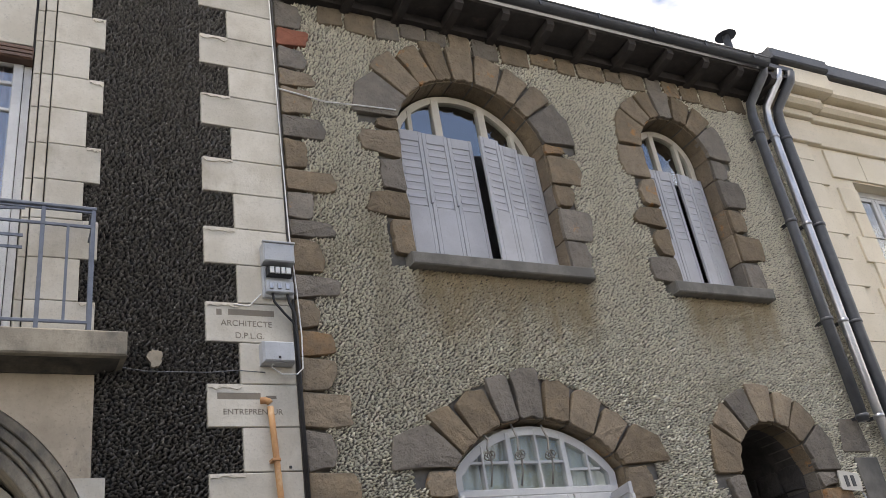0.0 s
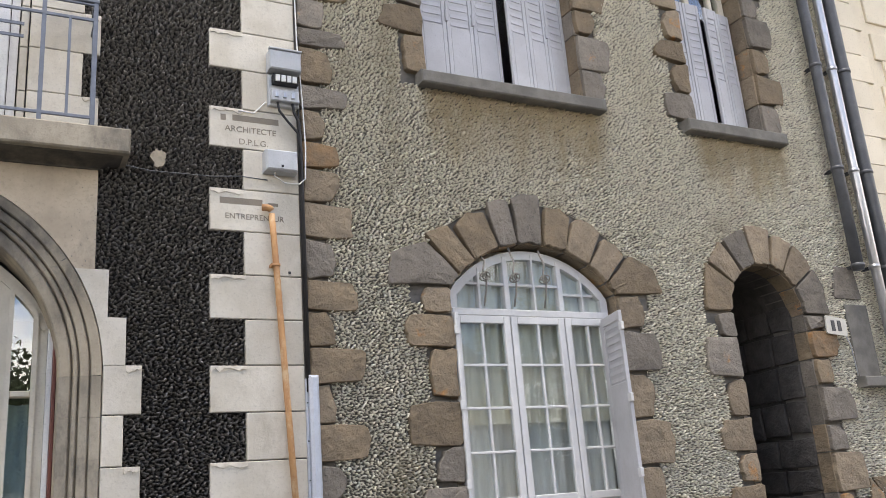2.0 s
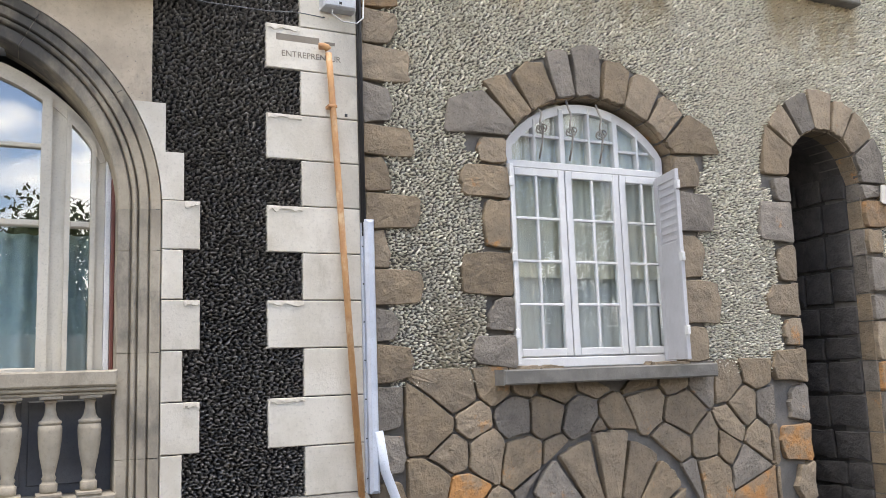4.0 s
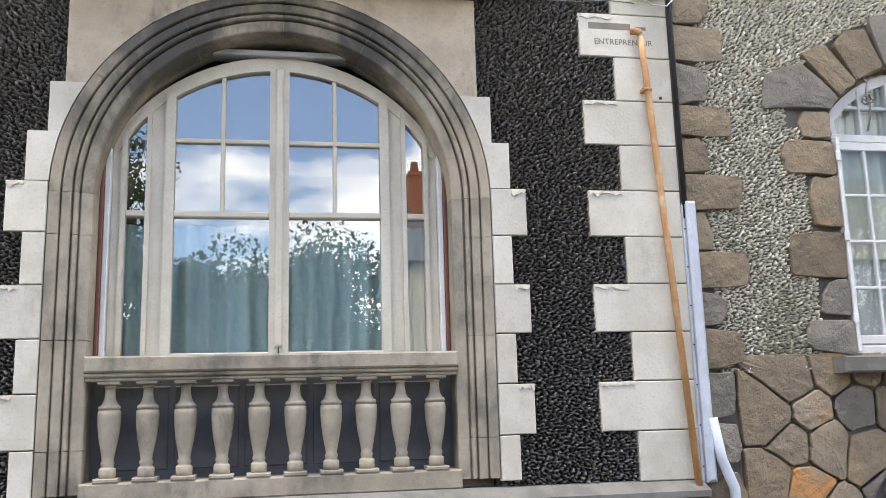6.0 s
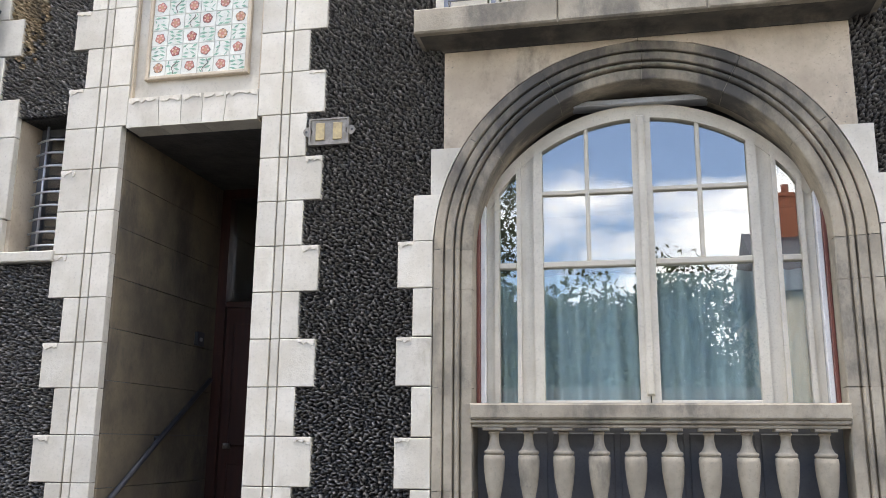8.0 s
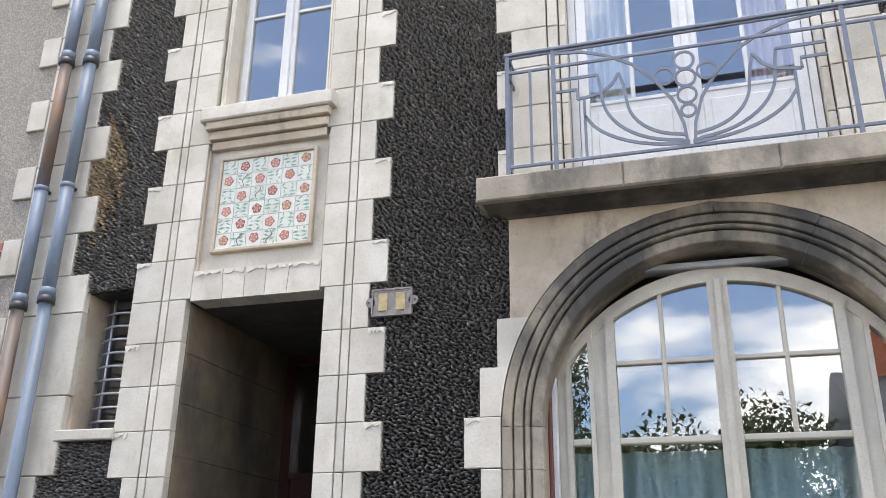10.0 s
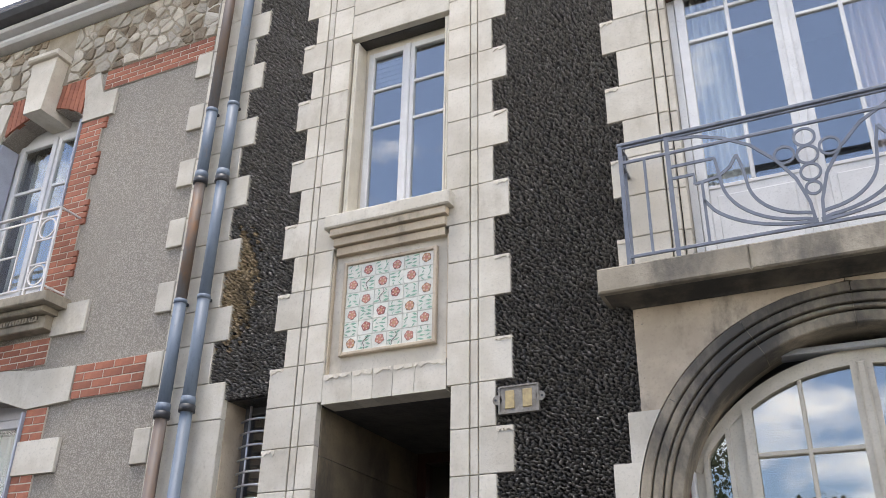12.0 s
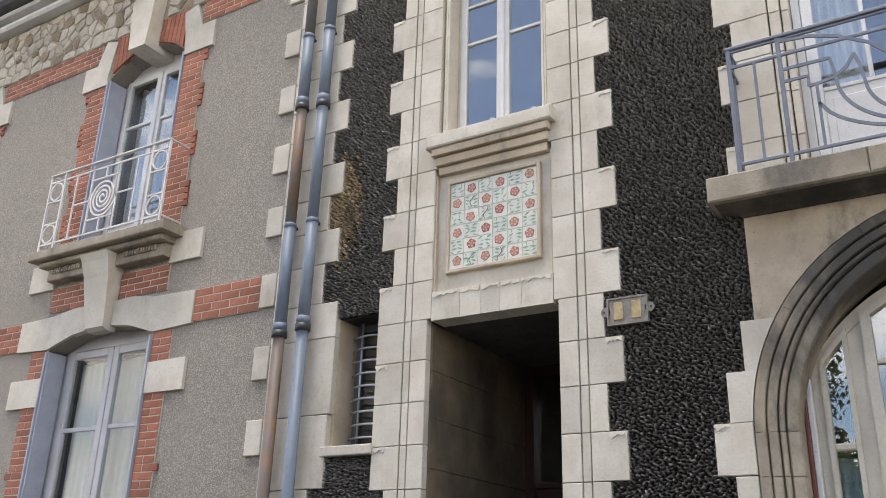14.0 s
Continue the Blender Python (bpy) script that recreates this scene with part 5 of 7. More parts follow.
def arch_stones(o, outer, n, seed, a_low, wing, uneven=0.045, y=0.0, depth=0.30, kind=None):
    """Voussoirs with uneven backs between two broad springers; their soffits line the head of the opening.
    a_low: where the springers end and the voussoirs begin; wing: how far the springers reach out from the jamb."""
    rr = random.Random(seed)
    cx, half = (o["x0"] + o["x1"]) / 2, (o["x1"] - o["x0"]) / 2
    a0 = math.degrees(math.acos(min(1.0, half / o["r"])))
    ri = o["r"]

    def f(r, t):
        return cx + r * math.cos(t), o["cz"] + r * math.sin(t)

    cuts = [a_low + (180 - 2 * a_low) * k / n + (rr.uniform(-2.0, 2.0) if 0 < k < n else 0) for k in range(n + 1)]
    spans = [(a0, a_low)] + list(zip(cuts, cuts[1:])) + [(180 - a_low, 180 - a0)]
    for k, (u, v) in enumerate(spans):
        g = math.degrees(0.007 / ri)
        a, b = radians(u + g), radians(v - g)
        m = (a + b) / 2
        ro = outer * (1 + rr.uniform(-uneven, uneven * 0.6)) * (1.03 if k == len(spans) // 2 else 1)
        if k in (0, len(spans) - 1):
            side, low, high = (1, a, b) if k == 0 else (-1, b, a)
            zs = o["cz"] + ri * math.sin(low)
            top = f(outer * rr.uniform(0.95, 1.02), high)
            w = half + wing * rr.uniform(0.92, 1.06)
            poly = [f(ri, high), f(ri, m), (cx + side * half, zs), (cx + side * w, zs + rr.uniform(-0.02, 0.03)), (cx + side * (half + (w - half) * rr.uniform(0.84, 0.95)), zs + (top[1] - zs) * rr.uniform(0.60, 0.78)), top]
            poly = poly[::-1] if side > 0 else poly
        else:
            poly = [f(ri, b), f(ri, m), f(ri, a), f(ro * (1 + rr.uniform(-0.025, 0.025)), a + 0.012), f(ro * 1.01, m), f(ro * (1 + rr.uniform(-0.025, 0.025)), b - 0.012)][::-1]
        tone = kind or rr.choices(("stone_tan", "stone_grey", "stone_brown"), (7, 3, 4))[0]
        stone(poly, rr, wall_stone, 0.09, y - rr.uniform(0, 0.015), tone, 0.010, "arch_stone")
        # soffit blocks behind the face
        for c, d in ((a, m), (m, b)) if b - a > 0.5 else ((a, b),):
            bm = bmesh.new()
            prism(bm, [f(ri - 0.010, c + 0.004), f(ri - 0.012, (c + d) / 2), f(ri - 0.010, d - 0.004), f(ri + 0.10, d - 0.004), f(ri + 0.10, c + 0.004)], 0.035, depth)
            part("soffit_stone", bm, M["stone_brown" if kind is None else kind], wall_stone)


def jamb_stones(o, z0, z1, seed, short=0.27, long=0.42, sides=(-1, 1), depth=0.30, step=0.26):
    rr = random.Random(seed)
    for side in sides:
        x = o["x0"] if side < 0 else o["x1"]
        z, k = z0, rr.randrange(2)
        while z < z1 - 0.05:
            h = min(rr.uniform(step * 0.8, step * 1.25), z1 - z)
            if z1 - z - h < 0.12:
                h = z1 - z
            w = (long if k % 2 else short) + rr.uniform(-0.04, 0.04)
            xo = x + side * w
            p = [(x, z + 0.007), (xo - side * rr.uniform(0, 0.05), z + 0.007 + rr.uniform(0, 0.035)), (xo + side * rr.uniform(-0.02, 0.03), z + h * rr.uniform(0.4, 0.6)), (xo - side * rr.uniform(0, 0.08), z + h - 0.012 - rr.uniform(0, 0.03)), (x, z + h - 0.012)]
            stone(p if side > 0 else p[::-1], rr, wall_stone, 0.09, rr.uniform(-0.018, 0.004), None, 0.012)
            xa, xb = x - side * rr.uniform(0.008, 0.02), x + side * 0.06
            part("reveal_stone", boxes((min(xa, xb), max(xa, xb), 0.035, depth, z + 0.006, z + h - 0.006)), M[rr.choice(("stone_brown", "stone_grey", "stone_tan"))], wall_stone)
            z, k = z + h, k + 1


arch_stones(UW, 1.33, 7, 31, 37, 0.44)
jamb_stones(UW, 5.44, 6.95, 32, 0.25, 0.40, step=0.31)
arch_stones(SW, 0.86, 5, 33, 36, 0.32)
jamb_stones(SW, 5.39, 7.13, 34, 0.22, 0.36, step=0.31)
arch_stones(GW, 1.44, 7, 35, 44, 0.52)
jamb_stones(GW, 1.72, 3.54, 36, 0.24, 0.42, step=0.33)
arch_stones(PA, 0.88, 5, 37, 34, 0.34, depth=0.22)
jamb_stones(PA, 0.14, 3.43, 38, 0.24, 0.40, depth=0.19, step=0.33)
arch_stones(CE, 0.85, 5, 47, 30, 0.40, 0.05)

# rubble base: an uneven jigsaw of split stones
def clip(poly, px, pz, nx, nz):
    """Keeps the side of the line through (px, pz) that lies against the normal."""
    out = []
    n = len(poly)
    for k in range(n):
        a, b = poly[k], poly[(k + 1) % n]
        da = (a[0] - px) * nx + (a[1] - pz) * nz
        db = (b[0] - px) * nx + (b[1] - pz) * nz
        if da <= 0:
            out.append(a)
        if da * db < 0:
            t = da / (da - db)
            out.append((a[0] + (b[0] - a[0]) * t, a[1] + (b[1] - a[1]) * t))
    return out


def rubble(x0, x1, z0, z1, size, seed, parent, away=(), kinds=None, y_wall=0.10, y_face=0.005, gap=0.009, swell=0.006):
    rr = random.Random(seed)
    sites = []
    for r in range(int((z1 - z0) / size) + 1):
        for c in range(int((x1 - x0) / (size * 1.25)) + 1):
            if rr.random() < 0.16:
                continue
            sites.append((x0 + (c + 0.5 + 0.5 * (r % 2) + rr.uniform(-0.30, 0.30)) * size * 1.25, z0 + (r + 0.5 + rr.uniform(-0.30, 0.30)) * size))
            if rr.random() < 0.14:
                sites.append((sites[-1][0] + rr.choice((-1, 1)) * size * 0.55, sites[-1][1] + rr.choice((-1, 1)) * size * 0.5))
    for sx, sz in sites:
        poly = [(x0, z0), (x1, z0), (x1, z1), (x0, z1)]
        for ox, oz in sites:
            if (ox, oz) == (sx, sz) or abs(ox - sx) > size * 4 or abs(oz - sz) > size * 4:
                continue
            d = math.hypot(ox - sx, oz - sz)
            nx, nz = (ox - sx) / d, (oz - sz) / d
            poly = clip(poly, (sx + ox) / 2 - nx * gap, (sz + oz) / 2 - nz * gap, nx, nz)
            if len(poly) < 3:
                break
        for ax, az, ar in away:
            d = math.hypot(ax - sx, az - sz) or 1
            nx, nz = (ax - sx) / d, (az - sz) / d
            poly = clip(poly, ax - nx * (ar + gap), az - nz * (ar + gap), nx, nz)
            if len(poly) < 3:
                break
        if len(poly) < 3:
            continue
        area = abs(sum(poly[k][0] * poly[(k + 1) % len(poly)][1] - poly[(k + 1) % len(poly)][0] * poly[k][1] for k in range(len(poly)))) / 2
        if area < size * size * 0.10:
            continue
        key = kinds[rr.randrange(len(kinds))] if kinds else None
        stone(poly, rr, parent, y_wall, y_face + rr.uniform(-0.008, 0.008), key, 0.008, "rubble_stone", swell)


rubble(3.17, 6.74, 0.14, 1.74, 0.27, 41, wall_stone, away=((4.93, 0.31, 0.90), (5.0, 2.05, 0.46)))
rubble(8.58, 9.56, 0.14, 1.80, 0.24, 42, wall_stone)
# row of stones under the eaves
rr = random.Random(44)
x = 3.32
while x < 9.0:
    w = rr.uniform(0.20, 0.42)
    zb = 7.96 + rr.uniform(-0.05, 0.06)
    stone([(x, zb), (x + w - 0.03, zb + rr.uniform(-0.02, 0.02)), (x + w - 0.03, 8.2), (x, 8.2)], rr, wall_stone, 0.08, 0.0, None, 0.008)
    x += w
stone([(8.62, 3.62), (9.02, 3.60), (8.98, 3.95), (8.70, 3.97)], rr, wall_stone)
# sills
for name, x0, x1, z0, z1, y in (("sill", 3.94, 5.89, 5.32, 5.44, -0.10), ("sill", 6.90, 8.28, 5.265, 5.39, -0.10), ("sill", 3.90, 5.97, 1.60, 1.715, -0.15)):
    bm = boxes((x0, x1, y, 0.30, z0, z1, 0.012))
    part(name, bm, M["concrete"], wall_stone)
part("pale_pilaster", boxes((8.74, 9.08, 0.0, 0.10, 2.79, 3.55, 0.006)), M["concrete"], wall_stone)
part("pilaster_ledge", boxes((8.70, 9.50, -0.10, 0.10, 2.68, 2.785, 0.01)), M["concrete"], wall_stone)

# passage vault behind the arch
passage = thing("passage", (7.65, 0.5, 0.12), "dark vaulted stone passage through the house", "passage", kind="structure")
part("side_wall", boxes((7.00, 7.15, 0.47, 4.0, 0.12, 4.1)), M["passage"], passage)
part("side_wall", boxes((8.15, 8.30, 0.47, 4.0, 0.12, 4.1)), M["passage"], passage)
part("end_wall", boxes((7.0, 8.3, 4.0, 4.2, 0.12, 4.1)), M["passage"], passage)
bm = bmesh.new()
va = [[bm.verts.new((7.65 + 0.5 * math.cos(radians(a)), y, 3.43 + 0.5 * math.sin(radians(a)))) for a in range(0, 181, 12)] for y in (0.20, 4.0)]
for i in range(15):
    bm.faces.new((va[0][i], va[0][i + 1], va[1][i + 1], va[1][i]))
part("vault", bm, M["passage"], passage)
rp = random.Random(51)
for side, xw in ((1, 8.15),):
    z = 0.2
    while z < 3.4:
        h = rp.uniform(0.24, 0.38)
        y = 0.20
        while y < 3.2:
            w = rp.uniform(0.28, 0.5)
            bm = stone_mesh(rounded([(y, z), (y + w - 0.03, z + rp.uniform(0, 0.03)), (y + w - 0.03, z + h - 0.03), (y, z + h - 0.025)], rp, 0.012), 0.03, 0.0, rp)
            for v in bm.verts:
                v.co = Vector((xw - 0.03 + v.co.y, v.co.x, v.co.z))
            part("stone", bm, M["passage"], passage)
            y += w
        z += h
plate2 = thing("house_number_sign", (8.49, -0.02, 3.3), "white enamel number plate tilted on rough stone", "number plate")
bm = bmesh.new()
prism(bm, [(8.335, 3.24), (8.355, 3.40), (8.37, 3.415), (8.63, 3.375), (8.645, 3.36), (8.63, 3.21), (8.615, 3.20), (8.35, 3.225)], -0.05, -0.035)
part("backplate", bm, M["plate_white"], plate2)
for xo in (8.44, 8.53):
    part("figure_bar", boxes((xo - 0.025, xo + 0.025, -0.056, -0.05, 3.25, 3.36, 0.002)), M["dark_iron"], plate2)
tube([(8.62, -0.03, 3.21), (8.68, -0.02, 3.12), (8.70, -0.02, 2.8)], 0.007, "wire", M["grey_plastic"], plate2)

# ---- stone house: upper shutters and windows ----
def louvred(parent, x0, x1, z0, z1, y, mat, name="leaf", louvre_from=0.42, louvre_to=0.92, n=9, base=None):
    """A shutter leaf: rim, flat foot panel, louvred upper part."""
    bm = bmesh.new()
    w = x1 - x0
    h = z1 - z0
    za, zb = z0 + h * louvre_from, z0 + h * louvre_to
    box(bm, x0, x1, y + 0.012, y + 0.03, z0, z1)
    for a, b, c, d in ((x0, x0 + 0.04, z0, z1), (x1 - 0.04, x1, z0, z1), (x0 + 0.04, x1 - 0.04, zb, z1), (x0 + 0.04, x1 - 0.04, z0, za)):
        box(bm, a, b, y, y + 0.013, c, d, 0.004)
    for k in range(n):
        z = za + (zb - za) * (k + 0.25) / n
        t = (zb - za) / n
        vs = [(x0 + 0.045, y + 0.004, z), (x1 - 0.045, y + 0.004, z), (x1 - 0.045, y + 0.013, z + t * 0.62), (x0 + 0.045, y + 0.013, z + t * 0.62)]
        v = [bm.verts.new(q) for q in vs] + [bm.verts.new((q[0], q[1] + 0.006, q[2])) for q in vs]
        for f in ((0, 1, 2, 3), (4, 5, 6, 7), (0, 1, 5, 4), (2, 3, 7, 6), (0, 3, 7, 4), (1, 2, 6, 5)):
            bm.faces.new([v[i] for i in f])
    if base is not None:
        px, py, ang = base
        rot = Matrix.Rotation(radians(ang), 4, 'Z')
        for v in bm.verts:
            q = rot @ Vector((v.co.x - px, v.co.y - py, v.co.z))
            v.co = Vector((q.x + px, q.y + py, q.z))
    return part(name, bm, M[mat], parent)


def arched_frame(thing_name, label, o, y, mat, z_tr, mull, inset=0.05, bars=(), pane_mat="glass"):
    t = thing(thing_name, ((o["x0"] + o["x1"]) / 2, y, o["z0"]), label, "window", kind="structure")
    cx = (o["x0"] + o["x1"]) / 2
    half = (o["x1"] - o["x0"]) / 2 - inset
    r = o["r"] - inset
    a0 = math.degrees(math.acos(min(1, half / r)))
    n = 26
    pts = [(cx + half - 0.03, o["z0"])] + [(cx + (r - 0.03) * math.cos(radians(a0 + (180 - 2 * a0) * k / n)), o["cz"] + (r - 0.03) * math.sin(radians(a0 + (180 - 2 * a0) * k / n))) for k in range(n + 1)] + [(cx - half + 0.03, o["z0"])]
    part("frame", flat_bar(pts, 0.075, y, y + 0.07), M[mat], t)
    top = lambda x: o["cz"] + math.sqrt(max(0.0, r * r - (x - cx) ** 2)) - 0.02
    if z_tr:
        part("transom", boxes((cx - half, cx + half, y - 0.015, y + 0.06, z_tr - 0.035, z_tr + 0.03, 0.01)), M[mat], t)
    for x, w in mull:
        part("mullion", boxes((x - w / 2, x + w / 2, y - 0.006, y + 0.06, (z_tr or o["z0"]), top(x), 0.006)), M[mat], t)
    zb = z_tr or o["z0"]
    for x0, x1, zz in bars:
        part("glazing_bar", boxes((x0, x1, y + 0.004, y + 0.04, zz - 0.012, zz + 0.012, 0.004)), M[mat], t)
    g = bmesh.new()
    xs = [cx + half - 0.05 - (2 * half - 0.10) * k / 16 for k in range(17)]
    prism(g, [(cx - half + 0.05, zb), (cx + half - 0.05, zb)] + [(x, top(x) - 0.02) for x in xs], y + 0.03, y + 0.034)
    part("pane", g, M[pane_mat], t).visible_shadow = False
    return t


arched_frame("window_4", "white arched window over closed grey shutters", UW, 0.24, "cream_paint", None, ((4.62, 0.09), (5.16, 0.09), (4.30, 0.05), (5.50, 0.05)))
arched_frame("window_5", "narrow cream arched window over closed shutters", SW, 0.24, "cream_paint", None, ((7.50, 0.07), (7.85, 0.05)))
shutters = thing("window_shutters", (4.9, 0.2, 5.44), "pale grey louvred folding shutters, closed under an arch", "shutter", "upper shutters")
for k in range(3):
    louvred(shutters, 4.10 + 0.285 * k, 4.38 + 0.285 * k, 5.455, 6.98 - 0.01 * k, 0.19, "shutter_grey")
for k in range(3):
    louvred(shutters, 4.975 + 0.245 * k, 5.215 + 0.245 * k, 5.455, 6.96 - 0.045 * k, 0.185, "shutter_grey", base=(5.7, 0.2, 9))
for x in (4.38, 4.66, 5.22, 5.46):
    part("hinge", boxes((x - 0.012, x + 0.012, 0.165 - (0.0 if x < 5 else 0.035), 0.19, 6.14, 6.26, 0.004)), M["shutter_grey"], shutters)
shutters2 = thing("window_shutters", (7.55, 0.2, 5.39), "pale grey louvred shutters, closed in the narrow arch", "shutter", "upper shutters")
for k in range(2):
    louvred(shutters2, 7.14 + 0.235 * k, 7.37 + 0.235 * k, 5.405, 6.98, 0.19, "shutter_grey")
for k in range(2):
    louvred(shutters2, 7.63 + 0.205 * k, 7.83 + 0.205 * k, 5.405, 6.94 - 0.02 * k, 0.185, "shutter_grey", base=(8.04, 0.2, 7))

# ---- stone house: ground-floor window ----
gw = arched_frame("window_6", "white arched window with many small panes", GW, 0.12, "white_paint", 3.37, ((4.70, 0.05), (5.25, 0.05), (4.43, 0.022), (4.98, 0.022), (5.48, 0.022)),
                  bars=((4.16, 4.68, 3.62), (4.72, 5.23, 3.62), (5.27, 5.60, 3.55)), pane_mat="thin_glass")
part("bottom_rail", boxes((4.13, 5.75, 0.10, 0.19, 1.72, 1.80, 0.008)), M["white_paint"], gw)
for a, b in ((4.155, 4.695), (4.705, 5.245), (5.255, 5.735)):
    sash(gw, a, b, 0.10, 1.81, 3.335, 2, 4, 0.062, 0.022, 0.045, pane_mat="thin_glass")
curtain("curtain", 4.2, 5.7, 0.195, 2.45, 3.93, "curtain_cream", "cream half curtain behind the many-paned window", 14, 0.012, 31)
curtain("net_curtain", 4.2, 5.7, 0.235, 1.75, 2.6, "curtain_white", "white net curtain behind the many-paned window", 12, 0.015, 32)
iron = thing("window_ironwork", (4.9, 0.04, 3.4), "twisted wrought-iron bars with knots before the fanlight", "grille")
for x, zt in ((4.43, 3.84), (4.72, 3.92), (5.02, 3.91)):
    tube([(x - 0.02, 0.02, 3.40), (x, 0.0, 3.52), (x + 0.012, 0.0, 3.62), (x - 0.012, 0.0, 3.70), (x + 0.008, 0.0, 3.78), (x - 0.02, 0.03, zt)], 0.009, "bar", M["bronze"], iron, "", 6)
    for a in range(3):
        pts = [(x + 0.035 * math.cos(k * 0.7 + a * 2.1), 0.0 + 0.03 * math.sin(k * 0.7), 3.645 + 0.035 * math.sin(k * 0.7 + a * 2.1)) for k in range(9)]
        tube(pts, 0.006, "knot", M["bronze"], iron, "", 6)
sh = thing("open_shutter", (5.6, 0.0, 1.74), "white louvred shutter standing open beside the window", "shutter")
louvred(sh, 5.62, 6.02, 1.75, 3.32, 0.06, "shutter_grey", "leaf", 0.62, 0.95, 8, base=(5.62, 0.07, -105))
louvred(sh, 5.64, 5.94, 1.75, 3.30, 0.06, "shutter_grey", "leaf", 0.62, 0.95, 8, base=(5.64, 0.09, -96))
for z in (1.95, 2.55, 3.15):
    part("hinge", boxes((5.505, 5.535, -0.34, -0.30, z, z + 0.07, 0.004)), M["white_paint"], sh)
sh2 = thing("open_shutter", (4.1, 0.0, 1.74), "white shutter folded back against the window jamb", "shutter")
part("leaf", boxes((4.105, 4.135, -0.02, 0.10, 1.75, 3.33, 0.004)), M["white_paint"], sh2)
for z in (1.95, 2.55, 3.15):
    part("hinge", boxes((4.09, 4.13, -0.03, -0.02, z, z + 0.07, 0.004)), M["white_paint"], sh2)
part("grating", boxes(*[(4.60 + 0.09 * k, 4.62 + 0.09 * k, 0.18, 0.20, 0.12, 0.66) for k in range(8)]), M["dark_iron"], wall_stone)

# ---- eaves, gutter and roof of the stone house ----
eaves = thing("eaves", (6.2, -0.2, 8.2), "dark tarred wooden eaves with rafter ends", "eaves", kind="structure")
part("soffit_board", boxes((RX1, 9.55, -0.42, 0.05, 8.30, 8.34)), M["eave_wood"], eaves)
part("wall_plate", boxes((RX1 + 0.01, 9.5, -0.06, 0.06, 8.20, 8.30)), M["eave_wood"], eaves)
for k in range(12):
    x = 3.05 + 0.56 * k
    bm = bmesh.new()
    prof = [(0.05, 8.16), (0.05, 8.30), (-0.42, 8.30), (-0.42, 8.24), (-0.36, 8.20), (-0.15, 8.17)]
    for xx in (x - 0.045, x + 0.045):
        bm.faces.new([bm.verts.new((xx, y, z)) for y, z in prof])
    bm.verts.ensure_lookup_table()
    for i in range(6):
        bm.faces.new((bm.verts[i], bm.verts[(i + 1) % 6], bm.verts[6 + (i + 1) % 6], bm.verts[6 + i]))
    part("rafter_end", bm, M["eave_wood"], eaves)
gutter = thing("gutter", (6.2, -0.5, 8.3), "dark half-round zinc gutter along the eaves", "gutter")
bm = bmesh.new()
rows = [[bm.verts.new((x, -0.50 + r * math.cos(radians(a)), 8.40 + r * math.sin(radians(a)))) for r in (0.075, 0.068) for a in (range(180, 361, 15) if r > 0.07 else range(360, 179, -15))] for x in (RX1, 9.05)]
m = len(rows[0])
for i in range(m):
    bm.faces.new((rows[0][i], rows[0][(i + 1) % m], rows[1][(i + 1) % m], rows[1][i]))
part("trough", bm, M["pipe_dark"], gutter)
tube([(RX1, -0.575, 8.405), (9.05, -0.575, 8.405)], 0.012, "lip", M["pipe_dark"], gutter)
for k in range(8):
    x = 3.3 + 0.78 * k
    part("bracket", boxes((x - 0.012, x + 0.012, -0.59, -0.41, 8.395, 8.415), (x - 0.012, x + 0.012, -0.585, -0.575, 8.33, 8.40)), M["pipe_dark"], gutter)


def roof(name, x0, x1, y0, z0, y1, z1, label):
    r = tagged(part(name, prism(bmesh.new(), rect(x0, x1, 0, 0.06), 0, 1), M["slate"]), label, "roof", kind="structure")
    for v in r.data.vertices:
        t = v.co.y
        v.co = Vector((v.co.x, y0 + (y1 - y0) * t, z0 + (z1 - z0) * t + v.co.z))
    return r


roof("roof_stone_house", RX1, 9.6, -0.45, 8.40, 4.4, 12.6, "steep dark slate roof above the gutter")
flue = thing("flue_pipe", (8.9, 0.1, 8.8), "dark metal flue with a flat cap", "chimney")
tube([(9.44, 0.20, 8.6), (9.44, 0.20, 9.52)], 0.055, "pipe", M["pipe_dark"], flue)
bm = bmesh.new()
bmesh.ops.create_cone(bm, cap_ends=True, segments=20, radius1=0.15, radius2=0.04, depth=0.08, matrix=pose(9.44, 0.20, 9.55))
part("cap", bm, M["pipe_dark"], flue)
# downpipes in the corner
for name, xs, mat, r in (("downpipe", (8.95, 8.93, 8.92), "pipe_dark", 0.06), ("downpipe", (9.22, 9.20, 9.18), "zinc", 0.05), ("downpipe", (9.42, 9.40, 9.38), "pipe_dark", 0.065)):
    zb = 3.9 if xs[0] < 9 else 0.12
    dp = thing(name, (xs[0], -0.12, zb), "bare zinc downpipe held by collars" if mat == "zinc" else "dark grey downpipe held by collars", "downpipe", "corner downpipes")
    yt = -0.42
    tube([(xs[0] + 0.12, yt, 8.40), (xs[0] + 0.10, yt + 0.02, 8.28), (xs[0] + 0.02, -0.14, 8.0), (xs[0], -0.12, 7.8), (xs[1], -0.12, 5.5), (xs[2], -0.12, zb)], r, "pipe", M[mat], dp, "", 14)
    for z in (7.55, 6.3, 5.05, 3.95):
        if z >= zb:
            x = xs[0] + (xs[2] - xs[0]) * (7.8 - z) / 4
            tube([(x, -0.12, z - 0.02), (x, -0.12, z + 0.02)], r + 0.010, "collar", M[mat], dp, "", 14)
            part("bracket", boxes((x - 0.02, x + 0.02, -0.06, 0.06, z - 0.015, z + 0.015)), M["dark_iron"], dp)

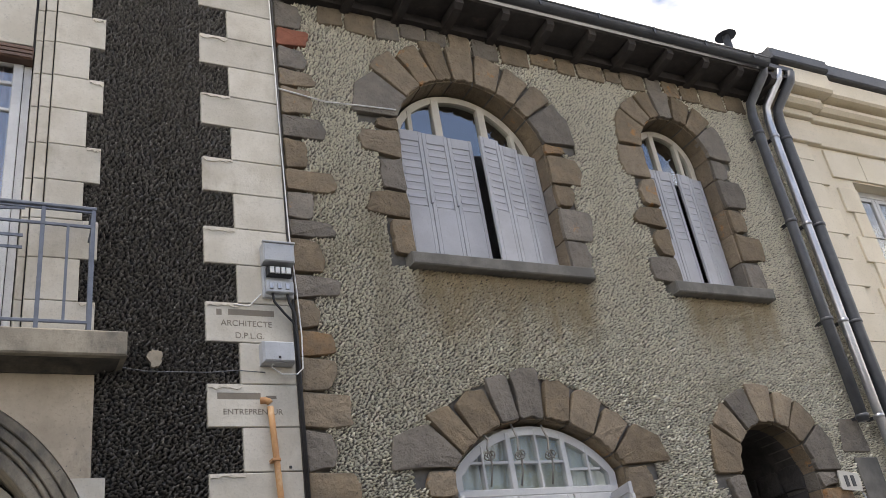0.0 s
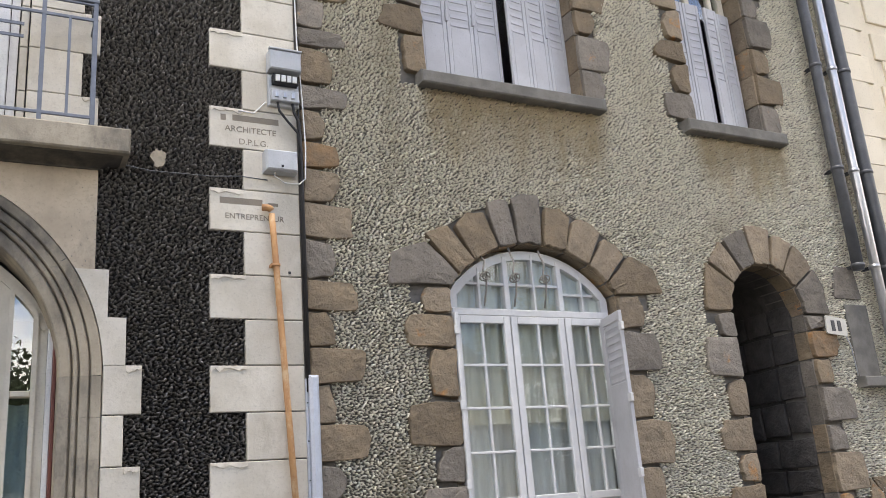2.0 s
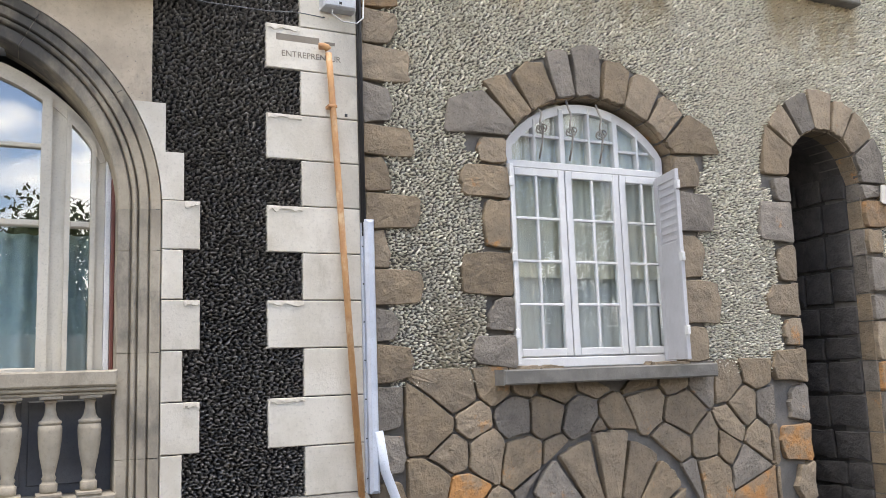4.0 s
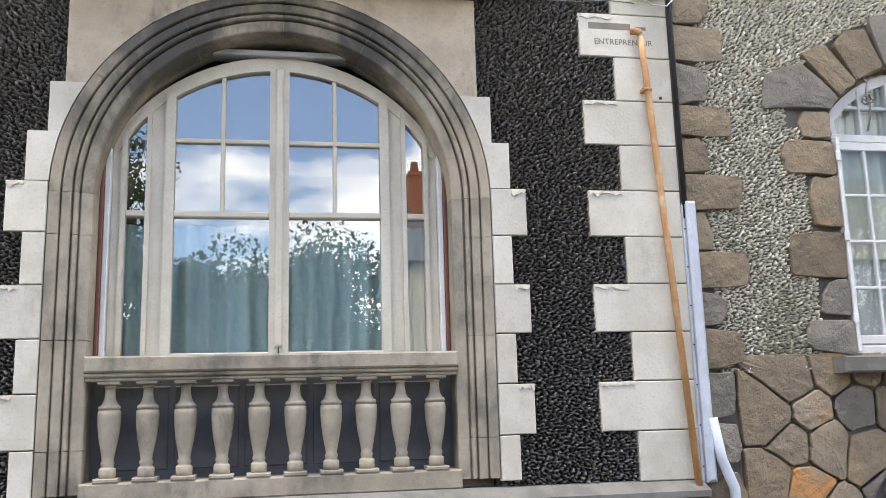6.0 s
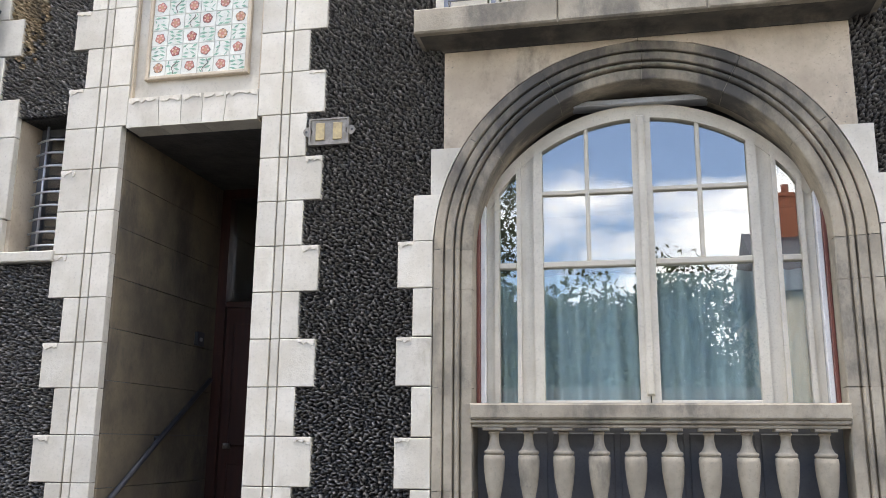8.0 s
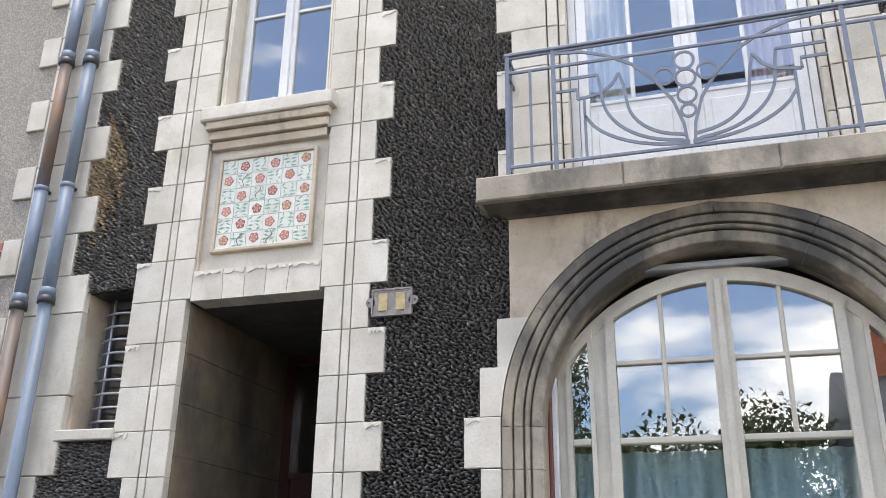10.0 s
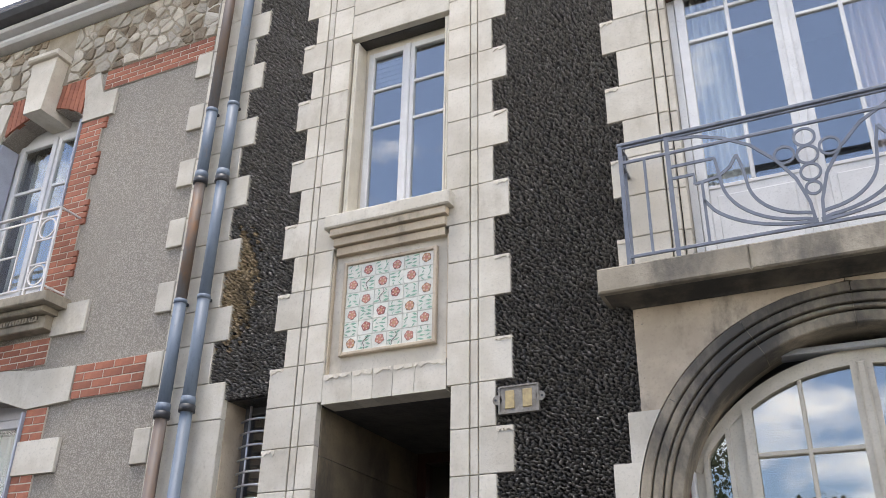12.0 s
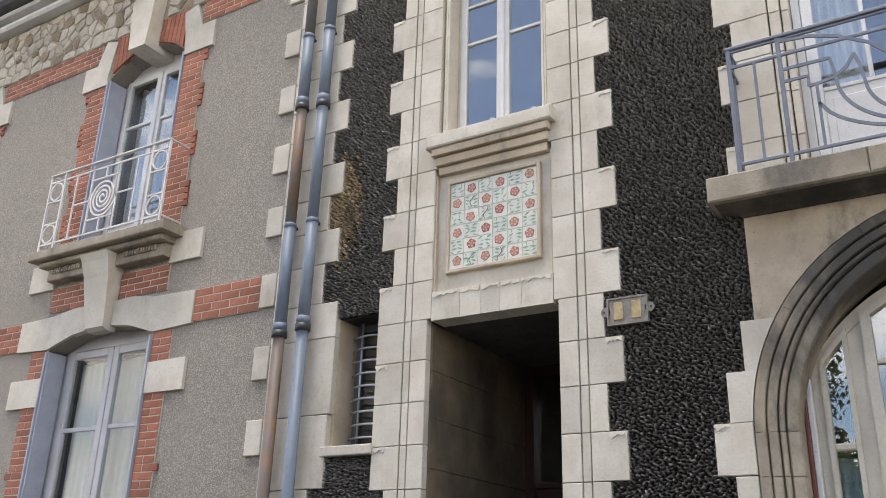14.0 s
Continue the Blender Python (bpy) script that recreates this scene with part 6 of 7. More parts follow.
# ---- cream ashlar house beyond ----
win = rect(10.62, 11.75, 5.3, 7.18)
wall_cream = tagged(part("wall_cream_house", wall_sheet(rect(9.62, 16.0, 0.1, 8.95), [win, rect(13.2, 14.4, 5.3, 7.18)], 0.03, 0.40), M["cream_ashlar"]),
                    "cream limestone house front with quoins and cornice", "wall", kind="structure")
z = 0.2
k = 0
while z < 7.6:
    h = 0.36
    ashlar(9.63, 10.10 if k % 2 else 9.98, z, min(z + h, 7.66), wall_cream, 0.0, 0.05, "cream_ashlar")
    ashlar(10.36 if k % 2 else 10.24, 10.60, z, min(z + h, 7.2), wall_cream, 0.0, 0.05, "cream_ashlar") if z < 7.0 else None
    z += h
    k += 1
for x0, x1 in ((10.24, 10.9), (10.9, 11.45), (11.45, 12.1), (12.1, 13.0)):
    ashlar(x0, x1, 7.20, 7.62, wall_cream, 0.0, 0.05, "cream_ashlar")
for z0, z1, y in ((7.66, 7.86, -0.02), (7.865, 8.05, 0.012), (8.055, 8.16, -0.05)):
    part("frieze", boxes((9.62, 10.2, y - 0.03, 0.06, z0, z1, 0.01), (10.205, 16.0, y, 0.06, z0, z1, 0.01)), M["cream_ashlar"], wall_cream)
part("cornice", boxes((9.55, 10.42, -0.36, 0.06, 8.32, 8.62, 0.03), (10.425, 16.0, -0.30, 0.06, 8.32, 8.60, 0.03), (9.60, 10.32, -0.22, 0.06, 8.165, 8.315, 0.05), (10.33, 16.0, -0.17, 0.06, 8.165, 8.315, 0.05)), M["cream_ashlar"], wall_cream)
part("roof_edge", boxes((9.35, 10.40, -0.42, 0.5, 8.63, 8.80, 0.02), (10.405, 16.0, -0.36, 0.5, 8.61, 8.80, 0.02)), M["pipe_dark"], wall_cream)
roof("roof_cream_house", 9.5, 16.0, -0.3, 8.81, 4.4, 11.0, "low dark slate roof behind the cornice")
wc = thing("window_7", (11.2, 0.2, 5.3), "white window in the cream stone front", "window", kind="structure")
part("frame", boxes((10.62, 10.69, 0.20, 0.28, 5.3, 7.18), (11.68, 11.75, 0.20, 0.28, 5.3, 7.18), (10.69, 11.68, 0.20, 0.28, 7.10, 7.18)), M["white_paint"], wc)
sash(wc, 10.695, 11.18, 0.19, 5.32, 7.09, 1, 3, 0.06)
sash(wc, 11.19, 11.675, 0.19, 5.32, 7.09, 1, 3, 0.06)
rooms("wall_rooms_cream_house", 9.63, 16.0, 0.40, 4.4, 8.9, 4.6, ())


# ---- brick and grey roughcast house ----
LX = -7.87            # middle of its windows
lu_open = rect(LX - 0.66, LX + 0.66, 5.27, 7.60)
lu_open = lu_open[:2] + [(LX + 0.66, 7.55), (LX + 0.40, 7.74), (LX, 7.82), (LX - 0.40, 7.74), (LX - 0.66, 7.55)]
ll_open = [(LX - 0.83, 1.9), (LX + 0.83, 1.9), (LX + 0.83, 4.18), (LX + 0.45, 4.31), (LX, 4.36), (LX - 0.45, 4.31), (LX - 0.83, 4.18)]
LX2 = LX - 3.72
lu2 = [(x - 3.72, z) for x, z in lu_open]
ll2 = [(x - 3.72, z) for x, z in ll_open]
wall_brick = tagged(part("wall_brick_house", wall_sheet(rect(-14.0, RX0 - 0.002, 0.1, 9.0), [lu_open, ll_open, lu2, ll2], 0.03, 0.45), M["grey_render"]),
                    "grey roughcast house front banded with red brick and white stone", "wall", kind="structure")
brick_mesh = {}
BH, BL = 0.075, 0.235


def brick(x0, x1, z0, z1, parent, y=0.008):
    key = (round(x1 - x0, 3), round(z1 - z0, 3), round(y, 4))
    if key not in brick_mesh:
        bm = bmesh.new()
        box(bm, 0.006, x1 - x0 - 0.006, 0.0, 0.03, 0.006, z1 - z0 - 0.006, 0.003)
        brick_mesh[key] = mesh_of(bm, "brick", M["brick"])
    ob = new("brick", brick_mesh[key])
    ob.parent = parent
    ob.matrix_basis = Matrix.Translation((x0, y, z0))
    return ob


def brick_field(x0, x1, z0, z1, parent, name, toothed=0):
    """Coursed bricks on a bed of mortar; toothed: side on which every third course steps out."""
    part(name, boxes((x0 + 0.004, x1 - 0.004, 0.013, 0.06, z0 + 0.002, z1 - 0.002)), M["brick_joint"], parent)
    n = max(1, round((z1 - z0) / BH))
    h = (z1 - z0) / n
    for r in range(n):
        xa, xb = x0, x1
        if toothed and (r // 4) % 2:
            xa, xb = (xa - 0.06, xb) if toothed < 0 else (xa, xb + 0.06)
        x = xa
        step = BL if r % 2 else BL / 2
        while x < xb - 0.02:
            e = x + step
            if xb - e < 0.05:
                e = xb
            brick(round(x, 3), round(min(e, xb), 3), round(z0 + r * h, 4), round(z0 + r * h + h, 4), parent)
            x, step = e, BL


def cut_stone(poly, parent, y0=-0.006, y1=0.07, name="stone", mat="ashlar"):
    return part(name, prism(bmesh.new(), poly, y0, y1), M[mat], parent)


def front_window(cx, full):
    """Brick jambs, white stones and brick arch round one axis of windows."""
    w = wall_brick
    for s in (-1, 1):
        def X(u):
            return cx + s * u
        def span(u, v):
            return min(X(u), X(v)), max(X(u), X(v))
        # upper window
        for z0, z1 in ((5.23, 7.46),):
            brick_field(*span(0.66, 0.98), z0, z1, w, "brick_bed", s)
        p = [(X(0.66), 7.47), (X(1.11), 7.47), (X(1.11), 7.80), (X(0.90), 7.80), (X(0.78), 8.12), (X(0.58), 8.06), (X(0.66), 7.60)]
        cut_stone(p, w)
        cut_stone([(X(0.93), 4.90), (X(1.36), 4.90), (X(1.36), 5.22), (X(0.93), 5.22)], w)
        brick_field(*span(0.20, 0.93), 4.62, 4.90, w, "brick_bed")
        # brick flat arch between skewback and key
        n = 6
        for k in range(n):
            a, b = 0.17 + (0.60 - 0.17) * k / n, 0.17 + (0.60 - 0.17) * (k + 1) / n
            zl = lambda u: 7.82 - 0.27 * (u / 0.66) ** 2 * 0.9
            cut_stone([(X(a + 0.004), zl(a)), (X(b - 0.004), zl(b)), (X(b * 0.98 + 0.03 - 0.004), 8.11), (X(a * 0.98 + 0.03 + 0.004), 8.11)], w, 0.008, 0.06, "brick", "brick")
        # lower window
        brick_field(*span(0.83, 1.10), 1.9, 2.90, w, "brick_bed", s)
        brick_field(*span(0.83, 1.10), 2.90, 3.57, w, "brick_bed")
        brick_field(*span(0.83, 1.10), 3.88, 4.19, w, "brick_bed")
        cut_stone([(X(0.83), 3.57), (X(1.35), 3.57), (X(1.35), 3.88), (X(0.83), 3.88)], w)
        cut_stone([(X(0.17), 4.34), (X(0.45), 4.31), (X(0.83), 4.19), (X(1.36), 4.215), (X(1.36), 4.55), (X(0.80), 4.565), (X(0.45), 4.615), (X(0.17), 4.60)], w)
    # key corbel carrying the balcony, and keystone over the upper window
    bm = bmesh.new()
    side = [(-0.02, 4.29), (-0.08, 4.32), (-0.10, 4.50), (-0.15, 4.85), (-0.20, 5.02), (-0.24, 5.10), (0.08, 5.10), (0.08, 4.29)]
    L, R = [], []
    for y, z in side:
        hw = 0.145 + 0.07 * max(0.0, (z - 4.3) / 0.8)
        L.append(bm.verts.new((cx - hw, y, z)))
        R.append(bm.verts.new((cx + hw, y, z)))
    bm.faces.new(L)
    bm.faces.new(R)
    for i in range(8):
        bm.faces.new((L[i], L[(i + 1) % 8], R[(i + 1) % 8], R[i]))
    part("corbel", bm, M["ashlar"], w)
    bm = bmesh.new()
    prism(bm, [(cx - 0.14, 7.70), (cx + 0.14, 7.70), (cx + 0.20, 8.42), (cx - 0.20, 8.42)], -0.16, 0.30)
    box(bm, cx - 0.24, cx + 0.24, -0.22, 0.06, 8.42, 8.50, 0.02)
    part("keystone", bm, M["ashlar"], w)
    part("balcony_ledge", boxes((cx - 1.08, cx + 1.08, -0.28, 0.20, 5.16, 5.265, 0.012), (cx - 0.98, cx + 0.98, -0.20, 0.06, 5.10, 5.158, 0.015), (cx - 0.93, cx + 0.93, -0.10, 0.06, 4.96, 5.098, 0.01)), M["moulding"], w)
    for s in (-1, 1):
        for k in range(12):
            x = cx + s * (0.36 + 0.042 * k)
            part("dentil", boxes((x - 0.013, x + 0.013, -0.125, -0.10, 5.03, 5.085)), M["moulding"], w)
    if not full:
        return
    # upper French window, tall blue-grey shutters folded in the reveal
    t = thing("window_8", (cx, 0.3, 5.27), "grey-white French window standing behind a small balcony", "window", kind="structure")
    part("frame", boxes((cx - 0.66, cx - 0.60, 0.28, 0.36, 5.27, 7.80), (cx + 0.60, cx + 0.66, 0.28, 0.36, 5.27, 7.80), (cx - 0.60, cx + 0.60, 0.28, 0.36, 7.62, 7.80)), M["white_paint"], t)
    sash(t, cx - 0.595, cx - 0.005, 0.26, 5.29, 7.61, 1, 2, 0.07, 0.04, 0.05, row_z=[6.95], panel=0.35)
    sash(t, cx + 0.005, cx + 0.595, 0.26, 5.29, 7.61, 1, 2, 0.07, 0.04, 0.05, row_z=[6.95], panel=0.35)
    part("bead", boxes((cx - 0.025, cx + 0.025, 0.24, 0.259, 5.3, 7.6, 0.008)), M["white_paint"], t)
    for s in (-1, 1):
        sh = thing("folding_shutter", (cx + s * 0.64, 0.1, 5.27), "blue-grey shutter folded into the window reveal", "shutter", "brick house shutters")
        for k in range(2):
            xa = cx + s * (0.655 - 0.028 * k)
            xb = xa - s * 0.024
            part("leaf", boxes((min(xa, xb), max(xa, xb), -0.01 + 0.02 * k, 0.25, 5.285, 7.52, 0.005)), M["shutter_blue"], sh)
    curtain("curtain", cx - 0.55, cx + 0.55, 0.48, 5.3, 7.6, "curtain_white", "white curtain behind the French window", 10, 0.03, 61)
    # lower window
    t = thing("window_9", (cx, 0.3, 1.9), "pale grey two-leaf window under a stone arch", "window", kind="structure")
    part("frame", boxes((cx - 0.80, cx - 0.72, 0.24, 0.33, 1.9, 4.36), (cx + 0.72, cx + 0.80, 0.24, 0.33, 1.9, 4.36), (cx - 0.72, cx + 0.72, 0.24, 0.33, 4.20, 4.36)), M["shutter_grey"], t)
    sash(t, cx - 0.715, cx - 0.005, 0.22, 1.95, 4.19, 1, 2, 0.085, 0.045, 0.05, "shutter_grey", row_z=[3.34], pane_mat="thin_glass")
    sash(t, cx + 0.005, cx + 0.715, 0.22, 1.95, 4.19, 1, 2, 0.085, 0.045, 0.05, "shutter_grey", row_z=[3.34], pane_mat="thin_glass")
    curtain("curtain", cx - 0.7, cx + 0.7, 0.42, 1.9, 4.1, "curtain_white", "white curtain behind the ground-floor window", 12, 0.025, 62)
    for s in (-1, 1):
        sh = thing("folding_shutter", (cx + s * 0.80, 0.1, 1.9), "blue-grey shutter folded into the window reveal", "shutter", "brick house shutters")
        for k in range(2):
            xa = cx + s * (0.825 - 0.028 * k)
            xb = xa - s * 0.024
            part("leaf", boxes((min(xa, xb), max(xa, xb), -0.02 + 0.02 * k, 0.22, 1.92, 4.16, 0.005)), M["shutter_blue"], sh)
    # small white railing
    r = thing("balcony_railing", (cx, -0.24, 5.265), "small white iron balcony railing with a spiral", "railing")
    RW = M["rail_white"]
    xl, xr, zb, zt, zm = cx - 0.97, cx + 0.97, 5.34, 6.20, 6.11
    ya, yb = -0.25, -0.235
    part("top_rail", boxes((xl - 0.01, xr + 0.01, -0.262, -0.225, zt - 0.01, zt + 0.01, 0.004)), RW, r)
    part("middle_rail", boxes((xl, xr, ya, yb, zm - 0.009, zm + 0.009)), RW, r)
    part("bottom_rail", boxes((xl, xr, ya, yb, zb - 0.009, zb + 0.009)), RW, r)
    for x in (xl, xr, xl + 0.25, xr - 0.25):
        part("post", boxes((x - 0.011, x + 0.011, ya - 0.003, yb + 0.003, 5.266, zt)), RW, r)
    for x in (cx - 0.50, cx - 0.22, cx, cx + 0.22, cx + 0.50):
        for z0, z1 in (((zb, 5.50), (5.98, zm)) if abs(x - cx) < 0.1 else ((zb, zm),)):
            part("bar", boxes((x - 0.008, x + 0.008, ya, yb, z0, z1)), RW, r)
    for x0, x1, z in ((cx - 0.22, cx + 0.22, 5.50), (cx - 0.22, cx + 0.22, 5.98), (cx - 0.50, cx - 0.22, 5.74), (cx + 0.22, cx + 0.50, 5.74)):
        part("cross_bar", boxes((x0, x1, ya, yb, z - 0.008, z + 0.008)), RW, r)
    part("spiral", flat_bar([(cx + (0.02 + 0.20 * k / 70) * math.cos(k * 0.36), 5.74 + (0.02 + 0.21 * k / 70) * math.sin(k * 0.36)) for k in range(71)], 0.020, ya, yb), RW, r)
    for x in (xl + 0.125, xr - 0.125):
        for z in (zb + 0.125, zm - 0.125):
            part("ring", flat_bar([(x + 0.105 * math.cos(radians(a)), z + 0.105 * math.sin(radians(a))) for a in range(0, 360, 15)], 0.016, ya, yb, True), RW, r)
        for z in (zb + 0.25, zm - 0.25):
            part("cross_bar", boxes((x - 0.125, x + 0.125, ya, yb, z - 0.008, z + 0.008)), RW, r)
    for x in (xl, xr):
        for z in (zb, zt):
            part("return_bar", boxes((x - 0.009, x + 0.009, -0.235, 0.03, z - 0.009, z + 0.009)), RW, r)


front_window(LX, True)
front_window(LX2, False)
# bands of brick between the window axes
for z0, z1, a in ((4.225, 4.555, 1.36), (7.84, 8.11, 0.88)):
    brick_field(LX + a, -5.66 if z0 < 5 else -5.47, z0, z1, wall_brick, "brick_bed")
    brick_field(LX2 + a, LX - a, z0, z1, wall_brick, "brick_bed")
    brick_field(-13.4, LX2 - a, z0, z1, wall_brick, "brick_bed")
# rubble frieze under the roof
part("frieze_bed", boxes((-14.0, -5.47, 0.01, 0.06, 8.115, 8.97)), M["frieze_mortar"], wall_brick)
for a, b, seed in ((LX + 0.26, -5.48, 71), (LX2 + 0.26, LX - 0.26, 72), (-13.4, LX2 - 0.26, 73)):
    rubble(a, b, 8.125, 8.93, 0.135, seed, wall_brick, kinds=("flint", "flint", "flint", "stone_tan"), y_wall=0.05, y_face=-0.004, gap=0.012, swell=0.010)
le = thing("eaves", (-9.5, -0.2, 8.95), "white painted eaves moulding under slate", "eaves", kind="structure")
part("moulding", boxes((-14.0, RX0, -0.16, 0.06, 8.95, 9.05, 0.03), (-14.0, RX0, -0.26, 0.06, 9.055, 9.12, 0.02)), M["white_paint"], le)
part("gutter", boxes((-14.0, RX0, -0.42, 0.06, 9.125, 9.24, 0.05)), M["pipe_dark"], le)
roof("roof_brick_house", -14.0, RX0, -0.4, 9.24, 4.4, 12.5, "dark slate roof over the brick house")
roof("roof_dark_house", RX0, RX1, -0.2, 9.6, 4.4, 12.5, "dark slate roof over the black house")

# pipes on the party quoin
for x, mats, zj in ((-5.275, ("zinc_blue", "pipe_rusty"), (6.19, 3.92)), (-5.015, ("zinc_blue", "zinc_blue"), (6.15, 3.95))):
    dp = thing("downpipe", (x, -0.09, 0.12), "blue-grey downpipe with collars and rust streaks" if mats[1] == "pipe_rusty" else "blue-grey painted downpipe with dark collars", "downpipe", "party wall downpipes")
    cuts = [0.12, 3.92, 4.95, 6.19, 7.0, 9.3]
    for k, (a, b) in enumerate(zip(cuts, cuts[1:])):
        m = "pipe_rusty" if (mats[1] == "pipe_rusty" and k in (0, 2, 4)) else "zinc_blue"
        r = 0.054 if k % 2 else 0.051
        lean = lambda z: x + (z - 5) * 0.006
        tube([(lean(a), -0.09, a), (lean(b), -0.09, b)], r, "pipe", M[m], dp, "", 16)
    for z in zj:
        xx = x + (z - 5) * 0.006
        tube([(xx, -0.09, z - 0.03), (xx, -0.09, z + 0.03)], 0.068, "collar", M["dark_iron"], dp, "", 16)
        tube([(xx, -0.09, z + 0.031), (xx, -0.09, z + 0.10)], 0.062, "socket", M["zinc_blue"], dp, "", 16)
    for z in (4.95, 7.0):
        xx = x + (z - 5) * 0.006
        tube([(xx, -0.09, z - 0.02), (xx, -0.09, z + 0.02)], 0.059, "ring", M["zinc_blue"], dp, "", 16)
        part("bracket", boxes((xx - 0.02, xx + 0.02, -0.05, 0.04, z - 0.012, z + 0.012)), M["dark_iron"], dp)


# ---- relief of the thrown render ----
def thrown(shape, step, wave, stretch, seed):
    """A field of wormy crests, 0 to 1, on a grid."""
    gen = np.random.default_rng(seed)
    nz, nx = shape
    spec = np.fft.rfft2(gen.standard_normal((nz, nx)))
    kz = np.fft.fftfreq(nz, step)[:, None] / stretch
    kx = np.fft.rfftfreq(nx, step)[None, :]
    k = np.hypot(kx, kz) * wave
    f = np.fft.irfft2(spec * (np.exp(-((k - 1.0) / 0.62) ** 2) + 0.45 * np.exp(-((k - 2.2) / 0.9) ** 2) + 0.35 * np.exp(-(k / 0.3) ** 2)), s=(nz, nx))
    f = f / f.std()
    f = np.clip((f + 1.2) / 2.8, 0, 1)
    return 0.5 * f + 0.5 * f * f * (3 - 2 * f)


def render_skin(x0, x1, z0, z1, step, y_low, y_high, wave, stretch, seed, drop, material, parent):
    nx, nz = int((x1 - x0) / step) + 1, int((z1 - z0) / step) + 1
    f = thrown((nz, nx), step, wave, stretch, seed)
    X = x0 + np.arange(nx)[None, :] * step + np.zeros((nz, 1))
    Z = z0 + np.arange(nz)[:, None] * step + np.zeros((1, nx))
    gone = np.zeros((nz, nx), bool)
    for test in drop:
        gone |= test(X, Z)
    co = np.stack((X, y_low + (y_high - y_low) * f, Z), -1).reshape(-1, 3)
    idx = np.arange(nx * nz).reshape(nz, nx)
    quad = np.stack((idx[:-1, :-1], idx[:-1, 1:], idx[1:, 1:], idx[1:, :-1]), -1)
    keep = ~(gone[:-1, :-1] | gone[:-1, 1:] | gone[1:, 1:] | gone[1:, :-1])
    quad = quad[keep]
    used, inv = np.unique(quad, return_inverse=True)
    co, quad = co[used], inv.reshape(-1, 4)
    me = bpy.data.meshes.new("roughcast")
    me.vertices.add(len(co))
    me.vertices.foreach_set("co", co.astype(np.float32).ravel())
    me.loops.add(quad.size)
    me.loops.foreach_set("vertex_index", quad.astype(np.int32).ravel())
    me.polygons.add(len(quad))
    me.polygons.foreach_set("loop_start", np.arange(0, quad.size, 4, dtype=np.int32))
    me.polygons.foreach_set("use_smooth", np.ones(len(quad), bool))
    me.update(calc_edges=True)
    me.materials.append(material)
    ob = new("roughcast", me)
    ob.parent = parent
    return tagged(ob, kind="stuff")


def in_rect(x0, x1, z0, z1):
    return lambda X, Z: (X > x0) & (X < x1) & (Z > z0) & (Z < z1)


def in_arch(o, grow):
    cx, half = (o["x0"] + o["x1"]) / 2, (o["x1"] - o["x0"]) / 2 + grow
    return lambda X, Z: (Z > o["z0"] - 0.09) & (((abs(X - cx) < half) & (Z < o["cz"])) | (((X - cx) ** 2 + (Z - o["cz"]) ** 2 < (o["r"] + grow) ** 2) & (abs(X - cx) < half)))


def worn_at(X, Z):
    """The ragged patch where the black coat has worn off."""
    return ((X + 4.77) / 0.20) ** 2 + ((Z - 5.05) / 0.50) ** 2 + 0.4 * np.sin(X * 47 + Z * 23) + 0.35 * np.sin(Z * 61 - X * 31) < 1.1


arch_o = dict(x0=ACX - 1.42, x1=ACX + 1.42, z0=0.9, cz=ACZ, r=1.42)
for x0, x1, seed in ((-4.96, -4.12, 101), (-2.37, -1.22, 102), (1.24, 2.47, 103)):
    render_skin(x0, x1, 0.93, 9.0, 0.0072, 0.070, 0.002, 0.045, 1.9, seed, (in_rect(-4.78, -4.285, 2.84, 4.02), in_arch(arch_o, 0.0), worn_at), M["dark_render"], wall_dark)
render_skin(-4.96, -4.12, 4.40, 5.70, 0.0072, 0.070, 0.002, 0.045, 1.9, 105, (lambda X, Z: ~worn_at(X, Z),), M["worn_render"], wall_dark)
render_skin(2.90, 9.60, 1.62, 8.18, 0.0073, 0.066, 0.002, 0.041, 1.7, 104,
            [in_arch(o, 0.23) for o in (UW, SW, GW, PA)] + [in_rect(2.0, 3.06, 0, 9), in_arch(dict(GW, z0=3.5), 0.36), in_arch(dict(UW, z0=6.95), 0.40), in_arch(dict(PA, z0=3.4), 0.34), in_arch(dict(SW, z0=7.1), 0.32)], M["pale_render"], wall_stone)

# ---- across the street: an added wall, a house with a brick chimney, trees ----
# Unseen wall, added to close the street and hold back low sky light.
tagged(part("wall_opposite", boxes((-70, 3.4, -16.4, -16.0, -0.1, 2.9), (14.5, 70, -16.4, -16.0, -0.1, 2.9)), M["mortar"]), "plain grey wall added to close the unseen far side", "wall", kind="structure")
opp = thing("opposite_house", (9, -18, 0), "plain cream house with brick chimney across the street", "house")
part("wall", boxes((3.4, 14.5, -24.0, -16.0, -0.1, 5.2)), M["cream_ashlar"], opp)
bm = bmesh.new()
gable = [(-15.7, 5.2), (-20.0, 7.6), (-24.3, 5.2)]
ga = [bm.verts.new((3.2, y, z)) for y, z in gable]
gb = [bm.verts.new((14.7, y, z)) for y, z in gable]
bm.faces.new(ga)
bm.faces.new(gb)
for i in range(3):
    bm.faces.new((ga[i], ga[(i + 1) % 3], gb[(i + 1) % 3], gb[i]))
part("roof", bm, M["slate"], opp)
part("chimney", boxes((3.9, 4.7, -20.3, -19.5, 6.5, 8.5), (3.85, 4.75, -20.35, -19.45, 8.5, 8.62)), M["brick"], opp)
for x in (4.10, 4.50):
    tube([(x, -19.9, 8.62), (x, -19.9, 9.0)], 0.12, "chimney_pot", M["brick"], opp)


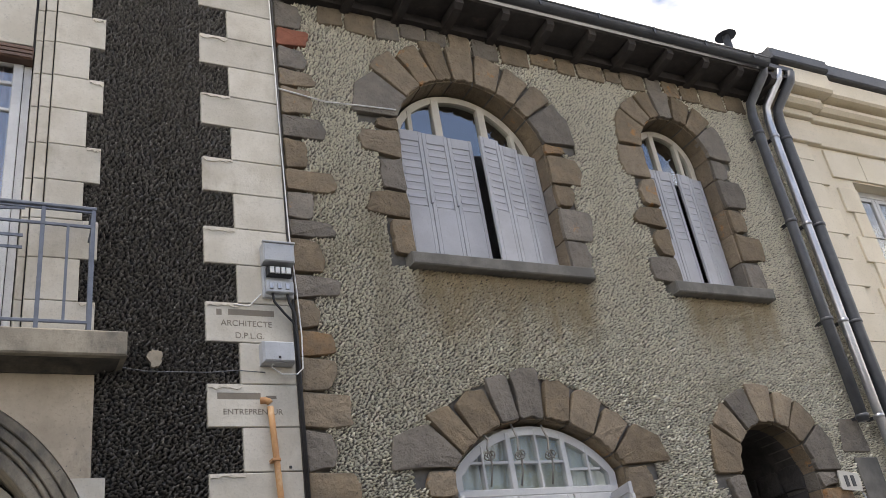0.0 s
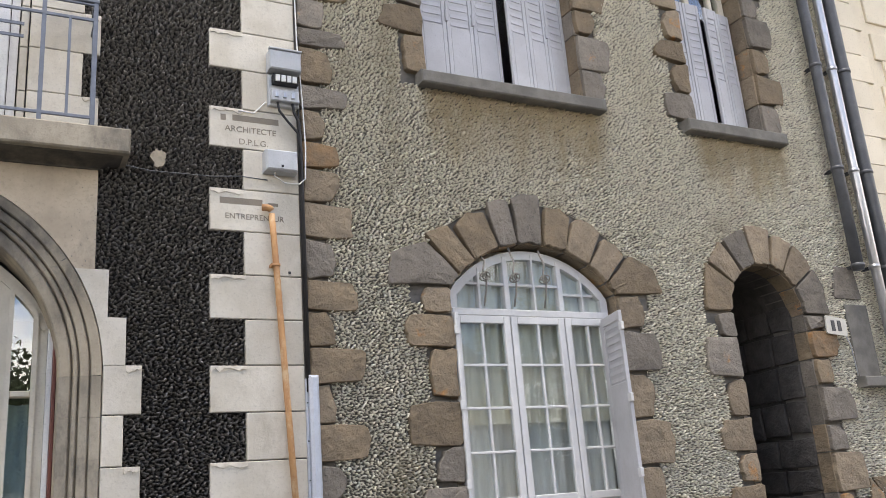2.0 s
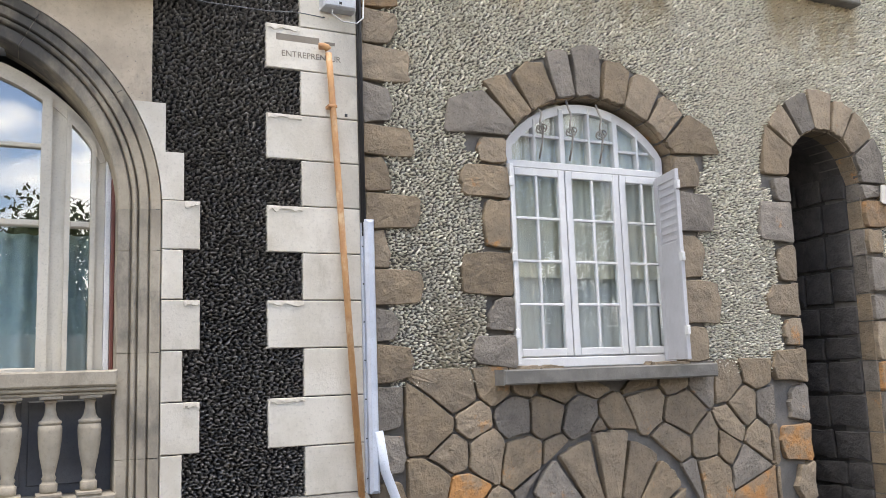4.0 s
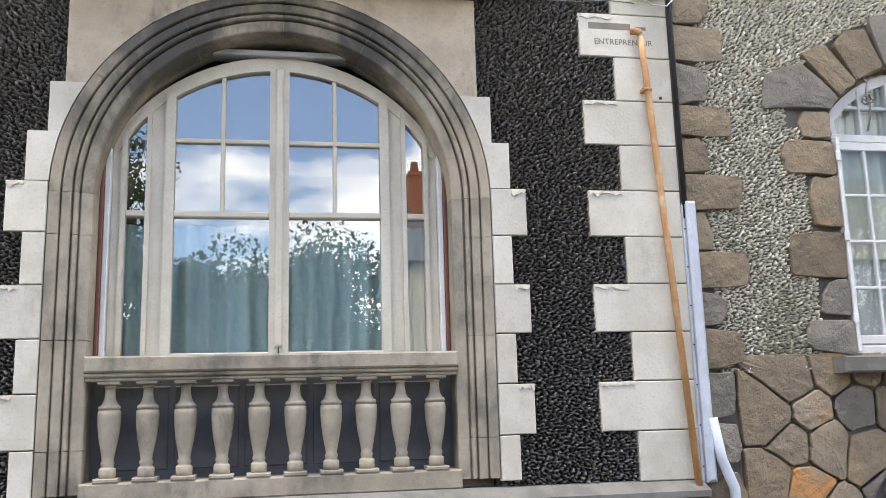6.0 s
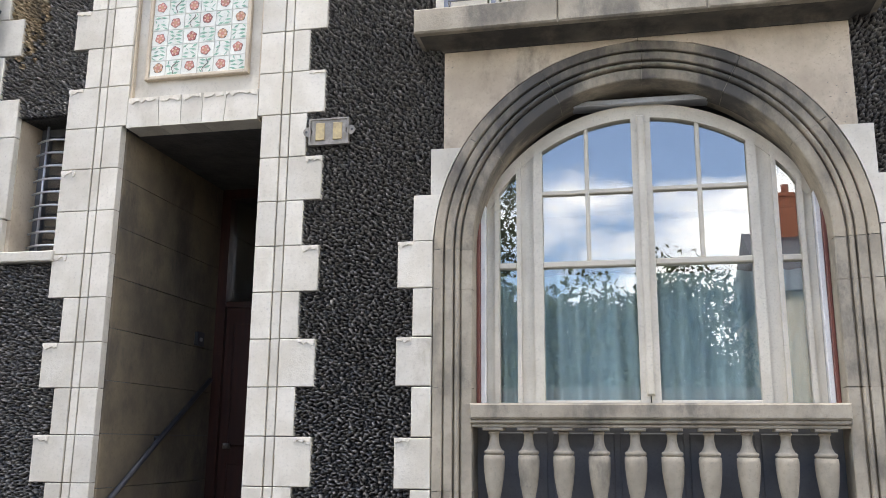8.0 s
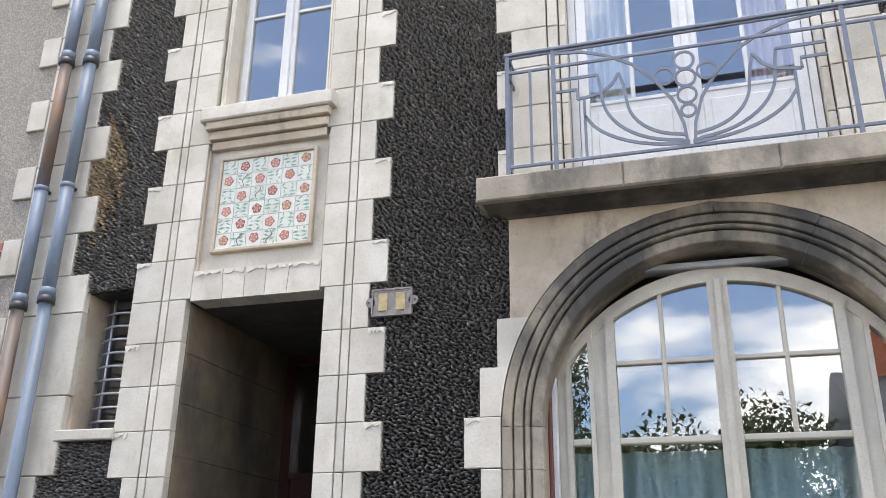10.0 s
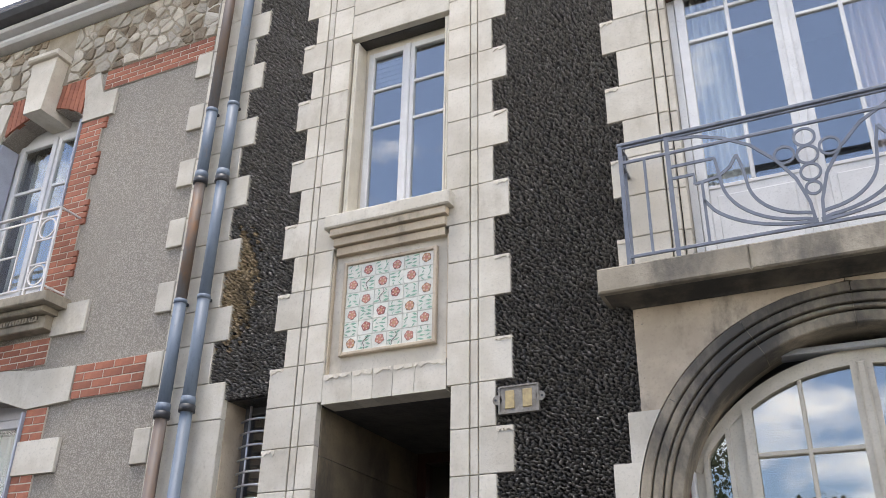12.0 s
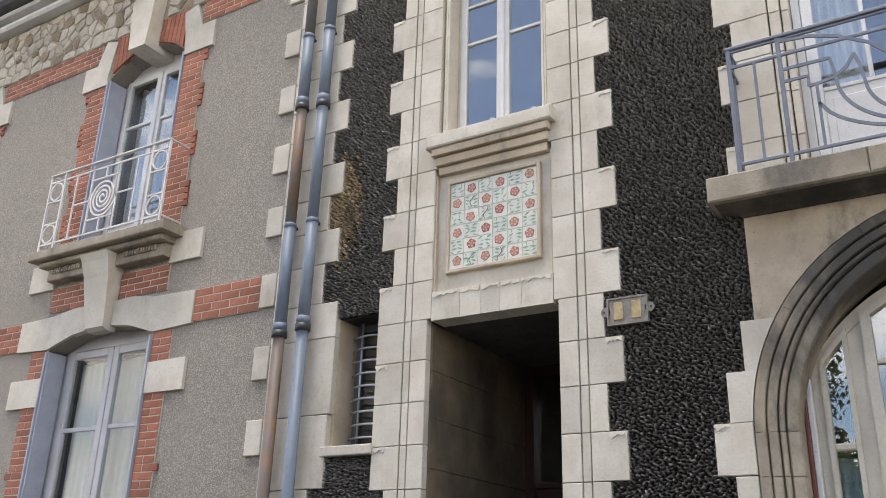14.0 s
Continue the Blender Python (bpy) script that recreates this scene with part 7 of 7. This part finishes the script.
def tree(x, y, h, spread, seed):
    rr = random.Random(seed)
    t = thing("tree", (x, y, -0.1), "broad green tree behind the added wall", "tree", "trees across the street")
    trunk = bmesh.new()
    stations = [(0, 0.22), (h * 0.25, 0.17), (h * 0.5, 0.12), (h * 0.85, 0.04)]
    lean = [(rr.uniform(-0.2, 0.2), rr.uniform(-0.2, 0.2)) for _ in stations]
    rings = [[trunk.verts.new((x + lx + r * math.cos(i * math.pi / 4), y + ly + r * math.sin(i * math.pi / 4), z - 0.1)) for i in range(8)] for (z, r), (lx, ly) in zip(stations, lean)]
    for a, b in zip(rings, rings[1:]):
        for i in range(8):
            trunk.faces.new((a[i], a[(i + 1) % 8], b[(i + 1) % 8], b[i]))
    part("trunk", trunk, M["bark"], t)
    clumps = []
    for k in range(26):
        a, zz = rr.uniform(0, 6.28), rr.uniform(0.16, 0.95)
        d = spread * rr.uniform(0.2, 1.0) * (1.15 - abs(zz - 0.55) * 1.3)
        p = (x + d * math.cos(a), y + d * math.sin(a), h * zz)
        clumps.append((p, rr.uniform(0.75, 1.25)))
        tube([(x, y, h * 0.3), ((x + p[0]) / 2, (y + p[1]) / 2, h * 0.3 + (p[2] - h * 0.3) * 0.6), p], 0.035, "limb", M["bark"], t, "", 5)
    gen = np.random.default_rng(seed)
    pts = []
    for (cx, cy, cz), r in clumps:
        v = gen.standard_normal((520, 3))
        v /= np.linalg.norm(v, axis=1)[:, None]
        pts.append(np.array((cx, cy, cz)) + v * r * gen.uniform(0.5, 1.1, (520, 1)))
    pts = np.concatenate(pts)
    u = gen.standard_normal(pts.shape)
    w = gen.standard_normal(pts.shape)
    u *= 0.095 / np.linalg.norm(u, axis=1)[:, None]
    w *= 0.07 / np.linalg.norm(w, axis=1)[:, None]
    co = np.stack((pts - u, pts + w, pts + u, pts - w), 1).reshape(-1, 3)
    me = bpy.data.meshes.new("crown")
    me.from_pydata(co.tolist(), [], np.arange(len(co)).reshape(-1, 4).tolist())
    me.materials.append(M["leaf"])
    crown = new("crown", me)
    crown.parent = t
    crown.matrix_parent_inverse = t.matrix_basis.inverted()


for k, (x, y, h, sp) in enumerate(((-5.6, -20.5, 9.8, 2.3), (-1.4, -22.0, 6.4, 2.2), (1.6, -21.0, 6.6, 1.9), (-3.6, -21.5, 5.6, 2.0), (0.2, -20.5, 5.2, 2.0), (-8.0, -22.0, 6.6, 2.4), (-10.5, -21.0, 7.5, 2.4), (-17.0, -22.0, 8.0, 2.6), (18.5, -21.0, 8.5, 2.6))):
    tree(x, y, h, sp, 200 + k)
